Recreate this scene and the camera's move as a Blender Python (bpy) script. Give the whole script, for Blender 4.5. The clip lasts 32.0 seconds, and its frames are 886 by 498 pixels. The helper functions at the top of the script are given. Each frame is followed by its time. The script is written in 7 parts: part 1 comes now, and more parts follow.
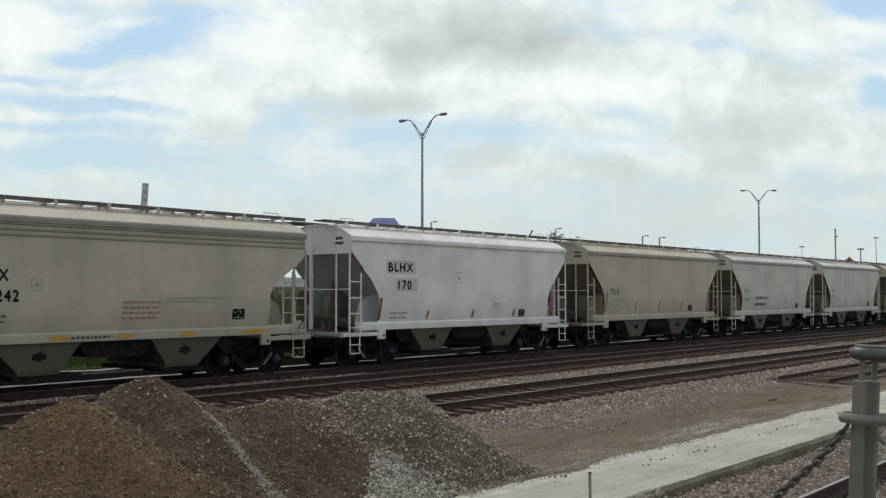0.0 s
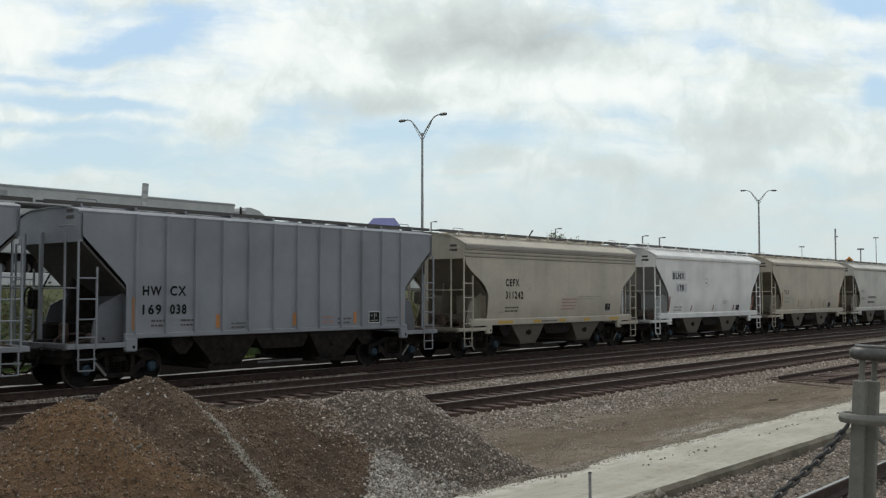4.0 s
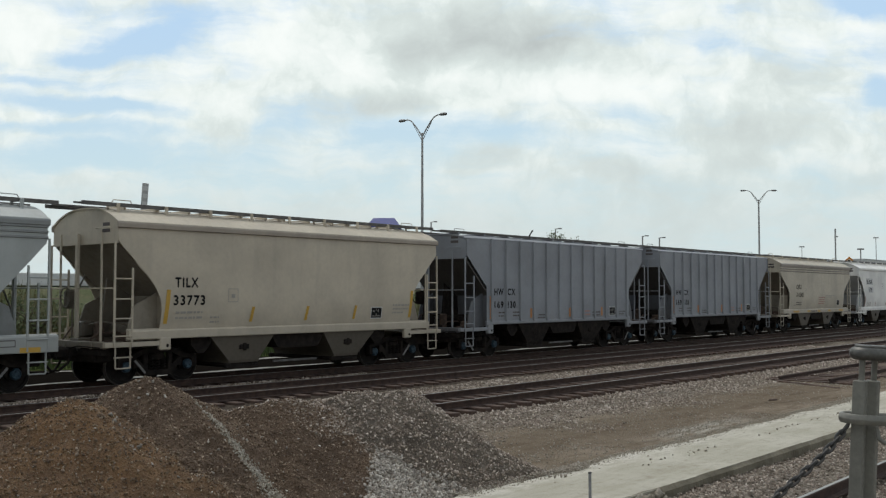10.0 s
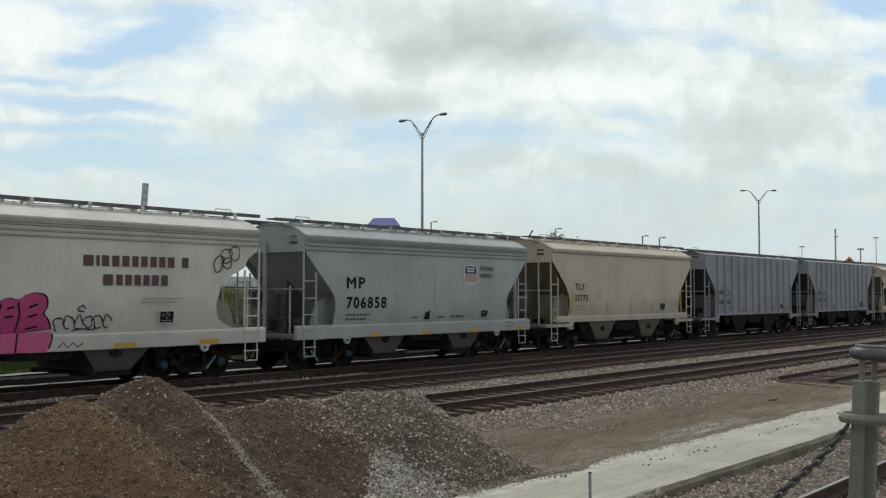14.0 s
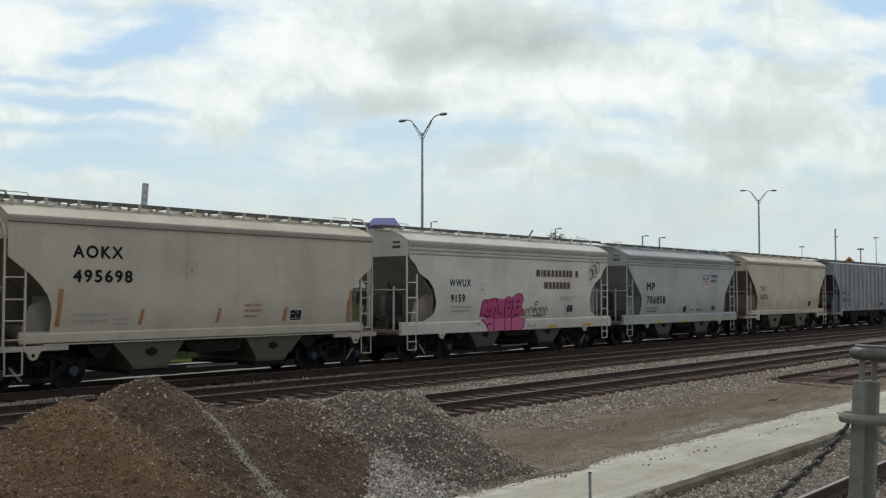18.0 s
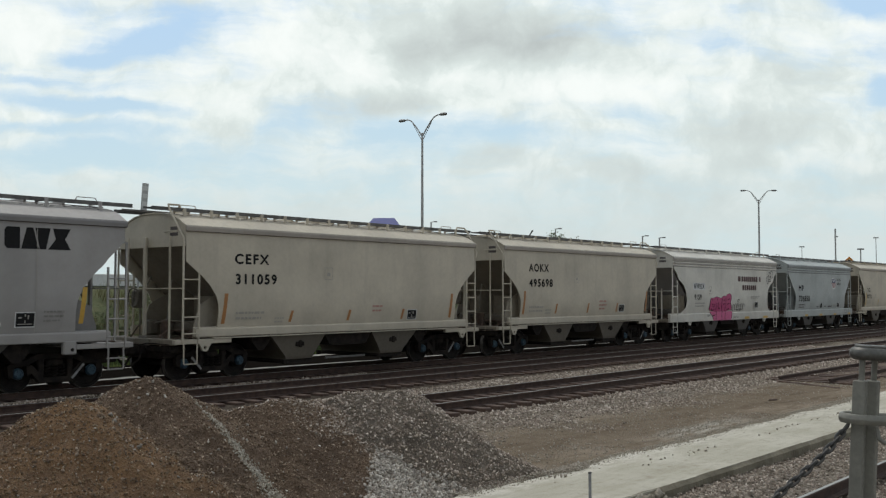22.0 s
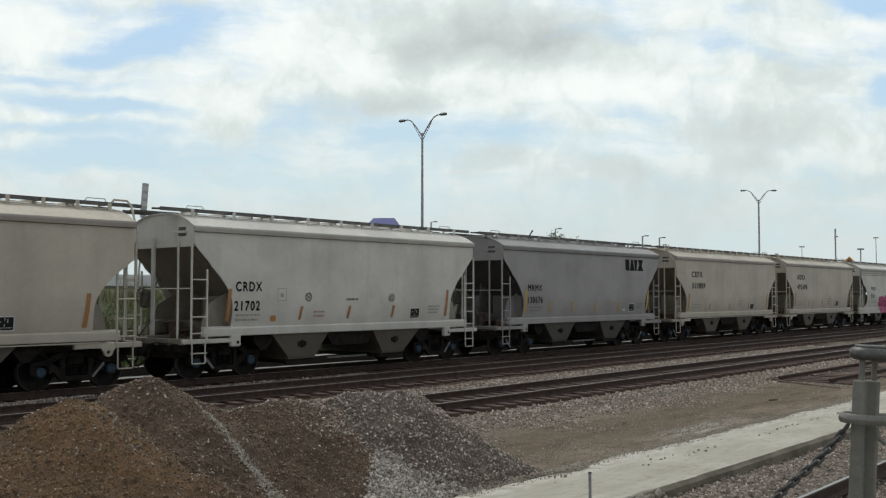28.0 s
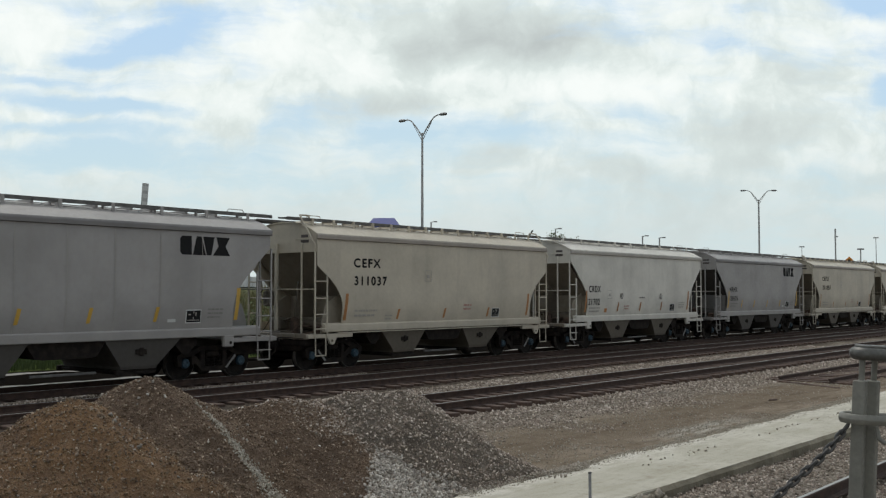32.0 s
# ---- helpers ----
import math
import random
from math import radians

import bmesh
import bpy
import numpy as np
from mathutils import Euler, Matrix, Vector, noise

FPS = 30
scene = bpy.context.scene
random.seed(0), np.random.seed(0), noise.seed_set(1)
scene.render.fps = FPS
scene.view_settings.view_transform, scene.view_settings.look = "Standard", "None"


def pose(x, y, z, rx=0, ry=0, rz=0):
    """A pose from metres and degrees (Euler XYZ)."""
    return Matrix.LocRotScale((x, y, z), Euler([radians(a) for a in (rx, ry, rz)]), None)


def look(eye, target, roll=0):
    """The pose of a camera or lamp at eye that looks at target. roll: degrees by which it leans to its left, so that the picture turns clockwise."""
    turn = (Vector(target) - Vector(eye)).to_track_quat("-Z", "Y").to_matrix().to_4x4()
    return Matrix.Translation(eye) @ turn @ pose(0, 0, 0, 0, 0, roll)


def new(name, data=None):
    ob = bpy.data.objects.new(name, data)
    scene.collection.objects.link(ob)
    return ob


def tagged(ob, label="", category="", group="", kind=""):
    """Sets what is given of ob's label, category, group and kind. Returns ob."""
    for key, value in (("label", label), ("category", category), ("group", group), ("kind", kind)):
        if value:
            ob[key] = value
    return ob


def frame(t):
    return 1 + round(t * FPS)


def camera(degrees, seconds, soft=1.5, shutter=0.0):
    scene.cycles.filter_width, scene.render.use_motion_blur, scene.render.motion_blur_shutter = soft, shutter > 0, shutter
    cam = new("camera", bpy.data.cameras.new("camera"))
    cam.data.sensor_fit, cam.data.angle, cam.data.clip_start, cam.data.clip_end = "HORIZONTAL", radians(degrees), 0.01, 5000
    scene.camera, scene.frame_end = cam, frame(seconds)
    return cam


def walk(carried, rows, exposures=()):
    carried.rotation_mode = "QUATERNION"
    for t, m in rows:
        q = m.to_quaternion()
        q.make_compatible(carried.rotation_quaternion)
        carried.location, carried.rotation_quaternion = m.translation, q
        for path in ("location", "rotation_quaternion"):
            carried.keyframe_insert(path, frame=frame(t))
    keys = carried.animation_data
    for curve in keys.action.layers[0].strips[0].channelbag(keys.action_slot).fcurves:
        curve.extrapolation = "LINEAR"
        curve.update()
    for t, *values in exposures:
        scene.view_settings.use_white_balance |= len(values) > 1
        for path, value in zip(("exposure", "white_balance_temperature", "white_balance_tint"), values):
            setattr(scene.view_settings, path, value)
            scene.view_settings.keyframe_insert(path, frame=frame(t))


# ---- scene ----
# All places: x along the tracks (the way the train goes), y across them, z up; the eye stands over x = y = 0.
SECONDS = 32.0
EYE = Vector((0.0, 0.0, 2.63))
TURN, RISE = 40.16, 2.63          # the axis against the tracks; upwards
LENS = 48.46
cam = camera(LENS, SECONDS, soft=1.25, shutter=0.1)
AXIS = Vector((math.cos(radians(TURN)) * math.cos(radians(RISE)), math.sin(radians(TURN)) * math.cos(radians(RISE)), math.sin(radians(RISE))))
walk(cam, [(0, look(EYE, EYE + AXIS)), (SECONDS, look(EYE, EYE + AXIS))], exposures=[(0, 0.0), (SECONDS, 0.0)])

# ---- light ----
SUN_EL, SUN_AZ = 58.0, 68.0       # azimuth from +x towards +y
world = bpy.data.worlds.new("sky")
scene.world = world
world.use_nodes = True
wn, wl = world.node_tree.nodes, world.node_tree.links
sun = new("sun", bpy.data.lights.new("sun", "SUN"))
sun.data.energy, sun.data.angle, sun.data.color = 1.1, radians(6.0), (1.0, 0.955, 0.88)
sun_way = Vector((math.cos(radians(SUN_EL)) * math.cos(radians(SUN_AZ)), math.cos(radians(SUN_EL)) * math.sin(radians(SUN_AZ)), math.sin(radians(SUN_EL))))
sun.matrix_world = look((0, 0, 60), Vector((0, 0, 60)) - sun_way)


# ---- node helpers ----
class Tree:
    """A short hand for node trees."""

    def __init__(self, tree):
        self.t = tree
        self.n, self.l = tree.nodes, tree.links

    def put(self, kind, **settings):
        node = self.n.new(kind)
        for key, value in settings.items():
            if key in node.inputs:
                node.inputs[key].default_value = value
        return node

    def link(self, a, b):
        self.l.new(a, b)

    def fill(self, socket, value):
        if hasattr(value, "is_linked"):
            self.l.new(value, socket)
        else:
            socket.default_value = value

    def math(self, op, a, b=0.0, c=None, clamp=False):
        node = self.n.new("ShaderNodeMath")
        node.operation, node.use_clamp = op, clamp
        self.fill(node.inputs[0], a)
        self.fill(node.inputs[1], b)
        if c is not None:
            self.fill(node.inputs[2], c)
        return node.outputs[0]

    def ramp(self, value, low, high, to_low=0.0, to_high=1.0, smooth=True):
        node = self.n.new("ShaderNodeMapRange")
        node.interpolation_type = "SMOOTHSTEP" if smooth else "LINEAR"
        self.fill(node.inputs[0], value)
        for i, v in enumerate((low, high, to_low, to_high)):
            node.inputs[i + 1].default_value = v
        return node.outputs[0]

    def mix(self, fac, a, b, blend="MIX"):
        node = self.n.new("ShaderNodeMix")
        node.data_type, node.blend_type = "RGBA", blend
        self.fill(node.inputs[0], fac)
        for socket, v in ((node.inputs[6], a), (node.inputs[7], b)):
            self.fill(socket, (*v, 1.0) if isinstance(v, tuple) and len(v) == 3 else v)
        return node.outputs[2]

    def noise(self, vector, scale, detail=4.0, rough=0.55, twist=0.0, out=0):
        node = self.n.new("ShaderNodeTexNoise")
        node.inputs["Scale"].default_value, node.inputs["Detail"].default_value = scale, detail
        node.inputs["Roughness"].default_value, node.inputs["Distortion"].default_value = rough, twist
        if vector is not None:
            self.l.new(vector, node.inputs["Vector"])
        return node.outputs[out]

    def cells(self, vector, scale, feature="F1", out="Distance"):
        node = self.n.new("ShaderNodeTexVoronoi")
        node.feature = feature
        node.inputs["Scale"].default_value = scale
        self.l.new(vector, node.inputs["Vector"])
        return node.outputs[out]

    def stretch(self, vector, sx, sy, sz, place=(0, 0, 0)):
        node = self.n.new("ShaderNodeMapping")
        node.inputs["Scale"].default_value, node.inputs["Location"].default_value = (sx, sy, sz), place
        self.l.new(vector, node.inputs["Vector"])
        return node.outputs[0]

    def coord(self, which="Object"):
        return self.n.new("ShaderNodeTexCoord").outputs[which]

    def axes(self, vector):
        node = self.n.new("ShaderNodeSeparateXYZ")
        self.l.new(vector, node.inputs[0])
        return node.outputs


def material(name, rough=0.7, metal=0.0):
    """An empty material with its Principled node; returns material, tree and that node."""
    m = bpy.data.materials.new(name)
    m.use_nodes = True
    tree = Tree(m.node_tree)
    p = m.node_tree.nodes["Principled BSDF"]
    p.inputs["Roughness"].default_value, p.inputs["Metallic"].default_value = rough, metal
    return m, tree, p


def bump(tree, p, height, strength=0.3, distance=0.02):
    node = tree.put("ShaderNodeBump", Strength=strength, Distance=distance)
    tree.link(height, node.inputs["Height"])
    tree.link(node.outputs[0], p.inputs["Normal"])


def car_paint(name, colour, dust=(0.23, 0.20, 0.165), dirt=0.35, rough=0.5):
    """Railway car paint: rain streaks down the sides, road dust low down and blotchy fading."""
    m, t, p = material(name, rough)
    o = t.coord()
    z = t.axes(o)[2]
    streak = t.noise(t.stretch(o, 3.2, 3.2, 0.22), 1.0, 5, 0.6)
    fade = t.noise(o, 0.55, 4, 0.6)
    fine = t.noise(o, 9.0, 5, 0.65)
    base = t.mix(t.ramp(fade, 0.3, 0.72), tuple(c * 1.04 for c in colour), tuple(c * 0.80 for c in colour))
    smear = t.noise(t.stretch(o, 1.1, 1.1, 0.5, (3, 1, 7)), 1.0, 6, 0.65)
    base = t.mix(t.math("MULTIPLY", t.ramp(smear, 0.5, 0.72), dirt * 1.1), base, tuple(c * 0.62 + d * 0.25 for c, d in zip(colour, dust)))
    spots = t.math("MULTIPLY", t.ramp(streak, 0.47, 0.80), dirt * 0.55)
    base = t.mix(spots, base, dust)
    film = t.math("MULTIPLY", t.ramp(fine, 0.35, 0.8), dirt * 0.35)
    base = t.mix(film, base, dust)
    splash = t.math("MULTIPLY", t.ramp(t.math("ADD", z, t.math("MULTIPLY", streak, 1.4)), 2.6, 1.5), dirt * 0.8)
    base = t.mix(splash, base, dust)
    t.link(base, p.inputs["Base Color"])
    t.link(t.ramp(fine, 0.2, 0.8, rough - 0.08, rough + 0.2), p.inputs["Roughness"])
    bump(t, p, t.noise(o, 2.2, 3, 0.5), 0.12, 0.03)
    return m


def speckled(name, a, b, scale=6.0, rough=0.75, metal=0.0, relief=0.25, spread=(0.35, 0.7), depth=0.01):
    m, t, p = material(name, rough, metal)
    o = t.coord()
    big, fine = t.noise(o, scale, 5, 0.6), t.noise(o, scale * 9, 4, 0.6)
    base = t.mix(t.ramp(big, *spread), a, b)
    base = t.mix(t.ramp(fine, 0.3, 0.75, 0.0, 0.35), base, tuple(c * 0.6 for c in a))
    t.link(base, p.inputs["Base Color"])
    t.link(t.ramp(fine, 0.2, 0.8, rough - 0.1, min(1.0, rough + 0.12)), p.inputs["Roughness"])
    bump(t, p, fine, relief, depth)
    return m


def stones(name, tints, rough=0.85):
    """Loose stones, each with a tint of its own."""
    m, t, p = material(name, rough)
    g = t.n.new("ShaderNodeNewGeometry")
    r = t.n.new("ShaderNodeValToRGB")
    r.color_ramp.interpolation = "LINEAR"
    while len(r.color_ramp.elements) < len(tints):
        r.color_ramp.elements.new(0.5)
    for i, (e, c) in enumerate(zip(r.color_ramp.elements, tints)):
        e.position, e.color = i / (len(tints) - 1), (*c, 1)
    t.link(g.outputs["Random Per Island"], r.inputs[0])
    o = t.coord()
    n = t.noise(o, 30.0, 3, 0.6)
    t.link(t.mix(t.ramp(n, 0.3, 0.7, 0.0, 0.4), r.outputs[0], tuple(c * 0.55 for c in tints[0])), p.inputs["Base Color"])
    bump(t, p, n, 0.3, 0.01)
    return m


def plain(name, colour, rough=0.6, metal=0.0):
    m, t, p = material(name, rough, metal)
    n = t.noise(t.coord(), 14.0, 4, 0.6)
    t.link(t.mix(t.ramp(n, 0.35, 0.75, 0.0, 0.25), colour, tuple(c * 0.6 for c in colour)), p.inputs["Base Color"])
    t.link(t.ramp(n, 0.2, 0.8, rough - 0.08, min(1.0, rough + 0.1)), p.inputs["Roughness"])
    return m


BLACK_PAINT = plain("stencil_black", (0.018, 0.0175, 0.018), 0.8)
WHITE_PAINT = plain("stencil_white", (0.62, 0.62, 0.6), 0.55)
GREY_PAINT = plain("faded_lettering", (0.36, 0.34, 0.305), 0.7)
RED_PAINT = plain("faded_red_lettering", (0.42, 0.22, 0.19), 0.7)
SIGN_RED = plain("emblem_red", (0.33, 0.07, 0.07), 0.6)
SIGN_BLUE = plain("emblem_blue", (0.05, 0.06, 0.14), 0.6)
ORANGE_TAPE = plain("orange_reflector", (0.50, 0.21, 0.07), 0.45)
RED_TAPE = plain("brown_orange_reflector", (0.38, 0.17, 0.055), 0.45)
DARK_RED_TAPE = plain("dark_red_reflector", (0.28, 0.085, 0.055), 0.45)
YELLOW_TAPE = plain("yellow_reflector", (0.55, 0.33, 0.05), 0.45)
PINK_PAINT = plain("pink_spray_paint", (0.47, 0.05, 0.175), 0.5)
# The same pink made lighter, for the light that the sill catches.
PINK_LIT = plain("lit_pink_spray_paint", (0.57, 0.10, 0.24), 0.5)
RUNNING_GEAR = speckled("dark_rusty_cast_steel", (0.015, 0.0125, 0.0115), (0.034, 0.027, 0.022), 5.0, 0.85)
WHEEL_STEEL = speckled("dull_wheel_steel", (0.013, 0.0115, 0.011), (0.028, 0.023, 0.02), 7.0, 0.7, 0.2)
for m in (RUNNING_GEAR, WHEEL_STEEL, BLACK_PAINT):
    m.node_tree.nodes["Principled BSDF"].inputs["Specular IOR Level"].default_value = 0.12
RIM_STEEL = speckled("dusty_wheel_rim", (0.085, 0.075, 0.065), (0.16, 0.145, 0.13), 8.0, 0.55, 0.5, 0.05)
TREAD_STEEL = speckled("bright_rail_steel", (0.30, 0.29, 0.28), (0.42, 0.41, 0.39), 8.0, 0.42, 0.85, 0.05)
CAP_BLUE = plain("blue_bearing_cap", (0.028, 0.062, 0.088), 0.5)
RAIL_RUST = speckled("rusty_rail_steel", (0.042, 0.024, 0.018), (0.080, 0.046, 0.033), 6.0, 0.85)
TIE_WOOD = speckled("weathered_creosoted_wood", (0.055, 0.033, 0.025), (0.125, 0.080, 0.058), 3.0, 0.9)
GALV = speckled("galvanised_steel", (0.30, 0.31, 0.31), (0.42, 0.42, 0.41), 10.0, 0.5, 0.5)
# Pale steel for the sky light on the trucks' outer struts.
LIT_STRUT_STEEL = speckled("pale_lit_strut_steel", (0.20, 0.195, 0.185), (0.32, 0.31, 0.30), 9.0, 0.6, 0.2)
RUSTY_PIPE = speckled("rusty_brown_pipe", (0.060, 0.040, 0.030), (0.125, 0.082, 0.058), 6.0, 0.85)
WALK_STEEL = speckled("dark_weathered_grating", (0.11, 0.106, 0.10), (0.18, 0.172, 0.16), 5.0, 0.75, 0.1)
POLE_STEEL = speckled("weathered_pole_steel", (0.36, 0.36, 0.35), (0.46, 0.46, 0.45), 2.0, 0.6, 0.3)
PANEL_GREY = speckled("pale_grey_sign_paint", (0.42, 0.42, 0.41), (0.52, 0.52, 0.51), 3.0, 0.7)
LAMP_GREY = plain("lamp_head_grey", (0.25, 0.25, 0.25), 0.5)
POST_PAINT = speckled("grey_painted_steel_post", (0.175, 0.17, 0.145), (0.235, 0.228, 0.195), 5.0, 0.5)
CHAIN_STEEL = speckled("dark_chain_steel", (0.06, 0.06, 0.06), (0.13, 0.12, 0.11), 20.0, 0.55, 0.6)
CAP_PAINT = speckled("worn_dark_grey_cap", (0.075, 0.074, 0.068), (0.145, 0.142, 0.128), 9.0, 0.45, 0.3)


def concrete():
    """Old concrete: tan dust and tracks along it, a sandy worn far side, and grit."""
    m, t, p = material("pale_worn_concrete", 0.92)
    o = t.coord()
    y = t.axes(o)[1]
    big, mid, fine = t.noise(o, 0.7, 5, 0.6), t.noise(o, 5.0, 6, 0.7), t.noise(o, 45.0, 3, 0.7)
    along = t.noise(t.stretch(o, 0.35, 3.0, 1.0), 1.6, 5, 0.6)
    base = t.mix(t.ramp(big, 0.35, 0.65), (0.42, 0.395, 0.315), (0.51, 0.485, 0.405))
    base = t.mix(t.ramp(along, 0.48, 0.72, 0, 0.55), base, (0.36, 0.325, 0.25))
    sand = t.ramp(t.math("ADD", y, t.math("MULTIPLY_ADD", mid, 1.6, -0.8)), 7.25, 7.75)
    base = t.mix(t.math("MULTIPLY", sand, t.ramp(mid, 0.35, 0.6)), base, (0.64, 0.61, 0.54))
    base = t.mix(t.ramp(mid, 0.53, 0.72, 0, 0.65), base, (0.27, 0.235, 0.175))
    scuff = t.noise(t.stretch(o, 0.8, 2.6, 1.0, (4, 9, 0)), 3.0, 7, 0.72)
    base = t.mix(t.ramp(scuff, 0.50, 0.62, 0, 0.45), base, (0.33, 0.30, 0.235))
    base = t.mix(t.ramp(fine, 0.56, 0.72, 0, 0.55), base, (0.20, 0.175, 0.135))
    t.link(base, p.inputs["Base Color"])
    bump(t, p, t.math("ADD", fine, t.math("MULTIPLY", mid, 1.5)), 0.5, 0.02)
    return m


CONCRETE = concrete()
CONCRETE_EDGE = speckled("dirty_concrete_edge", (0.22, 0.195, 0.14), (0.11, 0.092, 0.060), 1.6, 0.9, 0.0, 0.9, (0.35, 0.7), 0.03)
BLUE_ROOF = plain("blue_metal_roof", (0.06, 0.078, 0.27), 0.6)
SIGN_YELLOW = plain("orange_sign_face", (0.65, 0.26, 0.04), 0.5)
BALLAST = stones("grey_ballast_stone", [(0.112, 0.087, 0.067), (0.300, 0.240, 0.190), (0.480, 0.403, 0.330), (0.192, 0.144, 0.108), (0.760, 0.672, 0.580), (0.370, 0.300, 0.237), (0.133, 0.101, 0.077)])
DARK_STONE = stones("brown_pile_stone", [(0.092, 0.058, 0.034), (0.153, 0.100, 0.061), (0.270, 0.189, 0.126), (0.117, 0.074, 0.043), (0.540, 0.423, 0.313), (0.085, 0.054, 0.033), (0.184, 0.119, 0.073), (0.135, 0.086, 0.052)])
RUST_STONE = stones("rust_pile_stone", [(0.12, 0.072, 0.036), (0.20, 0.125, 0.062), (0.27, 0.185, 0.105), (0.10, 0.062, 0.034), (0.50, 0.40, 0.28), (0.17, 0.102, 0.050), (0.22, 0.14, 0.07)])
PALE_STONE = stones("pale_gravel_stone", [(0.14, 0.120, 0.10), (0.33, 0.295, 0.25), (0.50, 0.455, 0.39), (0.20, 0.172, 0.14), (0.78, 0.73, 0.65), (0.28, 0.245, 0.205)])
DIRT_STONE = stones("mixed_dirt_stone", [(0.20, 0.166, 0.125), (0.30, 0.26, 0.205), (0.42, 0.375, 0.31), (0.24, 0.20, 0.15), (0.58, 0.54, 0.47)])
SAND_STONE = stones("pale_sand_crumb", [(0.30, 0.27, 0.21), (0.46, 0.42, 0.35), (0.24, 0.205, 0.155), (0.56, 0.53, 0.46)])


# ---- mesh helpers ----
class Shape:
    """Collects points and faces for one mesh."""

    def __init__(self):
        self.v, self.f = [], []

    def add(self, verts, faces):
        k = len(self.v)
        self.v += [tuple(p) for p in verts]
        self.f += [tuple(i + k for i in f) for f in faces]
        return self

    def box(self, x0, x1, y0, y1, z0, z1, m=None):
        x0, x1, y0, y1, z0, z1 = min(x0, x1), max(x0, x1), min(y0, y1), max(y0, y1), min(z0, z1), max(z0, z1)
        vs = [(x, y, z) for z in (z0, z1) for x, y in ((x0, y0), (x1, y0), (x1, y1), (x0, y1))]
        if m is not None:
            vs = [m @ Vector(p) for p in vs]
        return self.add(vs, [(3, 2, 1, 0), (4, 5, 6, 7), (0, 1, 5, 4), (1, 2, 6, 5), (2, 3, 7, 6), (3, 0, 4, 7)])

    def soft(self, x0, x1, y0, y1, z0, z1, c=0.02, m=None):
        """A box with chamfered edges."""
        x0, x1, y0, y1, z0, z1 = min(x0, x1), max(x0, x1), min(y0, y1), max(y0, y1), min(z0, z1), max(z0, z1)
        c = min(c, 0.45 * min(x1 - x0, y1 - y0, z1 - z0))
        rings = []
        for z, d in ((z0, c), (z0 + c, 0), (z1 - c, 0), (z1, c)):
            a, b, e, g = x0 + d, x1 - d, y0 + d, y1 - d
            k = c
            rings.append([(a + k, e, z), (b - k, e, z), (b, e + k, z), (b, g - k, z), (b - k, g, z), (a + k, g, z), (a, g - k, z), (a, e + k, z)])
        return self.loft(rings, True, m)

    def loft(self, rings, caps=True, m=None, closed=True):
        n = len(rings[0])
        vs = [p for r in rings for p in r]
        if m is not None:
            vs = [m @ Vector(p) for p in vs]
        fs = []
        for i in range(len(rings) - 1):
            for j in range(n if closed else n - 1):
                a, b = i * n + j, i * n + (j + 1) % n
                fs.append((a, b, b + n, a + n))
        if caps:
            fs.append(tuple(range(n - 1, -1, -1)))
            fs.append(tuple((len(rings) - 1) * n + j for j in range(n)))
        return self.add(vs, fs)

    def prism(self, outline, axis, a, b, m=None):
        """An outline (u, v) drawn out from a to b along x, y or z."""
        def at(u, v, w):
            return {"x": (w, u, v), "y": (u, w, v), "z": (u, v, w)}[axis]
        return self.loft([[at(u, v, a) for u, v in outline], [at(u, v, b) for u, v in outline]], True, m)

    def rod(self, p, q, r, sides=6, r2=None, caps=True):
        p, q = Vector(p), Vector(q)
        w = (q - p).normalized()
        u = w.orthogonal().normalized()
        s = w.cross(u)
        ring = lambda c, k: [c + (u * math.cos(2 * math.pi * i / sides) + s * math.sin(2 * math.pi * i / sides)) * k for i in range(sides)]
        return self.loft([ring(p, r), ring(q, r if r2 is None else r2)], caps)

    def pipe(self, points, r, sides=6):
        pts = [Vector(p) for p in points]
        rings, u = [], None
        for i, c in enumerate(pts):
            w = ((pts[min(i + 1, len(pts) - 1)] - c).normalized() + (c - pts[max(i - 1, 0)]).normalized()).normalized()
            u = w.orthogonal().normalized() if u is None else (u - w * u.dot(w)).normalized()
            s = w.cross(u)
            k = r[i] if isinstance(r, (list, tuple)) else r
            rings.append([c + (u * math.cos(2 * math.pi * j / sides) + s * math.sin(2 * math.pi * j / sides)) * k for j in range(sides)])
        return self.loft(rings)

    def turned(self, outline, axis_point, along, sides=16):
        """An outline of (radius, distance) turned round an axis."""
        w = Vector(along).normalized()
        u = w.orthogonal().normalized()
        s = w.cross(u)
        c = Vector(axis_point)
        rings = [[c + w * d + (u * math.cos(2 * math.pi * j / sides) + s * math.sin(2 * math.pi * j / sides)) * r for j in range(sides)] for r, d in outline]
        return self.loft(rings)

    def moved(self, dx, dy):
        self.v = [(x + dx, y + dy, z) for x, y, z in self.v]
        return self

    def mesh(self, name, smooth=False):
        me = bpy.data.meshes.new(name)
        me.from_pydata(self.v, [], self.f)
        if smooth:
            me.polygons.foreach_set("use_smooth", [True] * len(me.polygons))
            me.set_sharp_from_angle(angle=radians(38))
        me.materials.append(None)
        me.update()
        return me


MADE = {}


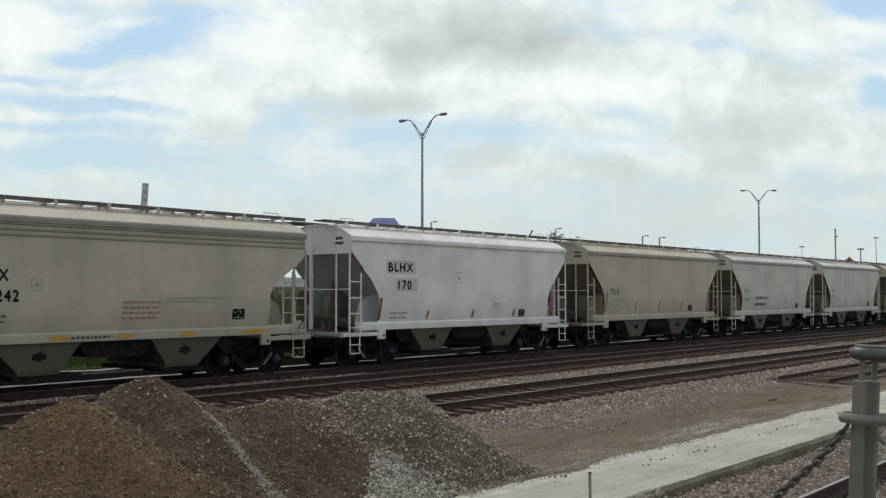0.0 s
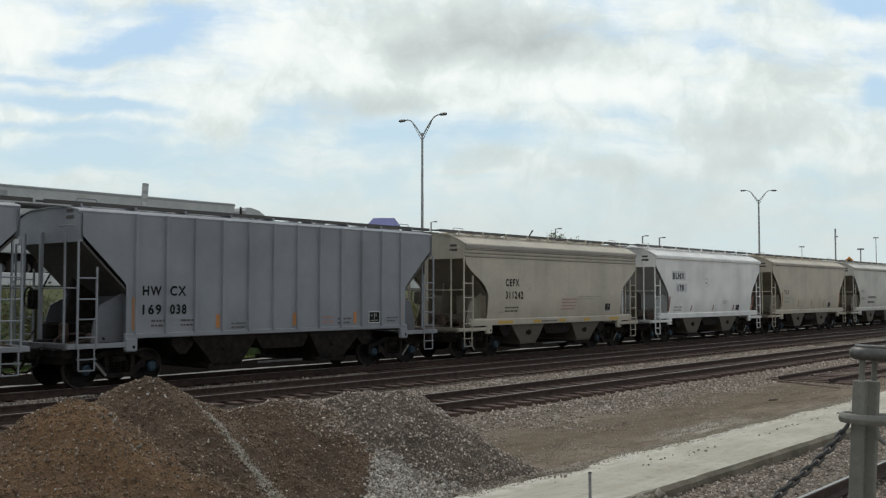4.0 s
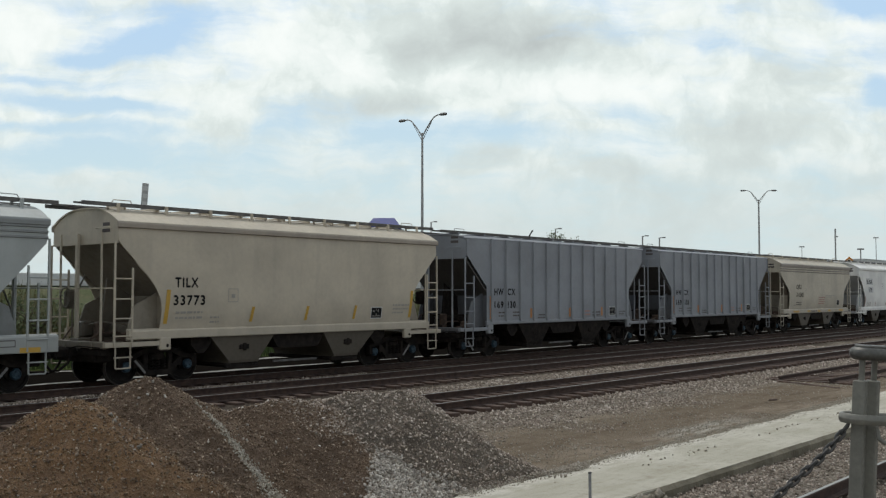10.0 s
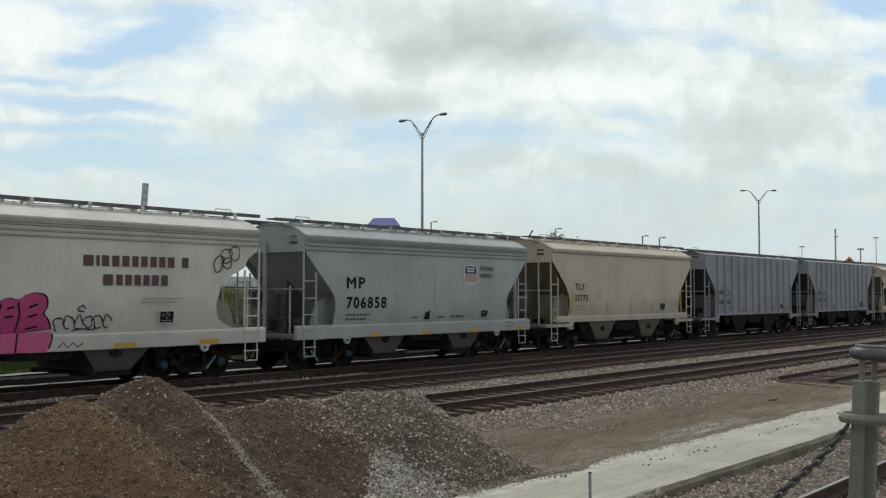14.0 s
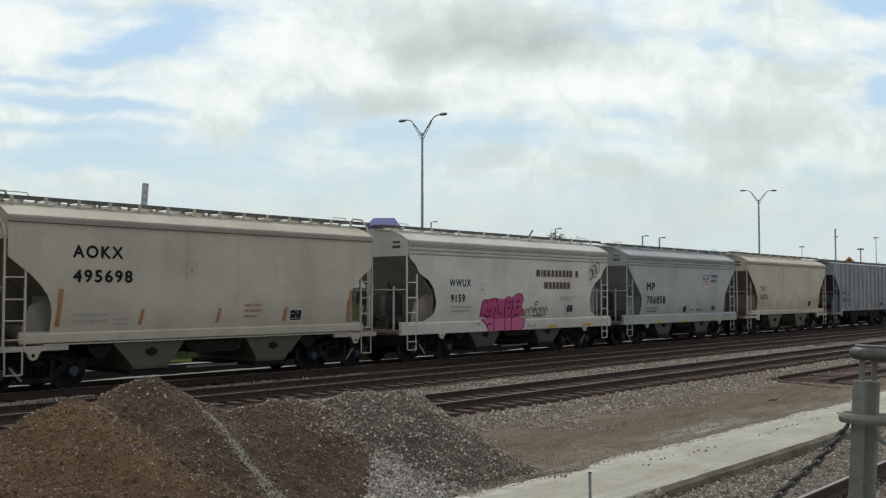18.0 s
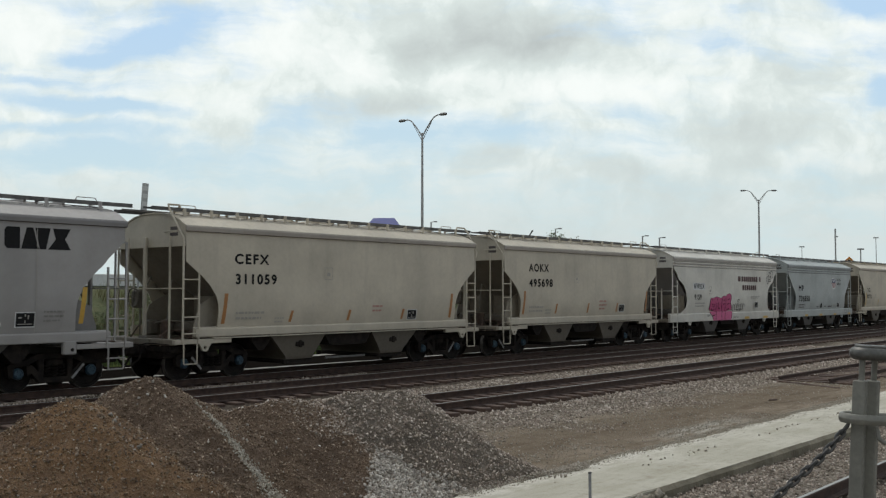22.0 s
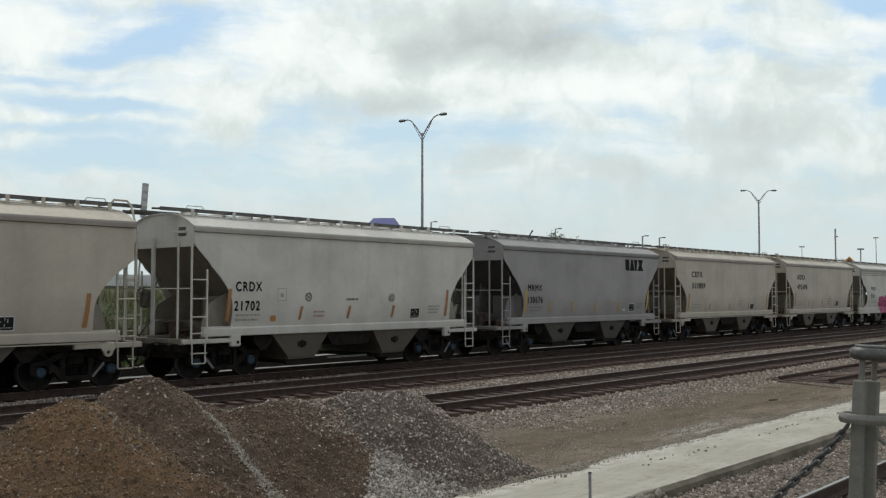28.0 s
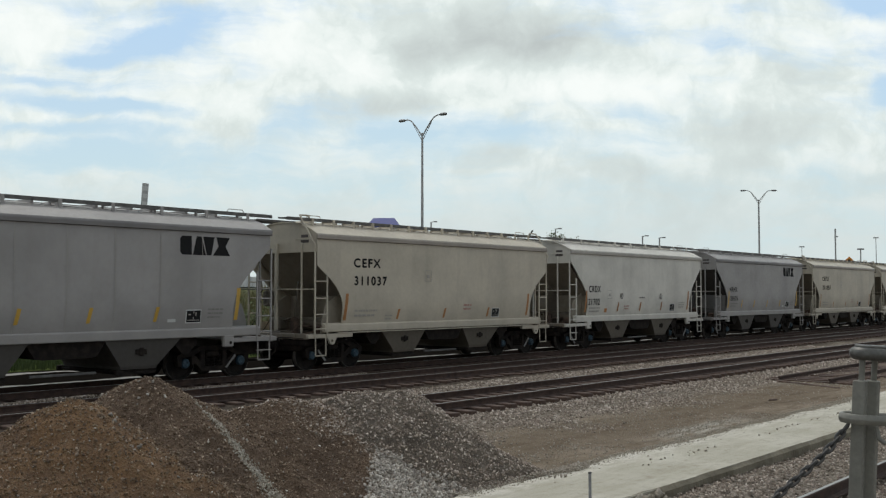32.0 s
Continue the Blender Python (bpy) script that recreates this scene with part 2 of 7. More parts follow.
def part(name, shape, mat, parent, label="", key=None, smooth=False, at=None):
    """Links one mesh object under a thing or part. Parts with the same key share their mesh."""
    if isinstance(shape, Shape):
        me = shape.mesh(name, smooth)
    else:
        me = MADE.get(key)
        if me is None:
            made = shape()
            me = made if isinstance(made, bpy.types.Mesh) else made.mesh(name, smooth)
            MADE[key] = me
    ob = new(name, me)
    ob.parent = parent
    if at is not None:
        ob.matrix_basis = at
    ob.material_slots[0].link = "OBJECT"
    ob.material_slots[0].material = mat
    return tagged(ob, label) if label else ob


def thing(name, label, category, group="", kind="", at=None):
    ob = new(name)
    if at is not None:
        ob.matrix_basis = at
    return tagged(ob, label, category, group, kind)


def lone(name, shape, mat, label, category, group="", kind="", smooth=False, at=None):
    ob = part(name, shape, mat, None, smooth=smooth, at=at)
    return tagged(ob, label, category, group, kind)


def lettering(text, size, squeeze=1.0, bold=0.0, spacing=1.0):
    """A flat mesh of built-in type, its lower left corner at the origin, in the xz plane, facing -y."""
    cu = bpy.data.curves.new("type", "FONT")
    cu.body, cu.size, cu.space_character, cu.resolution_u = text, size, spacing, 3
    ob = bpy.data.objects.new("type", cu)
    scene.collection.objects.link(ob)
    bpy.context.view_layer.update()
    me = bpy.data.meshes.new_from_object(ob.evaluated_get(bpy.context.evaluated_depsgraph_get()))
    bpy.data.objects.remove(ob)
    bpy.data.curves.remove(cu)
    low = min(v.co.x for v in me.vertices)
    flat = [((v.co.x - low) * squeeze, v.co.y) for v in me.vertices]
    faces = [tuple(p.vertices) for p in me.polygons]
    bpy.data.meshes.remove(me)
    out = Shape()
    d = bold
    for i, (dx, dz) in enumerate(((0, 0), (d, 0), (-d, 0), (0, d), (0, -d)) if d else ((0, 0),)):
        out.add([(x + dx, 0.0004 * i, z + dz) for x, z in flat], faces)
    return out.mesh("lettering")


# ---- sky: Nishita with a thin overcast all round, and the cloud backdrop that drifts in the view ----
wt = Tree(world.node_tree)
sky_node = wt.n.new("ShaderNodeTexSky")
sky_node.sky_type, sky_node.sun_disc = "NISHITA", False
sky_node.sun_elevation, sky_node.sun_rotation = radians(SUN_EL), radians(90 - SUN_AZ)
veil = wt.ramp(wt.noise(wt.stretch(wt.coord("Generated"), 1, 1, 2.2), 2.2, 8, 0.55, 0.3), 0.36, 0.60)
grey = wt.mix(wt.ramp(wt.noise(wt.stretch(wt.coord("Generated"), 1, 1, 2.0), 3.1, 6, 0.5), 0.35, 0.7), (8.2, 8.6, 8.5), (5.6, 5.9, 5.9))
background = wn["Background"]
wt.link(wt.mix(veil, sky_node.outputs[0], grey), background.inputs["Color"])
background.inputs["Strength"].default_value = 0.10

SIDE = Vector((math.sin(radians(TURN)), -math.cos(radians(TURN)), 0.0))
OVER = SIDE.cross(AXIS)
REACH = 784 / math.tan(radians(LENS / 2))


def cloud_material():
    m = bpy.data.materials.new("drifting_cloud_cover")
    m.use_nodes = True
    m.cycles.emission_sampling = "NONE"
    t = Tree(m.node_tree)
    t.n.remove(t.n["Principled BSDF"])
    uv = t.coord("UV")

    def shifted(vector, amount, scale, detail):
        n = t.n.new("ShaderNodeVectorMath")
        n.operation = "MULTIPLY_ADD"
        c = t.n.new("ShaderNodeVectorMath")
        c.operation = "SUBTRACT"
        t.link(t.noise(vector, scale, detail, 0.6, 0, 1), c.inputs[0])
        c.inputs[1].default_value = (0.5, 0.5, 0.5)
        t.link(c.outputs[0], n.inputs[0])
        n.inputs[1].default_value = (amount, amount * 0.6, 0)
        t.link(vector, n.inputs[2])
        return n.outputs[0]

    w = shifted(shifted(uv, 0.16, 2.6, 3), 0.07, 9.0, 6)

    def blob(cx, cy, rx, ry, tilt=0.0):
        node = t.n.new("ShaderNodeMapping")
        node.vector_type = "TEXTURE"
        node.inputs["Location"].default_value = (cx / 1000, cy / 1000, 0)
        node.inputs["Rotation"].default_value = (0, 0, radians(tilt))
        node.inputs["Scale"].default_value = (rx / 1000, ry / 1000, 1)
        t.link(w, node.inputs[0])
        ln = t.n.new("ShaderNodeVectorMath")
        ln.operation = "LENGTH"
        t.link(node.outputs[0], ln.inputs[0])
        return t.ramp(ln.outputs["Value"], 0.0, 1.0, 1.0, 0.0)

    def total(rows):
        out = 0.0
        for weight, *shape in rows:
            out = t.math("MULTIPLY_ADD", blob(*shape), weight, out)
        return out

    # blue gaps and solid heaps of cloud
    gaps = total([(0.95, 240, 72, 170, 58, -12), (0.6, 320, 18, 150, 36, 0), (0.5, 110, 100, 150, 22, 6), (0.85, 120, 190, 280, 26, 6), (0.6, 60, 148, 170, 20, 4), (0.6, 140, 232, 330, 18, 3), (0.4, 520, 215, 60, 40, 0), (0.45, 590, 255, 80, 40, 0), (0.6, 300, 285, 380, 55, 3), (0.3, 470, 240, 80, 60, 0),
                  (0.95, 700, 245, 150, 55, 6), (0.8, 860, 235, 170, 45, 8), (0.7, 1090, 205, 140, 32, 6), (1.0, 1560, 160, 80, 45, 10), (0.9, 1540, 8, 130, 36, 8), (0.6, 1250, 82, 110, 28, 8), (0.5, 1370, 112, 90, 26, 8), (0.5, 60, 275, 260, 45, 0), (0.5, 620, 330, 260, 40, 0)])
    heaps = total([(0.6, 20, 60, 120, 90), (0.9, 540, 90, 150, 110), (0.9, 770, 100, 260, 140), (0.5, 1000, 150, 260, 120), (0.5, 1300, 190, 240, 130), (0.4, 420, 190, 130, 60)])
    fibre = t.noise(t.stretch(w, 1.0, 4.2, 1.0), 4.4, 12, 0.60, 0.2)
    puff = t.noise(w, 6.0, 11, 0.62, 0.15)
    billow = t.n.new("ShaderNodeTexVoronoi")
    billow.feature = "SMOOTH_F1"
    billow.inputs["Scale"].default_value, billow.inputs["Detail"].default_value, billow.inputs["Roughness"].default_value, billow.inputs["Smoothness"].default_value = 15.0, 4.0, 0.6, 0.7
    t.link(w, billow.inputs["Vector"])
    curl = billow.outputs["Distance"]
    cover = t.math("ADD", t.math("SUBTRACT", 0.70, t.math("MULTIPLY", gaps, 1.1)), t.math("ADD", heaps, t.math("MULTIPLY_ADD", fibre, 2.1, -1.05)))
    cover = t.math("ADD", cover, t.math("MULTIPLY_ADD", puff, 1.2, -0.6))
    alpha = t.ramp(cover, -0.15, 1.0)
    # shaded bases
    bases = total([(1.15, 830, 60, 240, 90, 4), (0.6, 735, 95, 110, 60, 0), (0.35, 985, 95, 90, 50, 0), (0.5, 960, 100, 160, 60, 0), (0.55, 620, 185, 230, 48, -4), (0.75, 1300, 235, 240, 70, 0), (0.6, 1150, 330, 260, 60, 0), (0.4, 1010, 60, 160, 60, 0), (0.4, 1480, 320, 200, 40, 0), (0.5, 1090, 300, 110, 35, 0), (0.5, 1300, 290, 90, 28, 0), (0.45, 840, 270, 80, 40, 0), (0.4, 690, 180, 140, 30, 0), (0.35, 1420, 130, 180, 70, 0), (0.4, 830, 285, 130, 45, 0), (0.25, 430, 240, 150, 45, 0)])
    tops = total([(0.9, 480, 50, 130, 90, 0), (0.9, 20, 60, 120, 90, 0), (0.7, 1040, 165, 220, 45, 0), (0.6, 1380, 60, 200, 60, 0), (0.5, 1120, 265, 160, 35, 0), (0.5, 640, 120, 110, 60, 0)])
    shade = t.math("SUBTRACT", bases, t.math("MULTIPLY", tops, 0.55))
    shade = t.math("ADD", shade, t.math("MULTIPLY_ADD", puff, 1.15, -0.62))
    shade = t.math("ADD", shade, t.math("MULTIPLY_ADD", curl, 0.6, -0.26))
    cloud = t.mix(t.ramp(shade, -0.18, 0.85), (0.955, 1.0, 0.975), (0.765, 0.85, 0.825))
    cloud = t.mix(t.ramp(shade, 0.40, 1.9, smooth=False), cloud, (0.52, 0.57, 0.565))
    v = t.axes(uv)[1]
    blue = t.mix(t.ramp(v, 0.0, 0.42), (0.50, 0.69, 0.90), (0.61, 0.77, 0.81))
    cloud = t.mix(t.ramp(v, 0.20, 0.43, 0.0, 0.8), cloud, (0.62, 0.70, 0.70))
    e = t.put("ShaderNodeEmission", Strength=0.985)
    t.link(t.mix(alpha, blue, cloud), e.inputs["Color"])
    t.link(e.outputs[0], t.n["Material Output"].inputs["Surface"])
    return m


def sky_backdrop():
    """Part of a great sphere round the eye that carries the clouds."""
    us, vs = np.linspace(-1400, 2968, 57), np.linspace(-1500, 560, 37)
    pts, uvs = [], []
    for b in vs:
        for a in us:
            d = (AXIS + SIDE * ((a - 784) / REACH) + OVER * ((441 - b) / REACH)).normalized()
            pts.append(d * 3000)
            uvs.append((a / 1000, b / 1000))
    n = len(us)
    s = Shape().add(pts, [(j * n + i, j * n + i + 1, (j + 1) * n + i + 1, (j + 1) * n + i) for j in range(len(vs) - 1) for i in range(n - 1)])
    me = s.mesh("sky", True)
    layer = me.uv_layers.new(name="UVMap")
    for loop in me.loops:
        layer.data[loop.index].uv = uvs[loop.vertex_index]
    ob = new("sky_backdrop", me)
    me.materials[0] = cloud_material()
    ob.location = EYE
    return tagged(ob, "bright broken cloud cover with pale blue gaps", "sky", kind="structure")


SKY = sky_backdrop()


# ---- the train ----
RAIL = 0.30                        # top of the rails over the ground
TRACK_Y = 23.6                     # middle of the train's track
SPEED, SLOWING = 4.981, 0.00628   # metres a second at the start, and what is lost


def travelled(t):
    return SPEED * t - SLOWING * t * t


AXLE, WHEEL_R = 0.93, 0.457

CUTS = {  # how far the end of the side sheet draws back from the car's end, by height
    "curved": ((4.6, 0.0), (3.66, 0.0), (3.40, 0.26), (3.18, 0.49), (3.05, 0.58), (2.8, 0.86), (2.5, 1.10), (2.2, 1.25), (1.9, 1.30), (1.6, 1.28), (1.3, 1.25)),
    "smooth": ((4.6, 0.0), (3.20, 0.0), (3.0, 0.26), (2.8, 0.54), (2.55, 0.79), (2.3, 0.97), (2.1, 1.06), (1.9, 1.09), (1.6, 1.08), (1.3, 1.08)),
    "banded": ((4.6, 0.0), (3.56, 0.0), (3.1, 0.42), (2.7, 0.80), (2.35, 1.12), (2.2, 1.20), (2.0, 1.24), (1.7, 1.22), (1.3, 1.18)),
    "notched": ((4.6, 0.0), (3.45, 0.0), (3.2, 0.28), (3.0, 0.58), (2.92, 0.72), (2.7, 1.04), (2.5, 1.22), (2.3, 1.32), (1.3, 1.33)),
    "scalloped": ((4.6, 0.0), (3.6, 0.0), (3.48, 0.12), (3.35, 0.34), (3.05, 0.50), (2.95, 0.68), (2.87, 0.95), (2.53, 1.28), (2.03, 1.44), (1.65, 1.34), (1.5, 1.08), (1.42, 0.85), (1.3, 0.80)),
    "ribbed": ((4.6, 0.0), (3.84, 0.0), (3.2, 0.66), (2.6, 1.27), (2.55, 1.30), (1.3, 1.30)),
}


GAPS = {"curved": 0.92, "smooth": 0.90, "banded": 0.93, "notched": 1.03, "scalloped": 0.88, "ribbed": 0.76}     # body's end to the coupling
TRUCKS = {"curved": 4.56, "smooth": 4.88, "banded": 4.25, "notched": 4.57, "scalloped": 4.6, "ribbed": 5.10}    # truck's middle from the car's


def between(table, z):
    """A value from a falling table of (height, value)."""
    for (z1, a), (z0, b) in zip(table, table[1:]):
        if z >= z0:
            k = (z - z0) / (z1 - z0)
            return b + (a - b) * min(1.0, k)
    return table[-1][1]


def half_width(kind, z):
    if kind == "ribbed":
        return 1.50
    return 1.60 - 0.11 * max(0.0, (2.3 - z) / 1.0) ** 2 - 0.04 * max(0.0, (z - 3.2) / 1.0) ** 2


def side_sheet(kind, hl, z0, z1, side):
    rows = [z1 - (z1 - z0) * i / 22 for i in range(23)]
    s = Shape()
    outer, inner = [], []
    n = 9
    for z in rows:
        e, w = hl - between(CUTS[kind], z), half_width(kind, z)
        outer.append([(-e + 2 * e * i / n, side * w, z) for i in range(n + 1)])
        inner.append([(-e + 2 * e * i / n, side * (w - 0.03), z) for i in range(n + 1)])
    rings = [o + i[::-1] for o, i in zip(outer, inner)]
    return s.loft(rings, True)


def roof_outline(kind, top):
    if kind == "ribbed":
        return [(1.505, top - 0.08), (1.515, top - 0.04), (1.47, top), (0.9, top + 0.10), (0.0, top + 0.13)]
    return [(1.60, top - 0.07), (1.635, top - 0.05), (1.635, top + 0.03), (1.58, top + 0.06), (1.25, top + 0.24), (0.9, top + 0.36), (0.5, top + 0.43), (0.0, top + 0.45)]


def roof(kind, hl, top):
    h = roof_outline(kind, top)
    ring = [(-y, z) for y, z in h] + [(y, z) for y, z in h[-2::-1]]
    under = [(y * 0.97, z - 0.03) for y, z in ring]
    s = Shape()
    n = len(ring)
    a, b = -hl - 0.03, hl + 0.03
    s.v = [(x, y, z) for x in (a, b) for row in (ring, under) for y, z in row]
    for i in range(n - 1):
        s.f += [(i, i + 1, 2 * n + i + 1, 2 * n + i), (n + i + 1, n + i, 3 * n + i, 3 * n + i + 1), (i + 1, i, n + i, n + i + 1), (2 * n + i, 2 * n + i + 1, 3 * n + i + 1, 3 * n + i)]
    s.f += [(0, 2 * n, 3 * n, n), (n - 1, 2 * n - 1, 4 * n - 1, 3 * n - 1)]
    return s


def end_panel(kind, hl, sgn, top, low):
    h = [(1.55, top - 0.1)] + [(y * 0.98, z - 0.015) for y, z in roof_outline(kind, top)[3:]]
    arch = [(-y, z) for y, z in h] + [(y, z) for y, z in h[-2::-1]]
    s = Shape()
    for x in (sgn * (hl - 0.05), sgn * (hl - 0.005)):
        for (y0, z0), (y1, z1) in zip(arch, arch[1:]):
            s.add([(x, y0, low), (x, y1, low), (x, y1, z1), (x, y0, z0)], [(0, 1, 2, 3)])
    s.box(sgn * (hl - 0.05), sgn * (hl + 0.03), -1.55, 1.55, low - 0.05, low)
    return s


def slope_sheet(hl, sgn):
    """The steep floor that draws inwards from the car's end down to the hoppers."""
    a, b = hl - 0.05, hl - 2.55
    return Shape().prism([(sgn * a, 3.62), (sgn * (a - 0.04), 3.66), (sgn * (b - 0.04), 1.26), (sgn * b, 1.22)], "y", -1.45, 1.45)


def hopper(x):
    """A bay: steep towards the middle of the car, shallower towards its end."""
    k = 1 if x > 0 else -1
    rings = [(1.48, 2.50, 1.38, 0.42), (1.46, 2.53, 1.40, 0.50), (0.98, 3.18, 1.47, 1.16), (0.95, 3.26, 1.48, 1.30)]
    return Shape().loft([[(k * a, -b, z), (k * c, -b, z), (k * c, b, z), (k * a, b, z)] for a, c, b, z in rings])


def outlet_gate(x):
    """Sliding gate on its frame, with the capstans that open it."""
    x = 1.99 if x > 0 else -1.99
    s = Shape().soft(x - 0.56, x + 0.56, -1.33, 1.33, 0.30, 0.42, 0.015)
    s.rod((x - 0.60, -1.42, 0.36), (x - 0.60, 1.42, 0.36), 0.03, 8)
    for y in (-1.42, 1.42):
        s.soft(x - 0.68, x - 0.52, y - 0.07, y + 0.07, 0.29, 0.43, 0.02)
    return s.box(x - 0.5, x + 0.5, -1.40, -1.36, 0.30, 0.36)


def side_sill(kind, hl, side):
    y = side * 1.57
    if kind in ("banded", "scalloped"):
        return Shape().prism([(y - side * 0.10, 0.97), (y - side * 0.01, 0.97), (y, 0.99), (y, 1.33), (y - side * 0.03, 1.37), (y - side * 0.14, 1.40)], "x", -hl - 0.32, hl + 0.32)
    if kind == "ribbed":
        return Shape().prism([(y - side * 0.10, 1.22), (y - side * 0.05, 1.21), (y - side * 0.03, 1.23), (y - side * 0.03, 1.32), (y - side * 0.05, 1.34), (y - side * 0.12, 1.35)], "x", -hl + 1.25, hl - 1.25)
    return Shape().prism([(y - side * 0.12, 1.20), (y - side * 0.01, 1.18), (y, 1.20), (y, 1.38), (y - side * 0.02, 1.41), (y - side * 0.14, 1.45)], "x", -hl + 0.35, hl - 0.35)


def platform_rail(hl, sgn, side):
    """A side rail of the platform over the truck."""
    return Shape().soft(sgn * (hl - 1.55), sgn * (hl + 0.30), side * 1.43, side * 1.55, 1.00, 1.125, 0.012)


def end_beam(hl, sgn):
    """Cross beam at the end, and the deck plate behind it with its stiffeners."""
    a, b = sgn * (hl - 1.55), sgn * (hl + 0.29)
    s = Shape().soft(b - sgn * 0.16, b, -1.425, 1.425, 0.97, 1.14, 0.015)
    s.box(a, b - sgn * 0.18, -1.42, 1.42, 1.06, 1.10)
    for y in (-0.9, -0.35, 0.35, 0.9):
        s.soft(b, b + sgn * 0.03, y - 0.04, y + 0.04, 0.95, 1.13, 0.008)
    return s


def end_piping(hl, sgn):
    """Air pipes, a brake rod and fittings over the platform, by name."""
    x = sgn * (hl - 0.1)
    return (
        ("air_pipe", Shape().pipe([(x + sgn * 0.3, -0.62, 0.98), (x + sgn * 0.22, -0.62, 1.2), (x, -0.60, 1.34), (x - sgn * 0.5, -0.62, 1.34), (x - sgn * 1.2, -0.75, 1.22)], 0.026, 6)),
        ("branch_pipe", Shape().pipe([(x + sgn * 0.2, 0.85, 1.12), (x - sgn * 0.1, 0.80, 1.55), (x - sgn * 0.5, 0.75, 1.60), (x - sgn * 1.2, 0.7, 1.45)], 0.022, 6)),
        ("brake_rod", Shape().rod((x + sgn * 0.15, -1.1, 1.13), (x - sgn * 1.25, -0.95, 1.30), 0.024, 6)),
        ("brake_cylinder", Shape().soft(x - sgn * 0.45, x - sgn * 0.80, -1.15, -0.80, 1.09, 1.36, 0.05)),
        ("valve_box", Shape().soft(x - sgn * 0.15, x - sgn * 0.32, -0.35, -0.05, 1.09, 1.62, 0.05)))


def block_pad(hl, sgn, side):
    x = sgn * (hl - 1.42)
    s = Shape().soft(x - 0.17, x + 0.17, side * 1.44, side * 1.585, 0.88, 1.22, 0.03)
    return s


def pad_hole(hl, sgn, side):
    x = sgn * (hl - 1.42) + 0.05
    return Shape().rod((x, side * 1.58, 1.0), (x, side * 1.588, 1.0), 0.045, 12)


def side_web(hl, sgn, side):
    """Upright plate beside the truck that ties the slope sheet to the platform."""
    a, b = hl - 1.44, hl - 0.50
    return Shape().prism([(sgn * a, 1.13), (sgn * b, 1.13), (sgn * (b - 0.05), 1.55), (sgn * (b - 0.22), 2.05), (sgn * a, 2.40)], "y", side * 1.18, side * 1.22)


def shade_hood(x0, x1):
    """Dark filler added for the shade between the bays and towards the trucks."""
    if x1 - x0 > 1.0:
        return Shape().prism([(x0 - 0.3, 1.29), (x0 - 0.3, 1.10), (x0 - 0.1, 0.80), (x0 + 0.1, 0.77), (x1 - 0.1, 0.77), (x1 + 0.1, 0.80), (x1 + 0.3, 1.10), (x1 + 0.3, 1.29)], "y", -1.42, 1.42)
    m = (x0 + x1) / 2
    return Shape().prism([(x0, 1.29), (x0, 0.98), (m - 0.1, 0.74), (m + 0.1, 0.74), (x1, 0.98), (x1, 1.29)], "y", -1.36, 1.36)


def top_chord(hl, top, side):
    return Shape().prism([(side * 1.59, top - 0.125), (side * 1.645, top - 0.105), (side * 1.65, top - 0.01), (side * 1.625, top + 0.045), (side * 1.59, top + 0.045)], "x", -hl - 0.035, hl + 0.035)


def jack_pad(hl, sgn, side, inset=0.0):
    x = sgn * (hl - 0.66 - inset)
    a, b = side * 1.50, side * 1.57
    n = 14
    hole = [(x + 0.05 * math.cos(2 * math.pi * i / n), 0.90 + 0.05 * math.sin(2 * math.pi * i / n)) for i in range(n)]
    rim = []
    for i in range(n):
        c, d = math.cos(2 * math.pi * i / n), math.sin(2 * math.pi * i / n)
        rim.append((x + c * (0.12 if d < 0.3 else 0.24), 0.90 + d * 0.11 if d < 0.3 else 1.03))
    s = Shape()
    s.loft([[(u, y, z) for u, z in ring] for ring, y in ((hole, a), (rim, a), (rim, b), (hole, b), (hole, a))], False)
    return s


def ladder_stile(p, q):
    return Shape().box(p[0] - 0.022, p[0] + 0.022, p[1] - 0.022, p[1] + 0.022, p[2], q[2])


WHEEL_RIM = [(0.02, -0.06), (0.16, -0.075), (0.17, -0.02), (0.37, -0.03), (0.385, -0.065), (0.457, -0.065), (0.460, 0.02), (0.467, 0.04), (0.485, 0.048), (0.485, 0.07), (0.39, 0.075), (0.37, 0.03), (0.17, 0.02), (0.16, 0.08), (0.02, 0.08)]


def wheelset():
    s = Shape()
    for side in (-1, 1):
        s.turned(WHEEL_RIM, (0, side * 0.755, 0), (0, -side, 0), 28)
    s.rod((0, -1.06, 0), (0, 1.06, 0), 0.085, 12)
    return s


def rim_edge(side):
    """The worn tread and flange of one wheel."""
    ring = lambda r, d: [(r * math.cos(2 * math.pi * j / 32), side * (0.755 - d), r * math.sin(2 * math.pi * j / 32)) for j in range(32)]
    return Shape().loft([ring(r, d) for r, d in ((0.450, -0.067), (0.4590, -0.0665), (0.4620, 0.018), (0.469, 0.038), (0.461, 0.038), (0.452, 0.0), (0.450, -0.067))], False)


def bearing_cap(side):
    s = Shape().turned([(0.02, 0.0), (0.135, 0.0), (0.14, 0.05), (0.115, 0.10), (0.10, 0.105), (0.085, 0.085), (0.02, 0.085)], (0, side * 1.0, 0), (0, side, 0), 16)
    for i in range(3):
        a = 2 * math.pi * i / 3 + 0.4
        s.rod((0.065 * math.cos(a), side * 1.08, 0.065 * math.sin(a)), (0.065 * math.cos(a), side * 1.125, 0.065 * math.sin(a)), 0.024, 6)
    return s


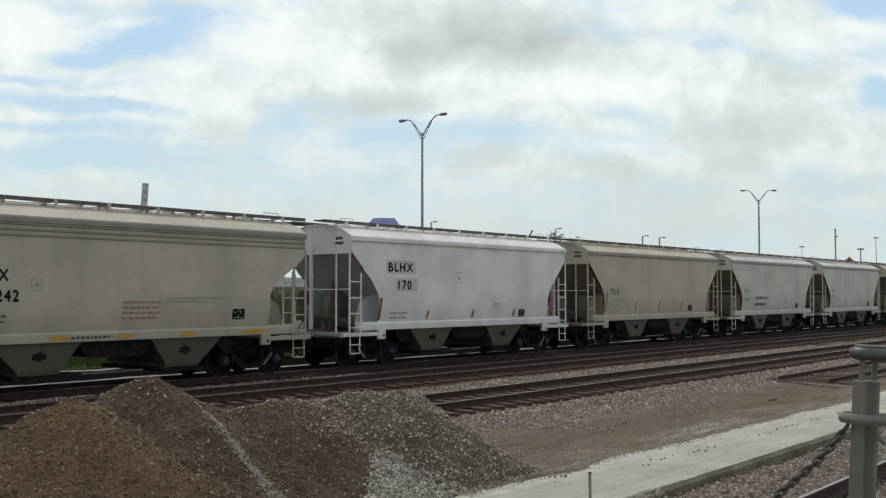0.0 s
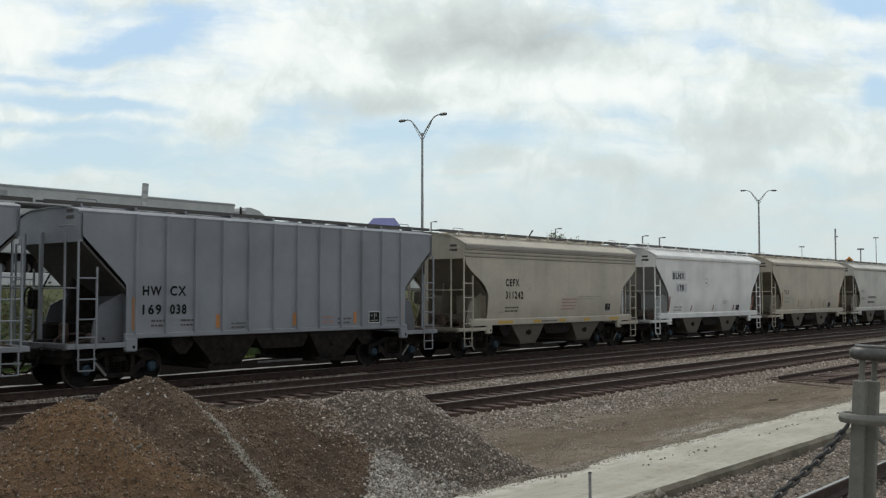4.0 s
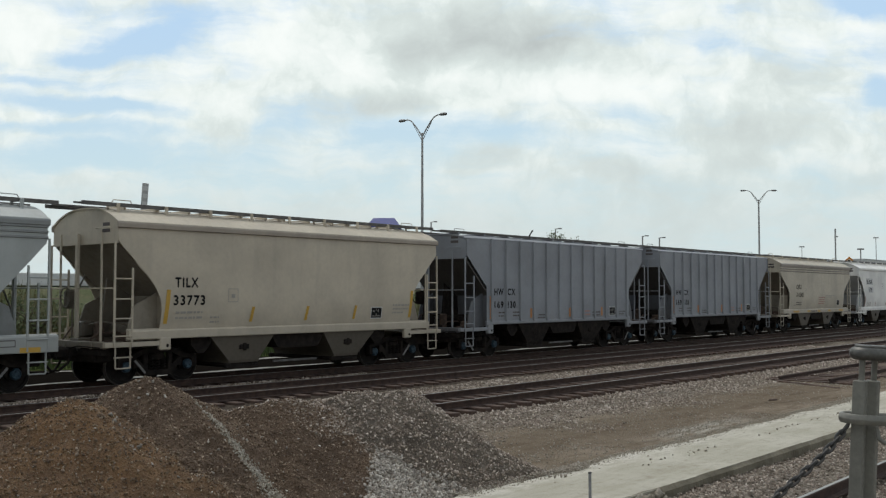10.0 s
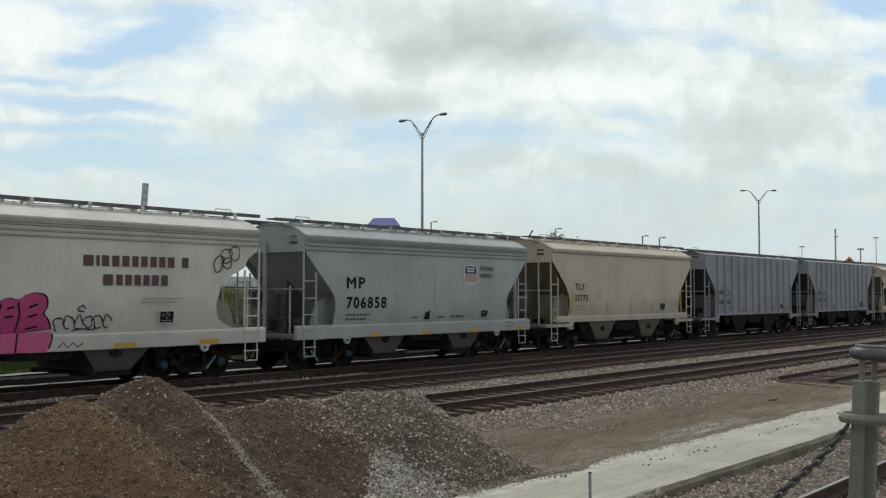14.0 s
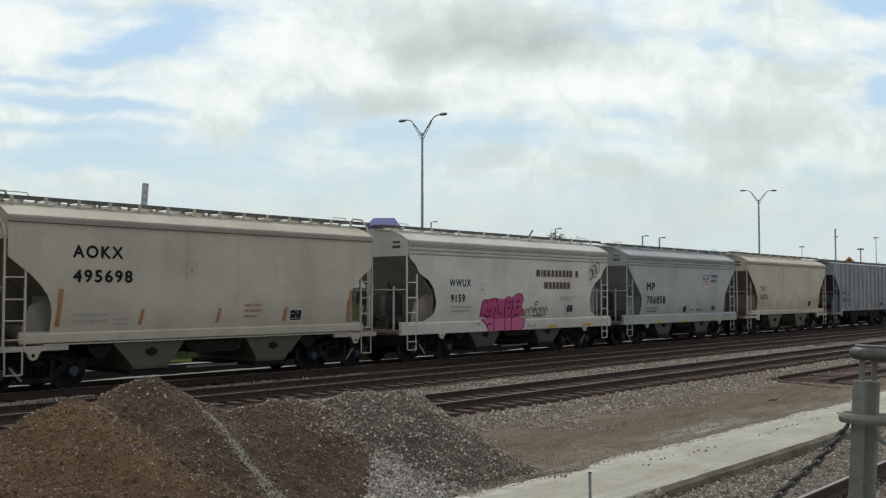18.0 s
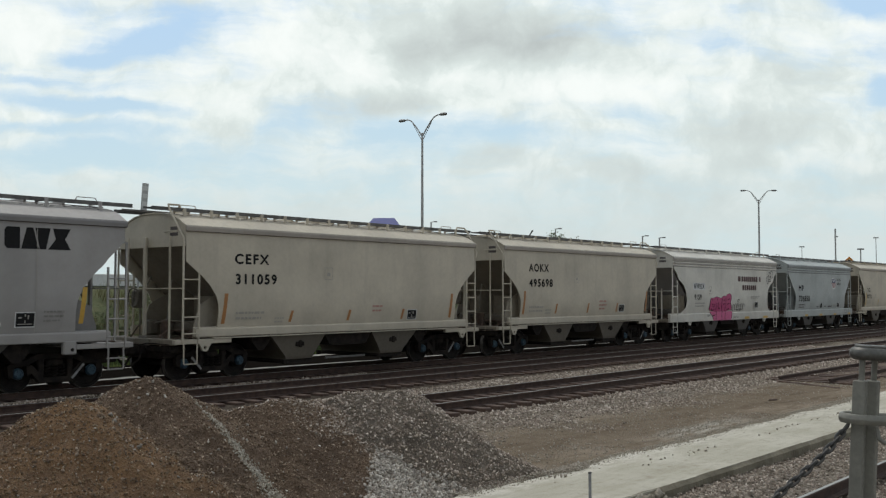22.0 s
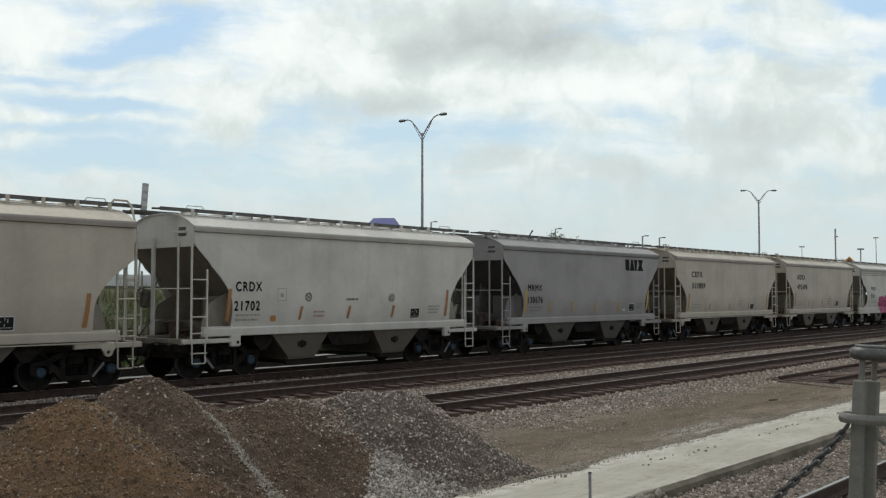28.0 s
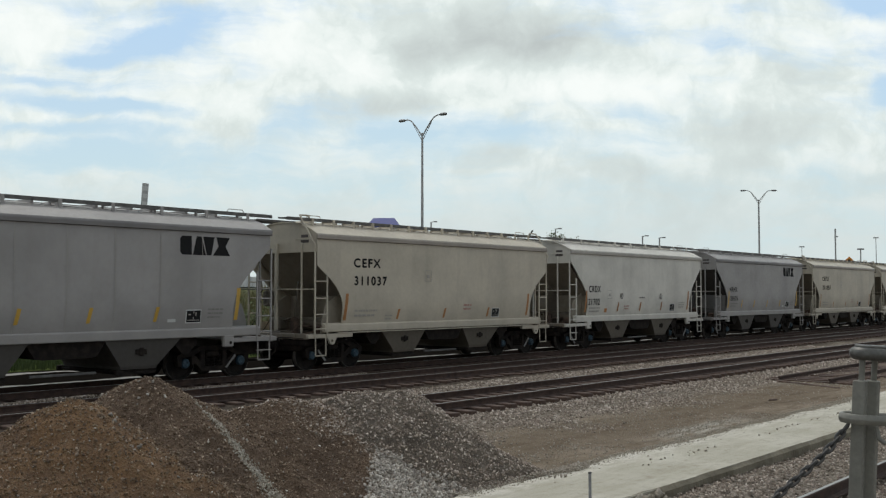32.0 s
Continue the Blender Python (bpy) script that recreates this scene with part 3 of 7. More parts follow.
def side_frame(side):
    a, b = side * 0.93, side * 1.08
    s = Shape()
    s.prism([(-1.16, 0.60), (-0.72, 0.64), (-0.42, 0.79), (0.42, 0.79), (0.72, 0.64), (1.16, 0.60), (1.16, 0.70), (0.80, 0.76), (0.46, 0.91), (-0.46, 0.91), (-0.80, 0.76), (-1.16, 0.70)], "y", a, b)
    s.prism([(-0.74, 0.60), (-0.62, 0.66), (-0.28, 0.34), (0.28, 0.34), (0.62, 0.66), (0.74, 0.60), (0.40, 0.22), (-0.40, 0.22)], "y", a, b)
    for k in (-1, 1):
        s.soft(k * 0.30, k * 0.44, a, b, 0.33, 0.82, 0.02)
        s.prism([(k * 1.16, 0.70), (k * 1.20, 0.66), (k * 1.18, 0.40), (k * 1.05, 0.38), (k * 1.05, 0.60)], "y", a, b)
        s.prism([(k * 0.74, 0.66), (k * 0.72, 0.40), (k * 0.62, 0.44), (k * 0.60, 0.64)], "y", a, b)
    return s


def springs(side):
    s = Shape()
    for k in (-0.19, 0.0, 0.19):
        turns = [(k + 0.075 * math.cos(a * 0.9), side * 1.0 + 0.075 * math.sin(a * 0.9), 0.35 + a * 0.0105) for a in range(0, 30)]
        s.pipe(turns, 0.019, 5)
    return s


def bolster():
    s = Shape().soft(-0.22, 0.22, -1.05, 1.05, 0.60, 0.78, 0.04)
    return s.rod((0, 0, 0.76), (0, 0, 1.0), 0.22, 12)


def brake_rigging():
    s = Shape()
    for k in (-1, 1):
        s.soft(k * 0.36, k * 0.46, -0.80, 0.80, 0.38, 0.50, 0.02)
        for side in (-1, 1):
            s.prism([(k * 0.40, 0.30), (k * 0.47, 0.32), (k * 0.45, 0.58), (k * 0.38, 0.56)], "y", side * 0.70, side * 0.80)
    return s.rod((-0.5, -0.3, 0.52), (0.5, 0.3, 0.62), 0.03, 6)


def bulkhead(hl, sgn):
    """Cross wall under the slope sheet, over the truck."""
    x = sgn * (hl - 1.42)
    return Shape().prism([(-1.42, 1.15), (1.42, 1.15), (1.42, 2.28), (-1.42, 2.28)], "x", x - 0.03, x + 0.03)


def shear_web(hl, sgn):
    """Upright web on the centre sill that carries the slope sheet."""
    a = hl - 0.45
    return Shape().prism([(sgn * a, 1.18), (sgn * (a - 0.2), 2.75), (sgn * (hl - 1.40), 2.25), (sgn * (hl - 1.40), 1.18)], "y", -0.03, 0.03)


def coupler(hl, half, sgn):
    s = Shape().soft(sgn * (hl - 0.2), sgn * (half - 0.42), -0.14, 0.14, 0.72, 0.96, 0.03)
    s.soft(sgn * (half - 0.45), sgn * (half - 0.06), -0.20, 0.12, 0.68, 1.0, 0.07)
    s.soft(sgn * (half - 0.16), sgn * (half + 0.07), 0.02, 0.16, 0.70, 0.98, 0.05)
    s.pipe([(sgn * (half - 0.4), -0.35, 0.85), (sgn * (half - 0.3), -0.38, 0.6), (sgn * (half - 0.1), -0.30, 0.42), (sgn * half, -0.18, 0.42)], 0.03, 6)
    return s


def centre_sill(hl, sgn):
    return Shape().soft(sgn * (hl - 2.6), sgn * (hl + 0.26), -0.22, 0.22, 0.86, 1.20, 0.02)


def reservoir(hl, sgn):
    x = sgn * (hl - 0.85)
    return Shape().turned([(0.02, -0.55), (0.16, -0.50), (0.2, -0.42), (0.2, 0.42), (0.16, 0.50), (0.02, 0.55)], (x, -0.55, 1.40), (0, 1, 0), 14)


def brake_valve(hl, sgn):
    x = sgn * (hl - 0.35)
    s = Shape().soft(x - 0.16, x + 0.16, 0.35, 0.75, 1.2, 1.62, 0.05)
    s.pipe([(x, 0.4, 1.5), (x, -0.2, 1.62), (x - sgn * 0.3, -0.9, 1.55), (x - sgn * 0.5, -1.25, 1.2)], 0.025, 6)
    s.pipe([(x, 0.7, 1.4), (x - sgn * 0.6, 1.0, 1.5), (x - sgn * 1.2, 0.9, 1.3)], 0.025, 6)
    return s


def brake_wheel(hl, sgn):
    x = sgn * (hl + 0.16)
    s = Shape()
    ring = [(x, 0.62 + 0.26 * math.cos(2 * math.pi * i / 14), 2.25 + 0.26 * math.sin(2 * math.pi * i / 14)) for i in range(15)]
    s.pipe(ring, 0.02, 5)
    for i in range(4):
        a = 2 * math.pi * i / 4 + 0.3
        s.rod((x, 0.62, 2.25), (x, 0.62 + 0.26 * math.cos(a), 2.25 + 0.26 * math.sin(a)), 0.014, 5)
    s.soft(x - sgn * 0.02, x - sgn * 0.30, 0.45, 0.80, 1.95, 2.45, 0.05)
    return s


def rib(x, side, z0, z1):
    return Shape().prism([(x - 0.045, side * 1.49), (x - 0.035, side * 1.58), (x + 0.035, side * 1.58), (x + 0.045, side * 1.49)], "z", z0, z1)


def running_board(hl, side, z):
    """Open grating: two long bars with cross slats between."""
    y0, y1 = side * 0.50, side * 0.92
    s = Shape().box(-hl - 0.12, hl + 0.12, y0, y0 + side * 0.03, z - 0.05, z).box(-hl - 0.12, hl + 0.12, y1, y1 - side * 0.03, z - 0.10, z)
    n = int(hl * 2 / 0.16)
    for i in range(n):
        x = -hl + 2 * hl * i / n
        s.box(x, x + 0.05, y0 + side * 0.03, y1 - side * 0.03, z - 0.025, z - 0.003)
    return s.box(-hl - 0.1, hl + 0.1, side * 0.62, side * 0.80, z - 0.045, z - 0.026)


def board_bracket(x, side, top, z):
    if z - top < 0.4:
        return Shape().box(x - 0.03, x + 0.03, side * 0.48, side * 0.95, top + 0.05, z - 0.05)
    s = Shape().box(x - 0.02, x + 0.02, side * 0.46, side * 0.52, top + 0.38, z - 0.05)
    s.box(x - 0.02, x + 0.02, side * 0.46, side * 1.02, z - 0.09, z - 0.055)
    return s.soft(x - 0.045, x + 0.045, side * 0.98, side * 1.02, top + 0.25, z - 0.02, 0.008)


def hatch_lid(x0, x1, top, kind):
    top -= 0.33 if kind == "ribbed" else 0.0
    s = Shape().prism([(-0.36, top + 0.32), (-0.36, top + 0.42), (-0.25, top + 0.47), (0.25, top + 0.47), (0.36, top + 0.42), (0.36, top + 0.32)], "x", x0, x1)
    for x in (x0 + 0.3, (x0 + x1) / 2, x1 - 0.3):
        s.soft(x - 0.04, x + 0.04, -0.42, 0.42, top + 0.40, top + 0.55, 0.015)
    return s


def laid_on(kind, me, x, z, side=-1, proud=0.004):
    """Bends a flat sign onto the side sheet."""
    for v in me.vertices:
        v.co.x += x
        v.co.z += z
        v.co.y = side * (half_width(kind, v.co.z) + proud + v.co.y)
    me.materials.append(None) if not me.materials else None
    return me


def patch(x0, x1, z0, z1, cols=1, rows=1):
    """A thin rectangle in the xz plane, for stencils and tape."""
    me = bpy.data.meshes.new("patch")
    vs = [(x0 + (x1 - x0) * i / cols, 0, z0 + (z1 - z0) * j / rows) for j in range(rows + 1) for i in range(cols + 1)]
    me.from_pydata(vs, [], [(j * (cols + 1) + i, j * (cols + 1) + i + 1, (j + 1) * (cols + 1) + i + 1, (j + 1) * (cols + 1) + i) for j in range(rows) for i in range(cols)])
    me.materials.append(None)
    return me


def many_patches(boxes):
    me = bpy.data.meshes.new("bars")
    vs, fs = [], []
    for x0, x1, z0, z1 in boxes:
        k = len(vs)
        vs += [(x0, 0, z0), (x1, 0, z0), (x1, 0, z1), (x0, 0, z1)]
        fs.append((k, k + 1, k + 2, k + 3))
    me.from_pydata(vs, [], fs)
    me.materials.append(None)
    return me


def outline_patch(points, grow=1.0):
    me = bpy.data.meshes.new("shape")
    me.from_pydata([(x, 0, z) for x, z in points], [], [tuple(range(len(points)))])
    me.materials.append(None)
    return me


def bars_of(lines, x, z, height, rng):
    """Unreadable small writing: rows of short bars."""
    boxes = []
    for i, length in enumerate(lines):
        u, zz = x, z - i * height * 1.75
        while u < x + length:
            w = rng.uniform(0.6, 2.4) * height
            boxes.append((u, min(u + w, x + length), zz, zz + height * 0.72))
            u += w + height * 0.45
    return boxes


TRAIN, EAVES, SLOPES, WEBS = [], {}, {}, {}


def hopper_car(label, kind, length, paint, *, top=4.12, low=None, trim=None, bays=2, pitch=3.8, pad="block", slope=None, tape=None, marks=(), group="cars of the freight train", bands=0, front=0.0, boards=None):
    """A covered hopper car, its middle on the rails at the origin; +x leads."""
    half = length / 2
    hl = half - GAPS[kind]
    trucks = TRUCKS[kind]
    low = low or paint
    trim = trim or paint
    car = thing("covered_hopper_car", label, "railroad car", group)
    k = (kind, round(hl, 3), round(top, 3))
    board = top + (0.24 if kind == "ribbed" else 0.56)
    for side, word in ((-1, "near"), (1, "far")):
        part("side_sheet", lambda: side_sheet(kind, hl, 1.30, top - 0.04, side), paint, car, key=("sheet", k, side), smooth=True)
        part("side_sill", lambda: side_sill(kind, hl, side), trim, car, key=("sill", k, side))
        if kind == "smooth":
            part("sill_flange", lambda: Shape().prism([(side * 1.40, 1.135), (side * 1.575, 1.125), (side * 1.58, 1.14), (side * 1.575, 1.155), (side * 1.40, 1.16)], "x", -hl + 0.9, hl - 0.9), trim, car, key=("flange", k, side))
        if kind != "ribbed":
            part("top_chord", lambda: top_chord(hl, top, side), EAVES.get(paint.name, paint), car, "dusty top chord darkened for the shadow at the eave", key=("chord", k, side))
        for i in range(bands):
            z = top - 0.40 + 0.13 * i
            part("eave_rib", lambda: Shape().prism([(side * 1.54, z - 0.05), (side * 1.625, z - 0.022), (side * 1.625, z + 0.022), (side * 1.54, z + 0.05)], "x", -hl, hl), EAVES.get(paint.name, paint), car, key=("eave", k, side, i))
        if kind == "ribbed":
            for i in range(12):
                x = -4.95 + 0.90 * i
                part("side_rib", lambda: rib(x, side, 1.30, top - 0.03), paint, car, key=("rib", k, side, i))
        for sgn in (-1, 1):
            if pad == "eye":
                part("jacking_pad", lambda: jack_pad(hl, sgn, side), trim, car, key=("pad", k, side, sgn))
            elif kind in ("banded", "scalloped"):
                part("jacking_pad", lambda: jack_pad(hl, sgn, side, 1.1), trim, car, key=("pad2", k, side, sgn))
            else:
                block = part("jacking_pad", lambda: block_pad(hl, sgn, side), trim, car, key=("block", k, side, sgn))
                part("hole", lambda: pad_hole(hl, sgn, side), RUNNING_GEAR, block, "dark round hole", key=("hole", k, side, sgn))
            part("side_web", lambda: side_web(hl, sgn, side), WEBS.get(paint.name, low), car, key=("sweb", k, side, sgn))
            # side ladder at each corner
            x0, x1 = sgn * (hl + 0.06), sgn * (hl - 0.44)
            lad = part("ladder", lambda: ladder_stile((x0, side * 1.56, 1.0), (0, 0, 3.64)), trim, car, key=("stile", k, side, sgn))
            part("stile", lambda: ladder_stile((x1, side * 1.56, 1.0), (0, 0, 3.0)), trim, lad, key=("stile2", k, side, sgn))
            for i, z in enumerate((1.28, 1.72, 2.21, 2.72)):
                part("rung", lambda: Shape().rod((x0, side * 1.575, z), (x1, side * 1.575, z), 0.02, 6), trim, lad, key=("rung", k, side, sgn, i))
            step = part("stirrup_step", lambda: Shape().pipe([(x0 - sgn * 0.04, side * 1.55, 1.02), (x0 - sgn * 0.04, side * 1.56, 0.50), (x0 - sgn * 0.06, side * 1.56, 0.475), (x1 + sgn * 0.06, side * 1.56, 0.475), (x1 + sgn * 0.04, side * 1.56, 0.50), (x1 + sgn * 0.04, side * 1.55, 1.02)], 0.022, 6), trim, car, key=("stirrup", k, side, sgn), smooth=True)
            if kind != "smooth":
                part("tread", lambda: Shape().box(x0, x1, side * 1.53, side * 1.59, 0.735, 0.765), trim, step, key=("tread", k, side, sgn))
            part("end_post", lambda: ladder_stile((sgn * (hl + 0.10), side * 1.0, 1.12), (0, 0, 2.6 if kind in ("banded", "scalloped") else 3.90)), trim, car, key=("post", k, side, sgn))
            part("hand_rail", lambda: Shape().pipe([(sgn * (hl + 0.10), -1.56, 2.48), (sgn * (hl + 0.10), 1.56, 2.48)], 0.018, 6), trim, car, key=("hrail", k, sgn)) if side < 0 else None
        part("running_board", lambda: running_board(hl + 0.50, side, board), boards or WALK_STEEL, car, key=("board", k, side))
        n = 14 if kind == "smooth" else 9
        for i in range(n):
            x = -hl + 0.35 + (2 * hl - 0.7) * i / (n - 1)
            part("board_bracket", lambda: board_bracket(x, side, top, board), trim, car, key=("brk", k, side, i))
    part("roof", lambda: roof(kind, hl, top), paint, car, key=("roof", k), smooth=True)
    for i in range(4):
        x0 = -hl + 0.6 + i * (2 * hl - 1.2) / 4
        part("hatch_lid", lambda: hatch_lid(x0, x0 + (2 * hl - 1.2) / 4 - 0.12, top, kind), trim, car, key=("hatch", k, i))
    for sgn in (-1, 1):
        tagged(part("end_lettering", lambda: Shape().box(sgn * (hl - 0.004), sgn * (hl + 0.001), -1.18, -0.86, top - 0.06, top + 0.03).box(sgn * (hl - 0.004), sgn * (hl + 0.001), -1.20, -0.84, top - 0.22, top - 0.13), GREY_DARK, car, "two short lines of dark lettering", key=("elet", k, sgn)), kind="stuff")
        part("end_panel", lambda: end_panel(kind, hl, sgn, top, 3.66), paint, car, key=("end", k, sgn))
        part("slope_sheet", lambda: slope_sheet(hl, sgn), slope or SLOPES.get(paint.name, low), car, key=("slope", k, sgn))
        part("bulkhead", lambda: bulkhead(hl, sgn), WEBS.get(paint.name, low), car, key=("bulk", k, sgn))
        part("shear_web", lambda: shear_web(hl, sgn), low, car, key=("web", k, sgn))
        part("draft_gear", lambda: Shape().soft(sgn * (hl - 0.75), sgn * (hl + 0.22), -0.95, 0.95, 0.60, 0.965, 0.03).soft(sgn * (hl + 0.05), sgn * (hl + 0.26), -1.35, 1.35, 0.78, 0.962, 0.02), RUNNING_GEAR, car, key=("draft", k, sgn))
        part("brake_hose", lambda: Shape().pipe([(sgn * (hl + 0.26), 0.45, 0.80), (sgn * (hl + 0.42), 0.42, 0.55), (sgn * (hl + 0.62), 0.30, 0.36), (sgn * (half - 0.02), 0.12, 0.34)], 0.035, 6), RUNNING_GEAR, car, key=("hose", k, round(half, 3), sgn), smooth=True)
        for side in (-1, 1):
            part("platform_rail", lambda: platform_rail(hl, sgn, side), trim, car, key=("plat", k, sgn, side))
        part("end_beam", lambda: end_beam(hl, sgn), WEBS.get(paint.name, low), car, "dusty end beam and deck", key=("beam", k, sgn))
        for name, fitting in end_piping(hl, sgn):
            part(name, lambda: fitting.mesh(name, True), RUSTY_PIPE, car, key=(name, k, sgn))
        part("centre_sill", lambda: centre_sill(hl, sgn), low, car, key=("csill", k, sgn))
        part("coupler", lambda: coupler(hl, half, sgn), RUNNING_GEAR, car, key=("coup", k, round(half, 3), sgn), smooth=True)
        tr = part("truck_bolster", bolster, RUNNING_GEAR, car, key="bolster", at=pose(sgn * trucks, 0, 0), smooth=True)
        part("brake_rigging", brake_rigging, RUNNING_GEAR, tr, key="rigging")
        for side in (-1, 1):
            part("side_frame", lambda: side_frame(side), RUNNING_GEAR, tr, key=("frame", side))
            # Added pale bar: the highlight along the frame's outer strut, as colour.
            part("lit_strut", lambda: Shape().prism([(sgn * 0.38, 0.30), (sgn * 0.43, 0.27), (sgn * 0.73, 0.60), (sgn * 0.69, 0.64)], "y", side * 1.085, side * 1.105), LIT_STRUT_STEEL, tr, "pale bar for the sky light on the side frame's outer strut", key=("lit_strut2", side, sgn))
            part("spring_nest", lambda: springs(side), RUNNING_GEAR, tr, key=("spring", side), smooth=True)
        for k2 in (-1, 1):
            w = part("wheelset", wheelset, WHEEL_STEEL, car, key="wheelset", at=pose(sgn * trucks + k2 * AXLE, 0, WHEEL_R), smooth=True)
            for side in (-1, 1):
                part("tread", lambda: rim_edge(side), RIM_STEEL, w, "worn dusty wheel tread", key=("rim_edge", side), smooth=True)
                part("bearing_cap", lambda: bearing_cap(side), CAP_BLUE, w, key=("cap", side), smooth=True)
            TRAIN.append((w, "wheel", sgn * trucks + k2 * AXLE))
    for sgn in (-1, 1):
        part("brake_post", lambda: Shape().soft(sgn * (hl + 0.05), sgn * (hl + 0.13), 0.12, 0.24, 1.12, 3.9, 0.01), trim, car, key=("bpost", k, sgn))
        part("uncoupling_lever", lambda: Shape().pipe([(sgn * (hl + 0.34), -1.45, 0.80), (sgn * (hl + 0.34), -1.35, 1.0), (sgn * (hl + 0.36), -0.4, 1.02), (sgn * (hl + 0.45), -0.1, 0.95)], 0.014, 5), RUNNING_GEAR, car, key=("lever", k, sgn))
        part("brake_pipe", lambda: Shape().pipe([(sgn * (hl + 0.12), 0.35, 1.15), (sgn * (hl + 0.10), 0.38, 2.0), (sgn * (hl - 0.1), 0.42, 2.5), (sgn * (hl - 0.3), 0.45, 2.85)], 0.022, 6), low, car, key=("bpipe", k, sgn), smooth=True)
        part("grab_iron", lambda: Shape().pipe([(sgn * (hl + 0.02), -1.3, 4.0), (sgn * (hl + 0.10), -1.3, 4.02), (sgn * (hl + 0.10), -0.7, 4.02), (sgn * (hl + 0.02), -0.7, 4.0)], 0.014, 5), trim, car, key=("grab", k, sgn))
        part("roof_handhold", lambda: Shape().pipe([(sgn * (hl - 0.9), -0.75, board), (sgn * (hl - 0.85), -0.75, board + 0.09), (sgn * (hl - 0.35), -0.75, board + 0.09), (sgn * (hl - 0.3), -0.75, board)], 0.014, 5), trim, car, key=("rhand", k, sgn))
        if kind == "smooth":
            part("corner_rail", lambda: Shape().pipe([(sgn * (hl - 0.25), -0.95, board), (sgn * (hl - 0.2), -0.95, board + 0.07), (sgn * (hl + 0.16), -0.98, board + 0.06), (sgn * (hl + 0.20), -1.12, board - 0.1), (sgn * (hl + 0.10), -1.60, top - 0.30), (sgn * (hl + 0.06), -1.58, 3.62)], 0.03, 6), trim, car, key=("crail", k, sgn), smooth=True)
    part("air_reservoir", lambda: reservoir(hl, -1), low, car, key=("res", k), smooth=True)
    part("brake_valve", lambda: brake_valve(hl, -1), low, car, key=("valve", k), smooth=True)
    part("brake_wheel", lambda: brake_wheel(hl, -1), low, car, key=("bwheel", k), smooth=True)
    # Added black blocks that stand for the shade beside and between the bays.
    for x0, x1 in ((-0.69, 0.69), (3.10, 3.75), (-3.75, -3.10)):
        part("shade_filler", lambda: shade_hood(x0, x1), RUNNING_GEAR, car, key=("shade_hood", x0))
    part("gate_bar", lambda: Shape().soft(-0.85, 0.85, -1.32, -1.26, 0.36, 0.42, 0.01), WALK_STEEL, car, "pale bar between the outlet gates", key="gate_bar")
    for i in range(bays):
        x = (i - (bays - 1) / 2) * pitch
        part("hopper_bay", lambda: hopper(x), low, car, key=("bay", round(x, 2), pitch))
        for side in (-1, 1):
            u = 2.02 if x > 0 else -2.02
            part("vibrator_bracket", lambda: Shape().soft(u - 0.17, u + 0.17, side * 1.42, side * 1.465, 0.80, 0.93, 0.02).soft(u - 0.06, u + 0.06, side * 1.45, side * 1.485, 0.76, 0.97, 0.015), RUNNING_GEAR, car, "dark cast bracket", key=("vib", round(x, 2), side))
        part("outlet_gate", lambda: outlet_gate(x), RUNNING_GEAR, car, key=("gate", round(x, 2)))
    for i, (name, me, mat, lab) in enumerate(marks):
        if name.startswith("sill_"):
            for v in me.vertices:
                v.co.y = -1.573 - 0.001 * (i % 12)
            ob = new(name, me)
        else:
            ob = new(name, laid_on(kind, me, 0, 0, -1, 0.004 + 0.0008 * i))
        if name in ("small_lettering", "stencil_box", "box_mark", "emblem_bars"):
            tagged(ob, kind="stuff")
        ob.parent = car
        ob.material_slots[0].link = "OBJECT"
        ob.material_slots[0].material = mat
        if lab:
            tagged(ob, lab)
    TRAIN.append((car, "car", front))
    return car


def placed(me, x, z):
    for v in me.vertices:
        v.co.x += x
        v.co.z += z
    return me


def data_panel(x, z, s=1.0):
    """The black inspection panel with its white frame and white boxes."""
    return [("stencil_frame", patch(x - 0.30 * s, x + 0.30 * s, z - 0.22 * s, z + 0.22 * s, 1, 3), WHITE_PAINT, "white stencil frame"),
            ("stencil_panel", patch(x - 0.27 * s, x + 0.27 * s, z - 0.19 * s, z + 0.19 * s, 1, 3), BLACK_PAINT, "black stencil panel"),
            ("stencil_box", many_patches([(x - 0.015 * s, x + 0.015 * s, z - 0.10 * s, z + 0.16 * s), (x - 0.22 * s, x + 0.22 * s, z - 0.135 * s, z - 0.11 * s), (x - 0.20 * s, x - 0.10 * s, z + 0.04 * s, z + 0.08 * s), (x + 0.07 * s, x + 0.11 * s, z + 0.02 * s, z + 0.13 * s)]), GREY_PAINT, "pale boxes on the panel")]


def small_print(x, z, lines, height, mat, rng):
    return [("small_lettering", many_patches(bars_of(lines, x, z, height, rng)), mat, "unreadable small painted lettering")]


# ---- the cars, from the leading one back; joints are the couplings' places at the start ----
CREAM = car_paint("weathered_tan_paint", (0.57, 0.502, 0.39), dirt=0.34)
CREAM_GREY = car_paint("weathered_beige_paint", (0.545, 0.487, 0.385), dirt=0.34)
OFF_WHITE = car_paint("dusty_off_white_paint", (0.66, 0.63, 0.56), dirt=0.25)
WHITE_CAR = car_paint("clean_white_paint", (0.86, 0.845, 0.80), dirt=0.10)
PALE_GREY = car_paint("pale_grey_paint", (0.47, 0.475, 0.475), dirt=0.2)
BLUE_GREY = car_paint("blue_grey_paint", (0.41, 0.435, 0.42), dirt=0.22)
STEEL_GREY = car_paint("dusty_slate_grey_paint", (0.282, 0.297, 0.320), dirt=0.18)
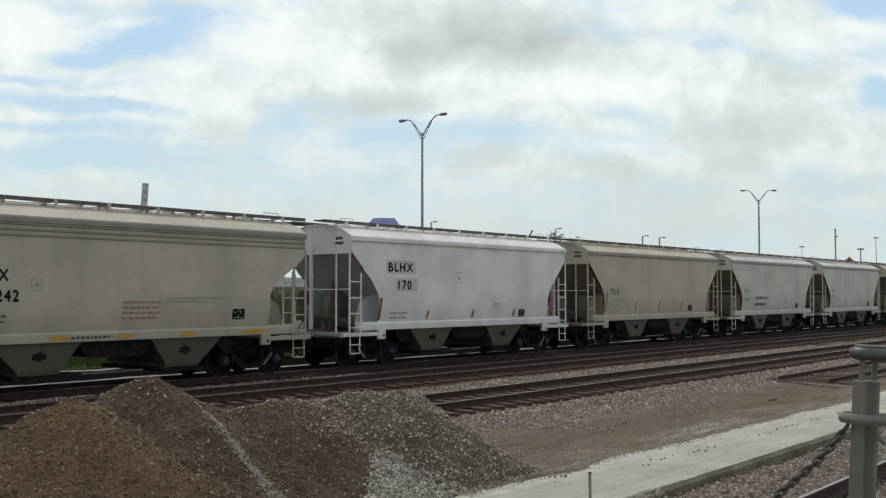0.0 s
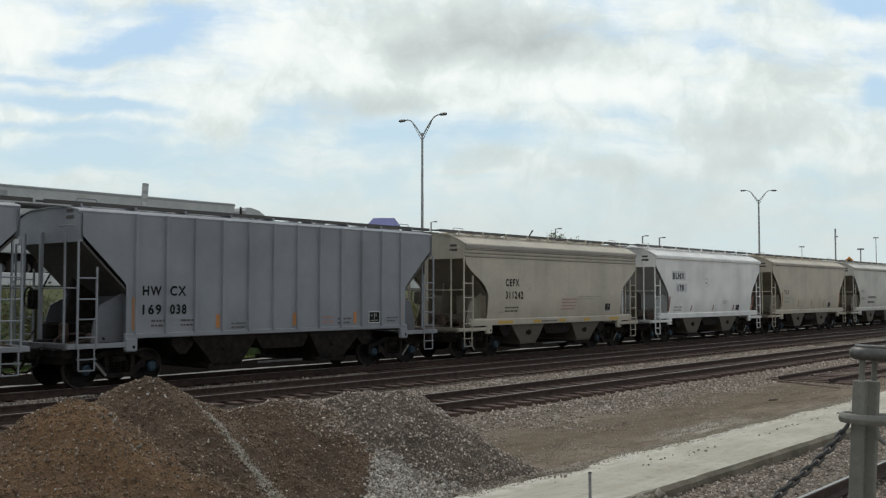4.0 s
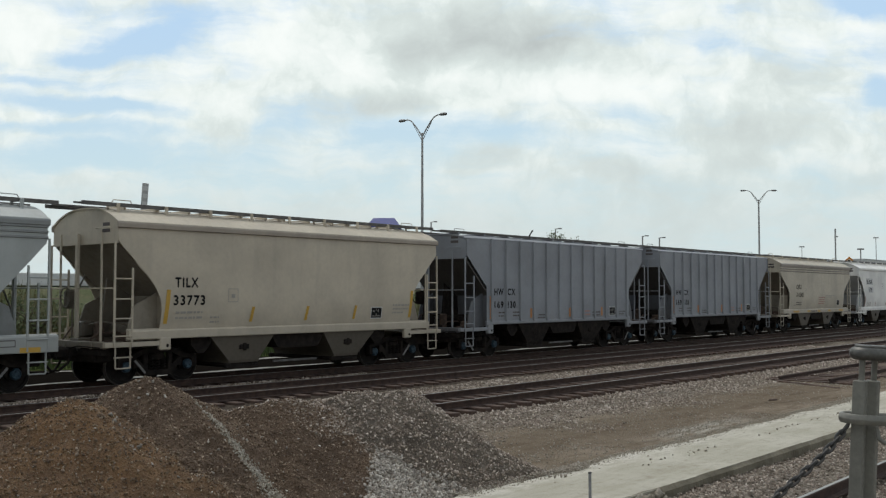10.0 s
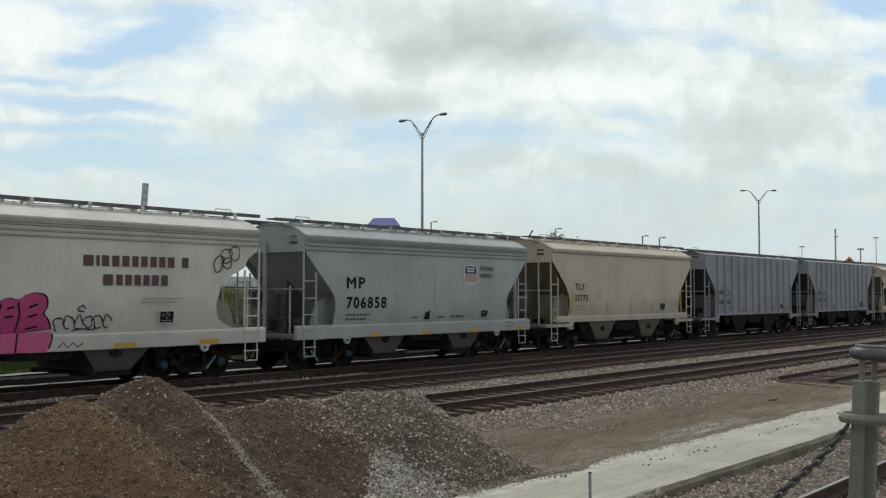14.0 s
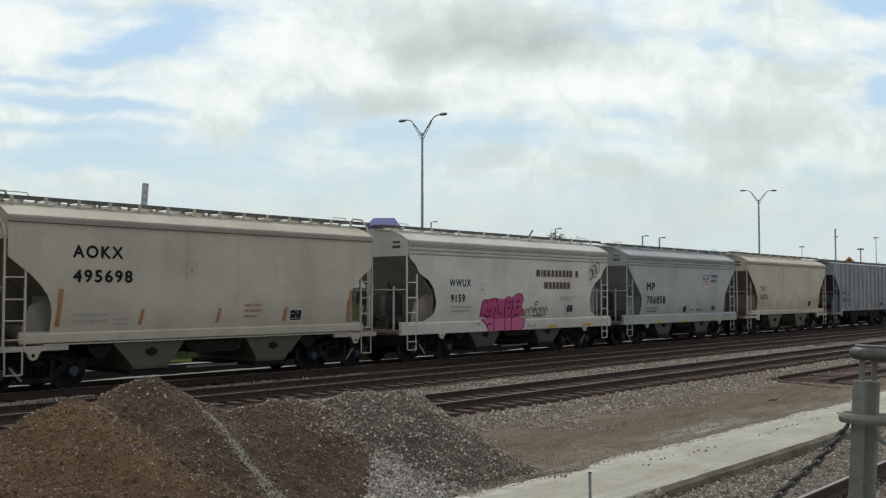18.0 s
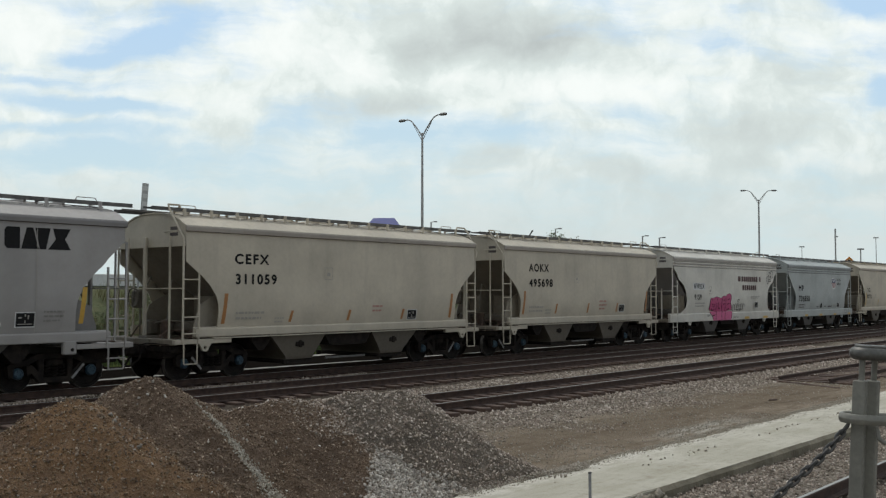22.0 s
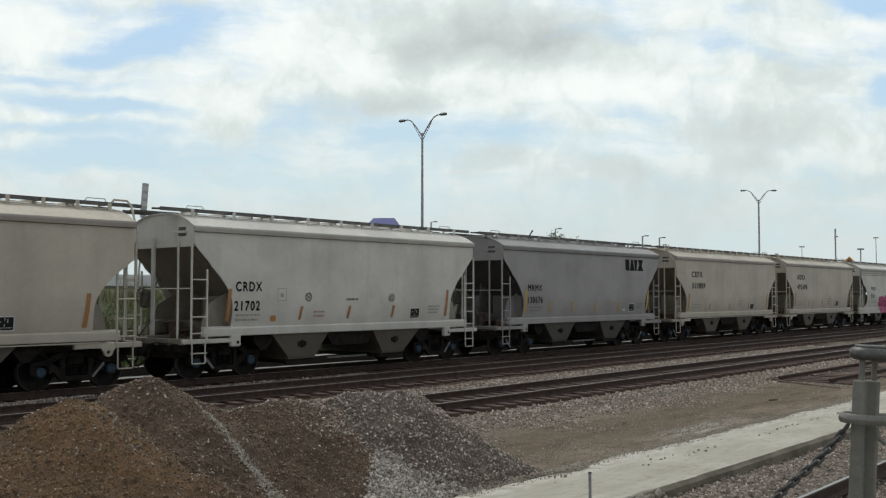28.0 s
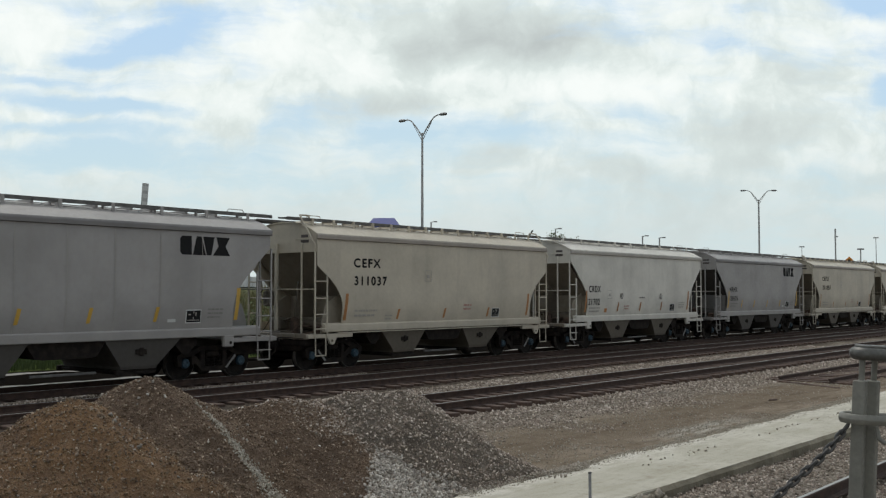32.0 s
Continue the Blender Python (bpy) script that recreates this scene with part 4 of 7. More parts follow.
MID_GREY = car_paint("weathered_grey_paint", (0.345, 0.328, 0.312), dirt=0.24)
# Low paints: dirt, and the shade under the cars mixed into the colour.
TAN_LOW = car_paint("dirty_shaded_tan_underside", (0.15, 0.127, 0.094), dust=(0.06, 0.05, 0.039), dirt=0.6)
GREY_LOW = car_paint("dirty_shaded_grey", (0.085, 0.078, 0.07), dust=(0.05, 0.043, 0.036), dirt=0.6)
# Eave paints: dust, plus the shadow at the roof's lip put into the colour.
EAVES.update({CREAM.name: car_paint("dusty_shaded_tan_eave", (0.40, 0.345, 0.28), dirt=0.4), CREAM_GREY.name: car_paint("dusty_shaded_beige_eave", (0.35, 0.31, 0.265), dirt=0.4), OFF_WHITE.name: car_paint("dusty_shaded_white_eave", (0.43, 0.40, 0.355), dirt=0.4), MID_GREY.name: car_paint("dusty_shaded_grey_eave", (0.21, 0.20, 0.195), dirt=0.3)})
EAVES[BLUE_GREY.name] = car_paint("dusty_shaded_blue_grey_eave", (0.27, 0.285, 0.28), dirt=0.3)
# Slopes and webs: dusty body paint, darkened for the shade in the end recesses.
TAN_SLOPE = car_paint("dusty_shaded_tan_slope", (0.25, 0.215, 0.165), dust=(0.10, 0.085, 0.065), dirt=0.5)
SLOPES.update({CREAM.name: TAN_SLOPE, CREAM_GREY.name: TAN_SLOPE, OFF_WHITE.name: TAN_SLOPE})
TAN_WEB = car_paint("dusty_shaded_tan_web", (0.34, 0.30, 0.235), dust=(0.13, 0.10, 0.075), dirt=0.7)
WEBS.update({MID_GREY.name: car_paint("dusty_shaded_grey_web", (0.24, 0.23, 0.22), dust=(0.12, 0.105, 0.09), dirt=0.5), STEEL_GREY.name: car_paint("dusty_shaded_slate_web", (0.15, 0.16, 0.175), dust=(0.09, 0.075, 0.065), dirt=0.6), BLUE_GREY.name: car_paint("dusty_shaded_blue_grey_web", (0.26, 0.275, 0.27), dust=(0.13, 0.11, 0.09), dirt=0.5), CREAM.name: TAN_WEB, CREAM_GREY.name: TAN_WEB, OFF_WHITE.name: TAN_WEB, WHITE_CAR.name: PALE_GREY})
NAME_PAINT = plain("dark_maroon_lettering", (0.115, 0.062, 0.062), 0.7)

rng = random.Random(7)
JOINTS = [118.0, 104.0, 90.0, 76.39, 62.85, 49.02, 34.69, 20.74, 6.48, -8.05, -22.54, -36.58, -49.68, -64.19, -77.80, -91.91, -105.87, -119.67, -133.65, -147.7]


def span(i):
    """Middle and length of the car between two couplings."""
    return (JOINTS[i] + JOINTS[i + 1]) / 2, JOINTS[i] - JOINTS[i + 1]


def slanted(x, z0, z1, mat, w=0.10, lean=0.08):
    me = bpy.data.meshes.new("tape")
    n = 5
    me.from_pydata([(x - w / 2 + lean * i / n + k * w, 0, z0 + (z1 - z0) * i / n) for i in range(n + 1) for k in (0, 1)], [], [(2 * i, 2 * i + 1, 2 * i + 3, 2 * i + 2) for i in range(n)])
    me.materials.append(None)
    return ("reflector", me, mat, "reflective strip")


def strips(mat, ends, mids, z=(1.56, 1.98), tall=2.45):
    return [slanted(x, z[0], tall, mat, 0.12) for x in ends] + [slanted(x, z[0], z[1], mat) for x in mids]


def letters_of(me):
    """Parts a line of type into one mesh a letter, by the spans that its pieces take up."""
    boss = list(range(len(me.vertices)))

    def root(i):
        while boss[i] != i:
            boss[i] = boss[boss[i]]
            i = boss[i]
        return i
    for p in me.polygons:
        a = root(p.vertices[0])
        for i in p.vertices:
            boss[root(i)] = a
    pieces = {}
    for p in me.polygons:
        pieces.setdefault(root(p.vertices[0]), []).append(p)
    spans = sorted((min(me.vertices[i].co.x for p in ps for i in p.vertices), max(me.vertices[i].co.x for p in ps for i in p.vertices), k) for k, ps in pieces.items())
    groups = []
    for a, b, k in spans:
        if groups and groups[-1][1] - a > 0.35 * min(b - a, groups[-1][1] - groups[-1][0]):
            groups[-1] = (groups[-1][0], max(b, groups[-1][1]), groups[-1][2] + [k])
        else:
            groups.append((a, b, [k]))
    out = []
    for _, _, keys in groups:
        s = Shape()
        for k in keys:
            for p in pieces[k]:
                s.add([me.vertices[i].co for i in p.vertices], [tuple(range(len(p.vertices)))])
        out.append(s.mesh("letter"))
    bpy.data.meshes.remove(me)
    return out


def mark_pair(first, second, x, z, x2, z2, width, width2, cap=0.27, mat=None):
    """The car's own two lines, each fitted to its width and height."""
    out = []
    for text, u, v, w in ((first, x, z, width), (second, x2, z2, width2)):
        if text:
            me = lettering(text, cap / 0.70, 1.0, cap * 0.05, 1.22)
            full = max(q.co.x for q in me.vertices)
            for q in me.vertices:
                q.co.x *= w / full
            out += [("letter", placed(one, u, v), mat or BLACK_PAINT, "") for one in letters_of(me)]
    return out


def ring_mark(x, z, r=0.13):
    """A small round crossed-out symbol."""
    me = bpy.data.meshes.new("ring")
    n = 18
    vs = [(x + k * math.cos(2 * math.pi * i / n), 0, z + k * math.sin(2 * math.pi * i / n)) for k in (r, r * 0.78) for i in range(n)]
    fs = [(i, (i + 1) % n, n + (i + 1) % n, n + i) for i in range(n)]
    for s in (-1, 1):
        a, b = (x - s * r * 0.6, z - r * 0.6), (x + s * r * 0.6, z + r * 0.6)
        k = len(vs)
        vs += [(a[0] - 0.015, 0, a[1]), (a[0] + 0.015, 0, a[1]), (b[0] + 0.015, 0, b[1]), (b[0] - 0.015, 0, b[1])]
        fs.append((k, k + 1, k + 2, k + 3))
    me.from_pydata(vs, [], fs)
    me.materials.append(None)
    return ("round_mark", me, GREY_DARK, "round crossed mark")


FAINT_PRINT = plain("faint_grey_print", (0.235, 0.22, 0.205), 0.7)
GREY_DARK = plain("dark_grey_stencil", (0.10, 0.085, 0.08), 0.7)


def box_mark(x, z, s=0.17):
    return ("box_mark", many_patches([(x - s, x + s, z - s * 1.1, z - s * 1.0), (x - s, x + s, z + s * 1.0, z + s * 1.1), (x - s, x - s * 0.9, z - s, z + s), (x + s * 0.9, x + s, z - s, z + s), (x - s * 0.35, x + s * 0.35, z - s * 0.45, z + s * 0.2)]), GREY_PAINT, "faint square stencil")


def stroke(points, w):
    """A painted line of even width through points, in the xz plane."""
    me = bpy.data.meshes.new("stroke")
    vs, n = [], len(points)
    for i, (x, z) in enumerate(points):
        x0, z0 = points[max(i - 1, 0)]
        x1, z1 = points[min(i + 1, n - 1)]
        d = math.hypot(x1 - x0, z1 - z0) or 1.0
        nx, nz = -(z1 - z0) / d * w / 2, (x1 - x0) / d * w / 2
        vs += [(x + nx, 0, z + nz), (x - nx, 0, z - nz)]
    me.from_pydata(vs, [], [(2 * i, 2 * i + 1, 2 * i + 3, 2 * i + 2) for i in range(n - 1)])
    me.materials.append(None)
    return me


def loop_points(cx, cz, rx, rz, n=16, wob=0.0, seed=0, turn=0.0):
    out = []
    for i in range(n + 1):
        a = 2 * math.pi * i / n
        k = 1 + wob * math.sin(3 * a + seed) + wob * 0.6 * math.sin(5 * a + 2 * seed)
        u, v = rx * k * math.cos(a), rz * k * math.sin(a)
        out.append((cx + u * math.cos(turn) - v * math.sin(turn), cz + u * math.sin(turn) + v * math.cos(turn)))
    return out


def rounded(points, cuts=3):
    """Rounds the corners of a closed outline."""
    for _ in range(cuts):
        q = []
        for (x0, z0), (x1, z1) in zip(points, points[1:] + points[:1]):
            q += [(x0 * 0.75 + x1 * 0.25, z0 * 0.75 + z1 * 0.25), (x0 * 0.25 + x1 * 0.75, z0 * 0.25 + z1 * 0.75)]
        points = q
    return points


def pink_graffiti():
    """A fat pink spray-painted piece with black outlines over side and sill, and a black scrawl beside it."""
    top = [(-2.50, 1.45), (-2.42, 1.80), (-2.36, 2.14), (-2.05, 2.12), (-1.90, 2.16), (-1.62, 2.20), (-1.38, 2.14), (-1.10, 2.12), (-0.84, 2.26), (-0.62, 2.18), (-0.40, 2.33), (-0.12, 2.36), (0.08, 2.28), (0.10, 2.02), (-0.02, 1.88), (0.14, 1.74), (0.22, 1.45)]
    foot = [(-2.46, 1.44), (0.22, 1.44), (0.24, 1.28), (0.13, 0.98), (-2.0, 0.98), (-2.08, 1.22)]
    upper = [[(-2.16, 2.10), (-2.12, 1.78), (-2.02, 1.66), (-1.90, 1.72), (-1.86, 2.12)], [(-1.56, 2.16), (-1.62, 1.80), (-1.70, 1.46)], [(-1.42, 1.94), (-1.48, 1.70), (-1.34, 1.58), (-1.22, 1.62)], [(-0.98, 2.12), (-1.06, 1.84), (-0.98, 1.46)], [(-0.86, 2.0), (-0.68, 2.04)], [(-0.90, 1.80), (-0.70, 1.83)], [(-0.60, 2.16), (-0.55, 1.86), (-0.64, 1.46)], [(-0.34, 2.02), (-0.12, 2.10)], [(-0.36, 1.80), (-0.14, 1.86)], [(-0.40, 1.52), (-0.12, 1.58)], [(-2.28, 1.62), (-2.14, 1.50), (-1.88, 1.56)]]
    lower = [[(-1.66, 1.44), (-1.70, 0.99)], [(-1.00, 1.44), (-1.02, 0.99)], [(-0.58, 1.44), (-0.63, 0.99)], [(-2.06, 1.22), (-1.80, 1.28)]]
    grow = lambda pts, k, cx, cz: [(cx + (x - cx) * k, cz + (z - cz) * k) for x, z in pts]
    out = [("graffiti_outline", outline_patch([(x, max(1.43, z)) for x, z in grow(rounded(top, 1), 1.035, -1.15, 1.75)]), BLACK_PAINT, "black spray outline"), ("graffiti_form", outline_patch(rounded(top, 1)), PINK_PAINT, "pink spray-painted form")]
    out += [("graffiti_line", stroke(line, 0.045), BLACK_PAINT, "black spray line") for line in upper]
    out += [("sill_outline", outline_patch(rounded([(-2.52, 1.44), (0.27, 1.44), (0.29, 1.28), (0.17, 0.972), (-2.04, 0.972), (-2.13, 1.20)], 1)), BLACK_PAINT, "black spray outline"), ("sill_form", outline_patch(foot), PINK_LIT, "pink spray-painted form")]
    out += [("sill_line", stroke(line, 0.045), BLACK_PAINT, "black spray line") for line in lower]
    out.append(("sill_line", stroke([(-2.72, 1.22), (-2.62, 1.30), (-2.56, 1.18), (-2.46, 1.28)], 0.03), BLACK_PAINT, "black spray scrawl"))
    out.append(("sill_line", stroke([(0.42, 1.06), (0.55, 1.18), (0.66, 1.05), (0.80, 1.17), (0.92, 1.06), (1.06, 1.16)], 0.03), BLACK_PAINT, "black spray scrawl"))
    for i, (x, z, r, h) in enumerate(((0.40, 1.62, 0.12, 0.16), (0.66, 1.66, 0.13, 0.15), (0.92, 1.64, 0.10, 0.17), (1.16, 1.66, 0.12, 0.14), (1.42, 1.66, 0.11, 0.16), (1.68, 1.66, 0.12, 0.15), (0.98, 1.98, 0.10, 0.07))):
        out.append(("scrawl", stroke(loop_points(x, z, r, h, 14, 0.16, i * 1.7)[:11 + i % 4], 0.032), BLACK_PAINT, "black spray scrawl"))
    out.append(("scrawl", stroke([(0.75, 1.46), (1.0, 1.50), (1.25, 1.47), (1.5, 1.52)], 0.03), BLACK_PAINT, "black spray scrawl"))
    for x, z, r, h, t in ((4.98, 3.16, 0.15, 0.24, -0.4), (5.24, 3.38, 0.18, 0.2, -0.3), (5.52, 3.46, 0.17, 0.2, 0.0), (5.26, 3.18, 0.16, 0.15, 0.2)):
        out.append(("scrawl", stroke(loop_points(x, z, r, h, 18, 0.08, x, t), 0.03), BLACK_PAINT, "black spray loop"))
    return out


def name_blocks(x0, x1, z, h, widths, mat):
    """A painted name as plain upright bars, one for each letter; a negative width is a space."""
    unit = (x1 - x0) / sum(abs(w) for w in widths)
    boxes, x = [], x0
    for w in widths:
        if w > 0:
            boxes.append((x + unit * w * 0.14, x + unit * w * 0.86, z, z + h))
        x += unit * abs(w)
    return [("name_bar", many_patches([box]), mat, "painted bar of a name") for box in boxes]


def heavy_emblem(x0, x1, z0, z1):
    """A heavy black emblem as four plain slabs in a row."""
    w, h = (x1 - x0) / 4, z1 - z0
    slabs = [[(0.0, 0.15), (0.15, 0.0), (0.86, 0.0), (0.86, 1.0), (0.15, 1.0), (0.0, 0.85)], [(0.92, 0.0), (1.92, 0.0), (1.60, 1.0), (1.24, 1.0)], [(1.98, 0.0), (2.34, 0.0), (2.60, 1.0), (1.72, 1.0)], [(2.46, 0.0), (3.80, 0.0), (3.45, 0.5), (3.80, 1.0), (2.74, 1.0), (2.90, 0.5)]]
    return [("emblem_slab", outline_patch([(x0 + u * w * 1.05, z0 + v * h) for u, v in s]), BLACK_PAINT, "heavy black slab of an emblem") for s in slabs]


def shield(x0, x1, z0, z1):
    """A shield emblem: white edge, blue top and red and white stripes, unlettered."""
    def at(u, v):
        return x0 + (x1 - x0) * u, z0 + (z1 - z0) * v
    edge = [(0.5, 0.0), (0.8, 0.06), (1.0, 0.25), (0.98, 0.6), (1.0, 0.82), (0.88, 0.98), (0.7, 0.93), (0.5, 1.0), (0.3, 0.93), (0.12, 0.98), (0.0, 0.82), (0.02, 0.6), (0.0, 0.25), (0.2, 0.06)]
    inner = [(0.5 + (u - 0.5) * 0.86, 0.5 + (v - 0.5) * 0.90) for u, v in edge]
    blue = [(0.09, 0.55), (0.91, 0.55), (0.92, 0.80), (0.83, 0.92), (0.68, 0.88), (0.5, 0.94), (0.32, 0.88), (0.17, 0.92), (0.08, 0.80)]
    out = [("emblem_edge", outline_patch([at(*p) for p in edge]), WHITE_PAINT, "white shield edge"), ("emblem_field", outline_patch([at(*p) for p in inner]), WHITE_PAINT, "white shield field")]
    for i in range(6):
        u = 0.12 + 0.145 * i
        low = 0.10 + 0.14 * (abs(u + 0.04 - 0.5) * 2) ** 2
        a, b = at(u, low), at(u + 0.075, 0.54)
        out.append(("emblem_stripe", patch(a[0], b[0], a[1], b[1]), SIGN_RED, "red shield stripe"))
    out.append(("emblem_top", outline_patch([at(*p) for p in blue]), SIGN_BLUE, "dark blue shield top"))
    out.append(("emblem_bars", many_patches([(*(at(0.2, 0)[0], at(0.8, 0)[0]), at(0, 0.76)[1], at(0, 0.83)[1]), (*(at(0.25, 0)[0], at(0.75, 0)[0]), at(0, 0.63)[1], at(0, 0.70)[1])]), WHITE_PAINT, "pale bars on the shield"))
    return out


def weld_seams(xs, z0, z1, mat=None):
    return [("weld_seam", patch(x - 0.008, x + 0.008, z0, z1, 1, 8), mat or GREY_PAINT, "faint weld seam") for x in xs]


def sill_marks(xs, mat, z0=1.06, z1=1.18, w=0.22):
    return [("sill_patch", patch(x - w, x + w, z0, z1), mat, "yellow reflective patch") for x in xs]


def prints(*rows):
    out = []
    for x, z, lines, h, mat in rows:
        out += small_print(x, z, lines, h, mat, rng)
    return out


def add_cars():
    def car(i, label, kind, paint, **more):
        mid, length = span(i)
        return hopper_car(label, kind, length, paint, front=mid, **more)

    weights = lambda x, z=1.74: (x, z, [0.85, 0.8], 0.085, GREY_PAINT)
    car(0, "weathered tan covered hopper car far down the train", "curved", CREAM, low=TAN_LOW)
    car(1, "pale grey covered hopper car far down the train", "curved", PALE_GREY, low=TAN_LOW)
    car(2, "beige covered hopper car far down the train", "curved", CREAM_GREY, low=TAN_LOW)
    car(3, "off-white covered hopper car with rounded sides", "curved", OFF_WHITE, low=TAN_LOW, marks=data_panel(3.2, 1.65, 0.8) + prints((-4.4, 2.5, [0.6, 0.6], 0.2, GREY_PAINT)))
    car(4, "off-white covered hopper car with faded dark lettering", "curved", OFF_WHITE, low=TAN_LOW, marks=data_panel(3.2, 1.65, 0.8) + prints((-4.5, 2.45, [0.8], 0.25, GREY_PAINT), (-4.5, 1.95, [0.9], 0.22, GREY_PAINT), (-3.0, 2.05, [1.8, 1.5], 0.2, GREY_DARK)))
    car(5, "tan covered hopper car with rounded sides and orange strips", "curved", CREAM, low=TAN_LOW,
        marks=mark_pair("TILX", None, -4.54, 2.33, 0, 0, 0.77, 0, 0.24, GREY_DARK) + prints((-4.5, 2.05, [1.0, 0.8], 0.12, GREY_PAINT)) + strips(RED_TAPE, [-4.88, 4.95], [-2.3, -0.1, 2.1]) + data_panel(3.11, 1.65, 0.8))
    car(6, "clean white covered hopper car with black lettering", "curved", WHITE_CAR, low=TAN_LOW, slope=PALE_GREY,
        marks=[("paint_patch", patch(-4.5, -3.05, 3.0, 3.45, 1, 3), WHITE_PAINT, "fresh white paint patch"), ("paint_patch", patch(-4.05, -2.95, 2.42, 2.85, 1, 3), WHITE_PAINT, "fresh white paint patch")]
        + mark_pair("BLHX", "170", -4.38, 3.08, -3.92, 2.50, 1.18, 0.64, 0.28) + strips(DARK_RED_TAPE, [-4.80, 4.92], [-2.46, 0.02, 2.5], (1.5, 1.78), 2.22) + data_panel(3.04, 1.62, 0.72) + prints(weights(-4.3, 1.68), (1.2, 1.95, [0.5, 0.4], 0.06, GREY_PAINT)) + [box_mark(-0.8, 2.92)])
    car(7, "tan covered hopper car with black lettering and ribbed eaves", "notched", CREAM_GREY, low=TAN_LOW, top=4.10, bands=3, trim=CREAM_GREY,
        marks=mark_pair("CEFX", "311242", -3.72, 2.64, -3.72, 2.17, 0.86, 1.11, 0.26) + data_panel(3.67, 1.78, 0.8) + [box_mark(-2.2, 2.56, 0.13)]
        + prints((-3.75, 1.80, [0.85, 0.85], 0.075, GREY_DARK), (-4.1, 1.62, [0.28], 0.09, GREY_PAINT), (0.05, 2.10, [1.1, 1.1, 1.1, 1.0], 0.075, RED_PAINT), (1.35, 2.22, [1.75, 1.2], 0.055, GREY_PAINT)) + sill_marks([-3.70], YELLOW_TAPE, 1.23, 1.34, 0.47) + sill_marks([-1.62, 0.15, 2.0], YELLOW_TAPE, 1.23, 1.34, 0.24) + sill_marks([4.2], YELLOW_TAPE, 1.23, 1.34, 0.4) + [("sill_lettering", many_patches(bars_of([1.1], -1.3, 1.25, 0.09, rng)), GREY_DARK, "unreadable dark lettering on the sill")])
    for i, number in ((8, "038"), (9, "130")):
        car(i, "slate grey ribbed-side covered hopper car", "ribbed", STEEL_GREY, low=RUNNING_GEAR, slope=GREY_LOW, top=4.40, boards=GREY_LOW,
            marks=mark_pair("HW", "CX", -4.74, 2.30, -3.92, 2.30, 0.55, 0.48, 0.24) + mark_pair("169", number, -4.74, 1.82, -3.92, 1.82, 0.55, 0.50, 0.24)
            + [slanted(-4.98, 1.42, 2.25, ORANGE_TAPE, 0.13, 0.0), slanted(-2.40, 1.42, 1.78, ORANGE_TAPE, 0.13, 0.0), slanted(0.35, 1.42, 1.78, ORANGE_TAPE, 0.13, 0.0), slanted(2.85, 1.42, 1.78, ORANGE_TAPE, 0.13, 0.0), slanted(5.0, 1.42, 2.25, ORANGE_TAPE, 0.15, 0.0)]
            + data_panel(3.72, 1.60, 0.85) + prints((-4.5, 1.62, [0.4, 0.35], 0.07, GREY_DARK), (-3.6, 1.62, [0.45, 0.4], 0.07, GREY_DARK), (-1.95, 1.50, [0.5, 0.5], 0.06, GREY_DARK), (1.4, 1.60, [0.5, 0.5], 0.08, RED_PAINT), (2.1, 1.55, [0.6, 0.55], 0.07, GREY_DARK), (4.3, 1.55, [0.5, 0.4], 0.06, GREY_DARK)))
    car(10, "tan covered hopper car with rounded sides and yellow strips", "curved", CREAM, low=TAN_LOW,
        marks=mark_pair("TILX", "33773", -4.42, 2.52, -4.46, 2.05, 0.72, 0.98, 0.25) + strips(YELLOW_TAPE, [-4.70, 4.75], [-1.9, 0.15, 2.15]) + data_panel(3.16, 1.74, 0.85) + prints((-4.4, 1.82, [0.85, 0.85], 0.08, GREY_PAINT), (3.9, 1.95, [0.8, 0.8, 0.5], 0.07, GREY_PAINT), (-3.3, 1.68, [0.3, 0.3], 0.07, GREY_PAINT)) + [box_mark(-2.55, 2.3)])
    car(11, "blue-grey covered hopper car with a shield emblem", "banded", BLUE_GREY, low=GREY_LOW, slope=BLUE_GREY, top=4.06, bands=3,
        marks=mark_pair("MP", "706858", -3.92, 2.52, -3.92, 1.90, 0.80, 1.78, 0.34) + shield(1.83, 2.62, 2.66, 3.40) + mark_pair("BUILDING", "AMERICA", 2.76, 3.20, 2.76, 2.94, 0.80, 0.76, 0.14, GREY_DARK) + prints((-3.95, 1.66, [1.05, 0.9], 0.08, GREY_DARK), (0.5, 1.52, [0.35], 0.09, GREY_DARK), (1.15, 1.52, [0.7], 0.10, GREY_DARK), (2.0, 1.58, [0.4], 0.10, GREY_PAINT), (-0.9, 1.52, [0.3], 0.08, GREY_DARK))
        + data_panel(3.05, 1.62, 0.7) + [box_mark(-1.65, 2.33, 0.14), ("route_board", outline_patch([(-0.28, 1.48), (0.02, 1.48), (0.02, 1.74), (0.05, 1.78), (-0.2, 1.72)]), BLACK_PAINT, "dark square board")] + weld_seams([-2.1, 0.25, 1.75], 1.45, 3.6) + sill_marks([-2.65, -0.15, 2.48, 5.25], YELLOW_TAPE, 0.98, 1.10, 0.25) + [("sill_board", many_patches([(4.36, 4.90, 1.12, 1.14), (4.36, 4.90, 1.26, 1.28), (4.36, 4.38, 1.14, 1.26), (4.88, 4.90, 1.14, 1.26)]), GREY_DARK, "dark outlined board on the sill")] + prints((-3.5, 1.28, [0.5], 0.08, GREY_DARK), (-1.95, 1.25, [0.6, 0.5], 0.07, GREY_DARK), (1.6, 1.28, [0.6, 0.5], 0.07, GREY_DARK), (2.9, 1.26, [0.8], 0.10, GREY_DARK)))
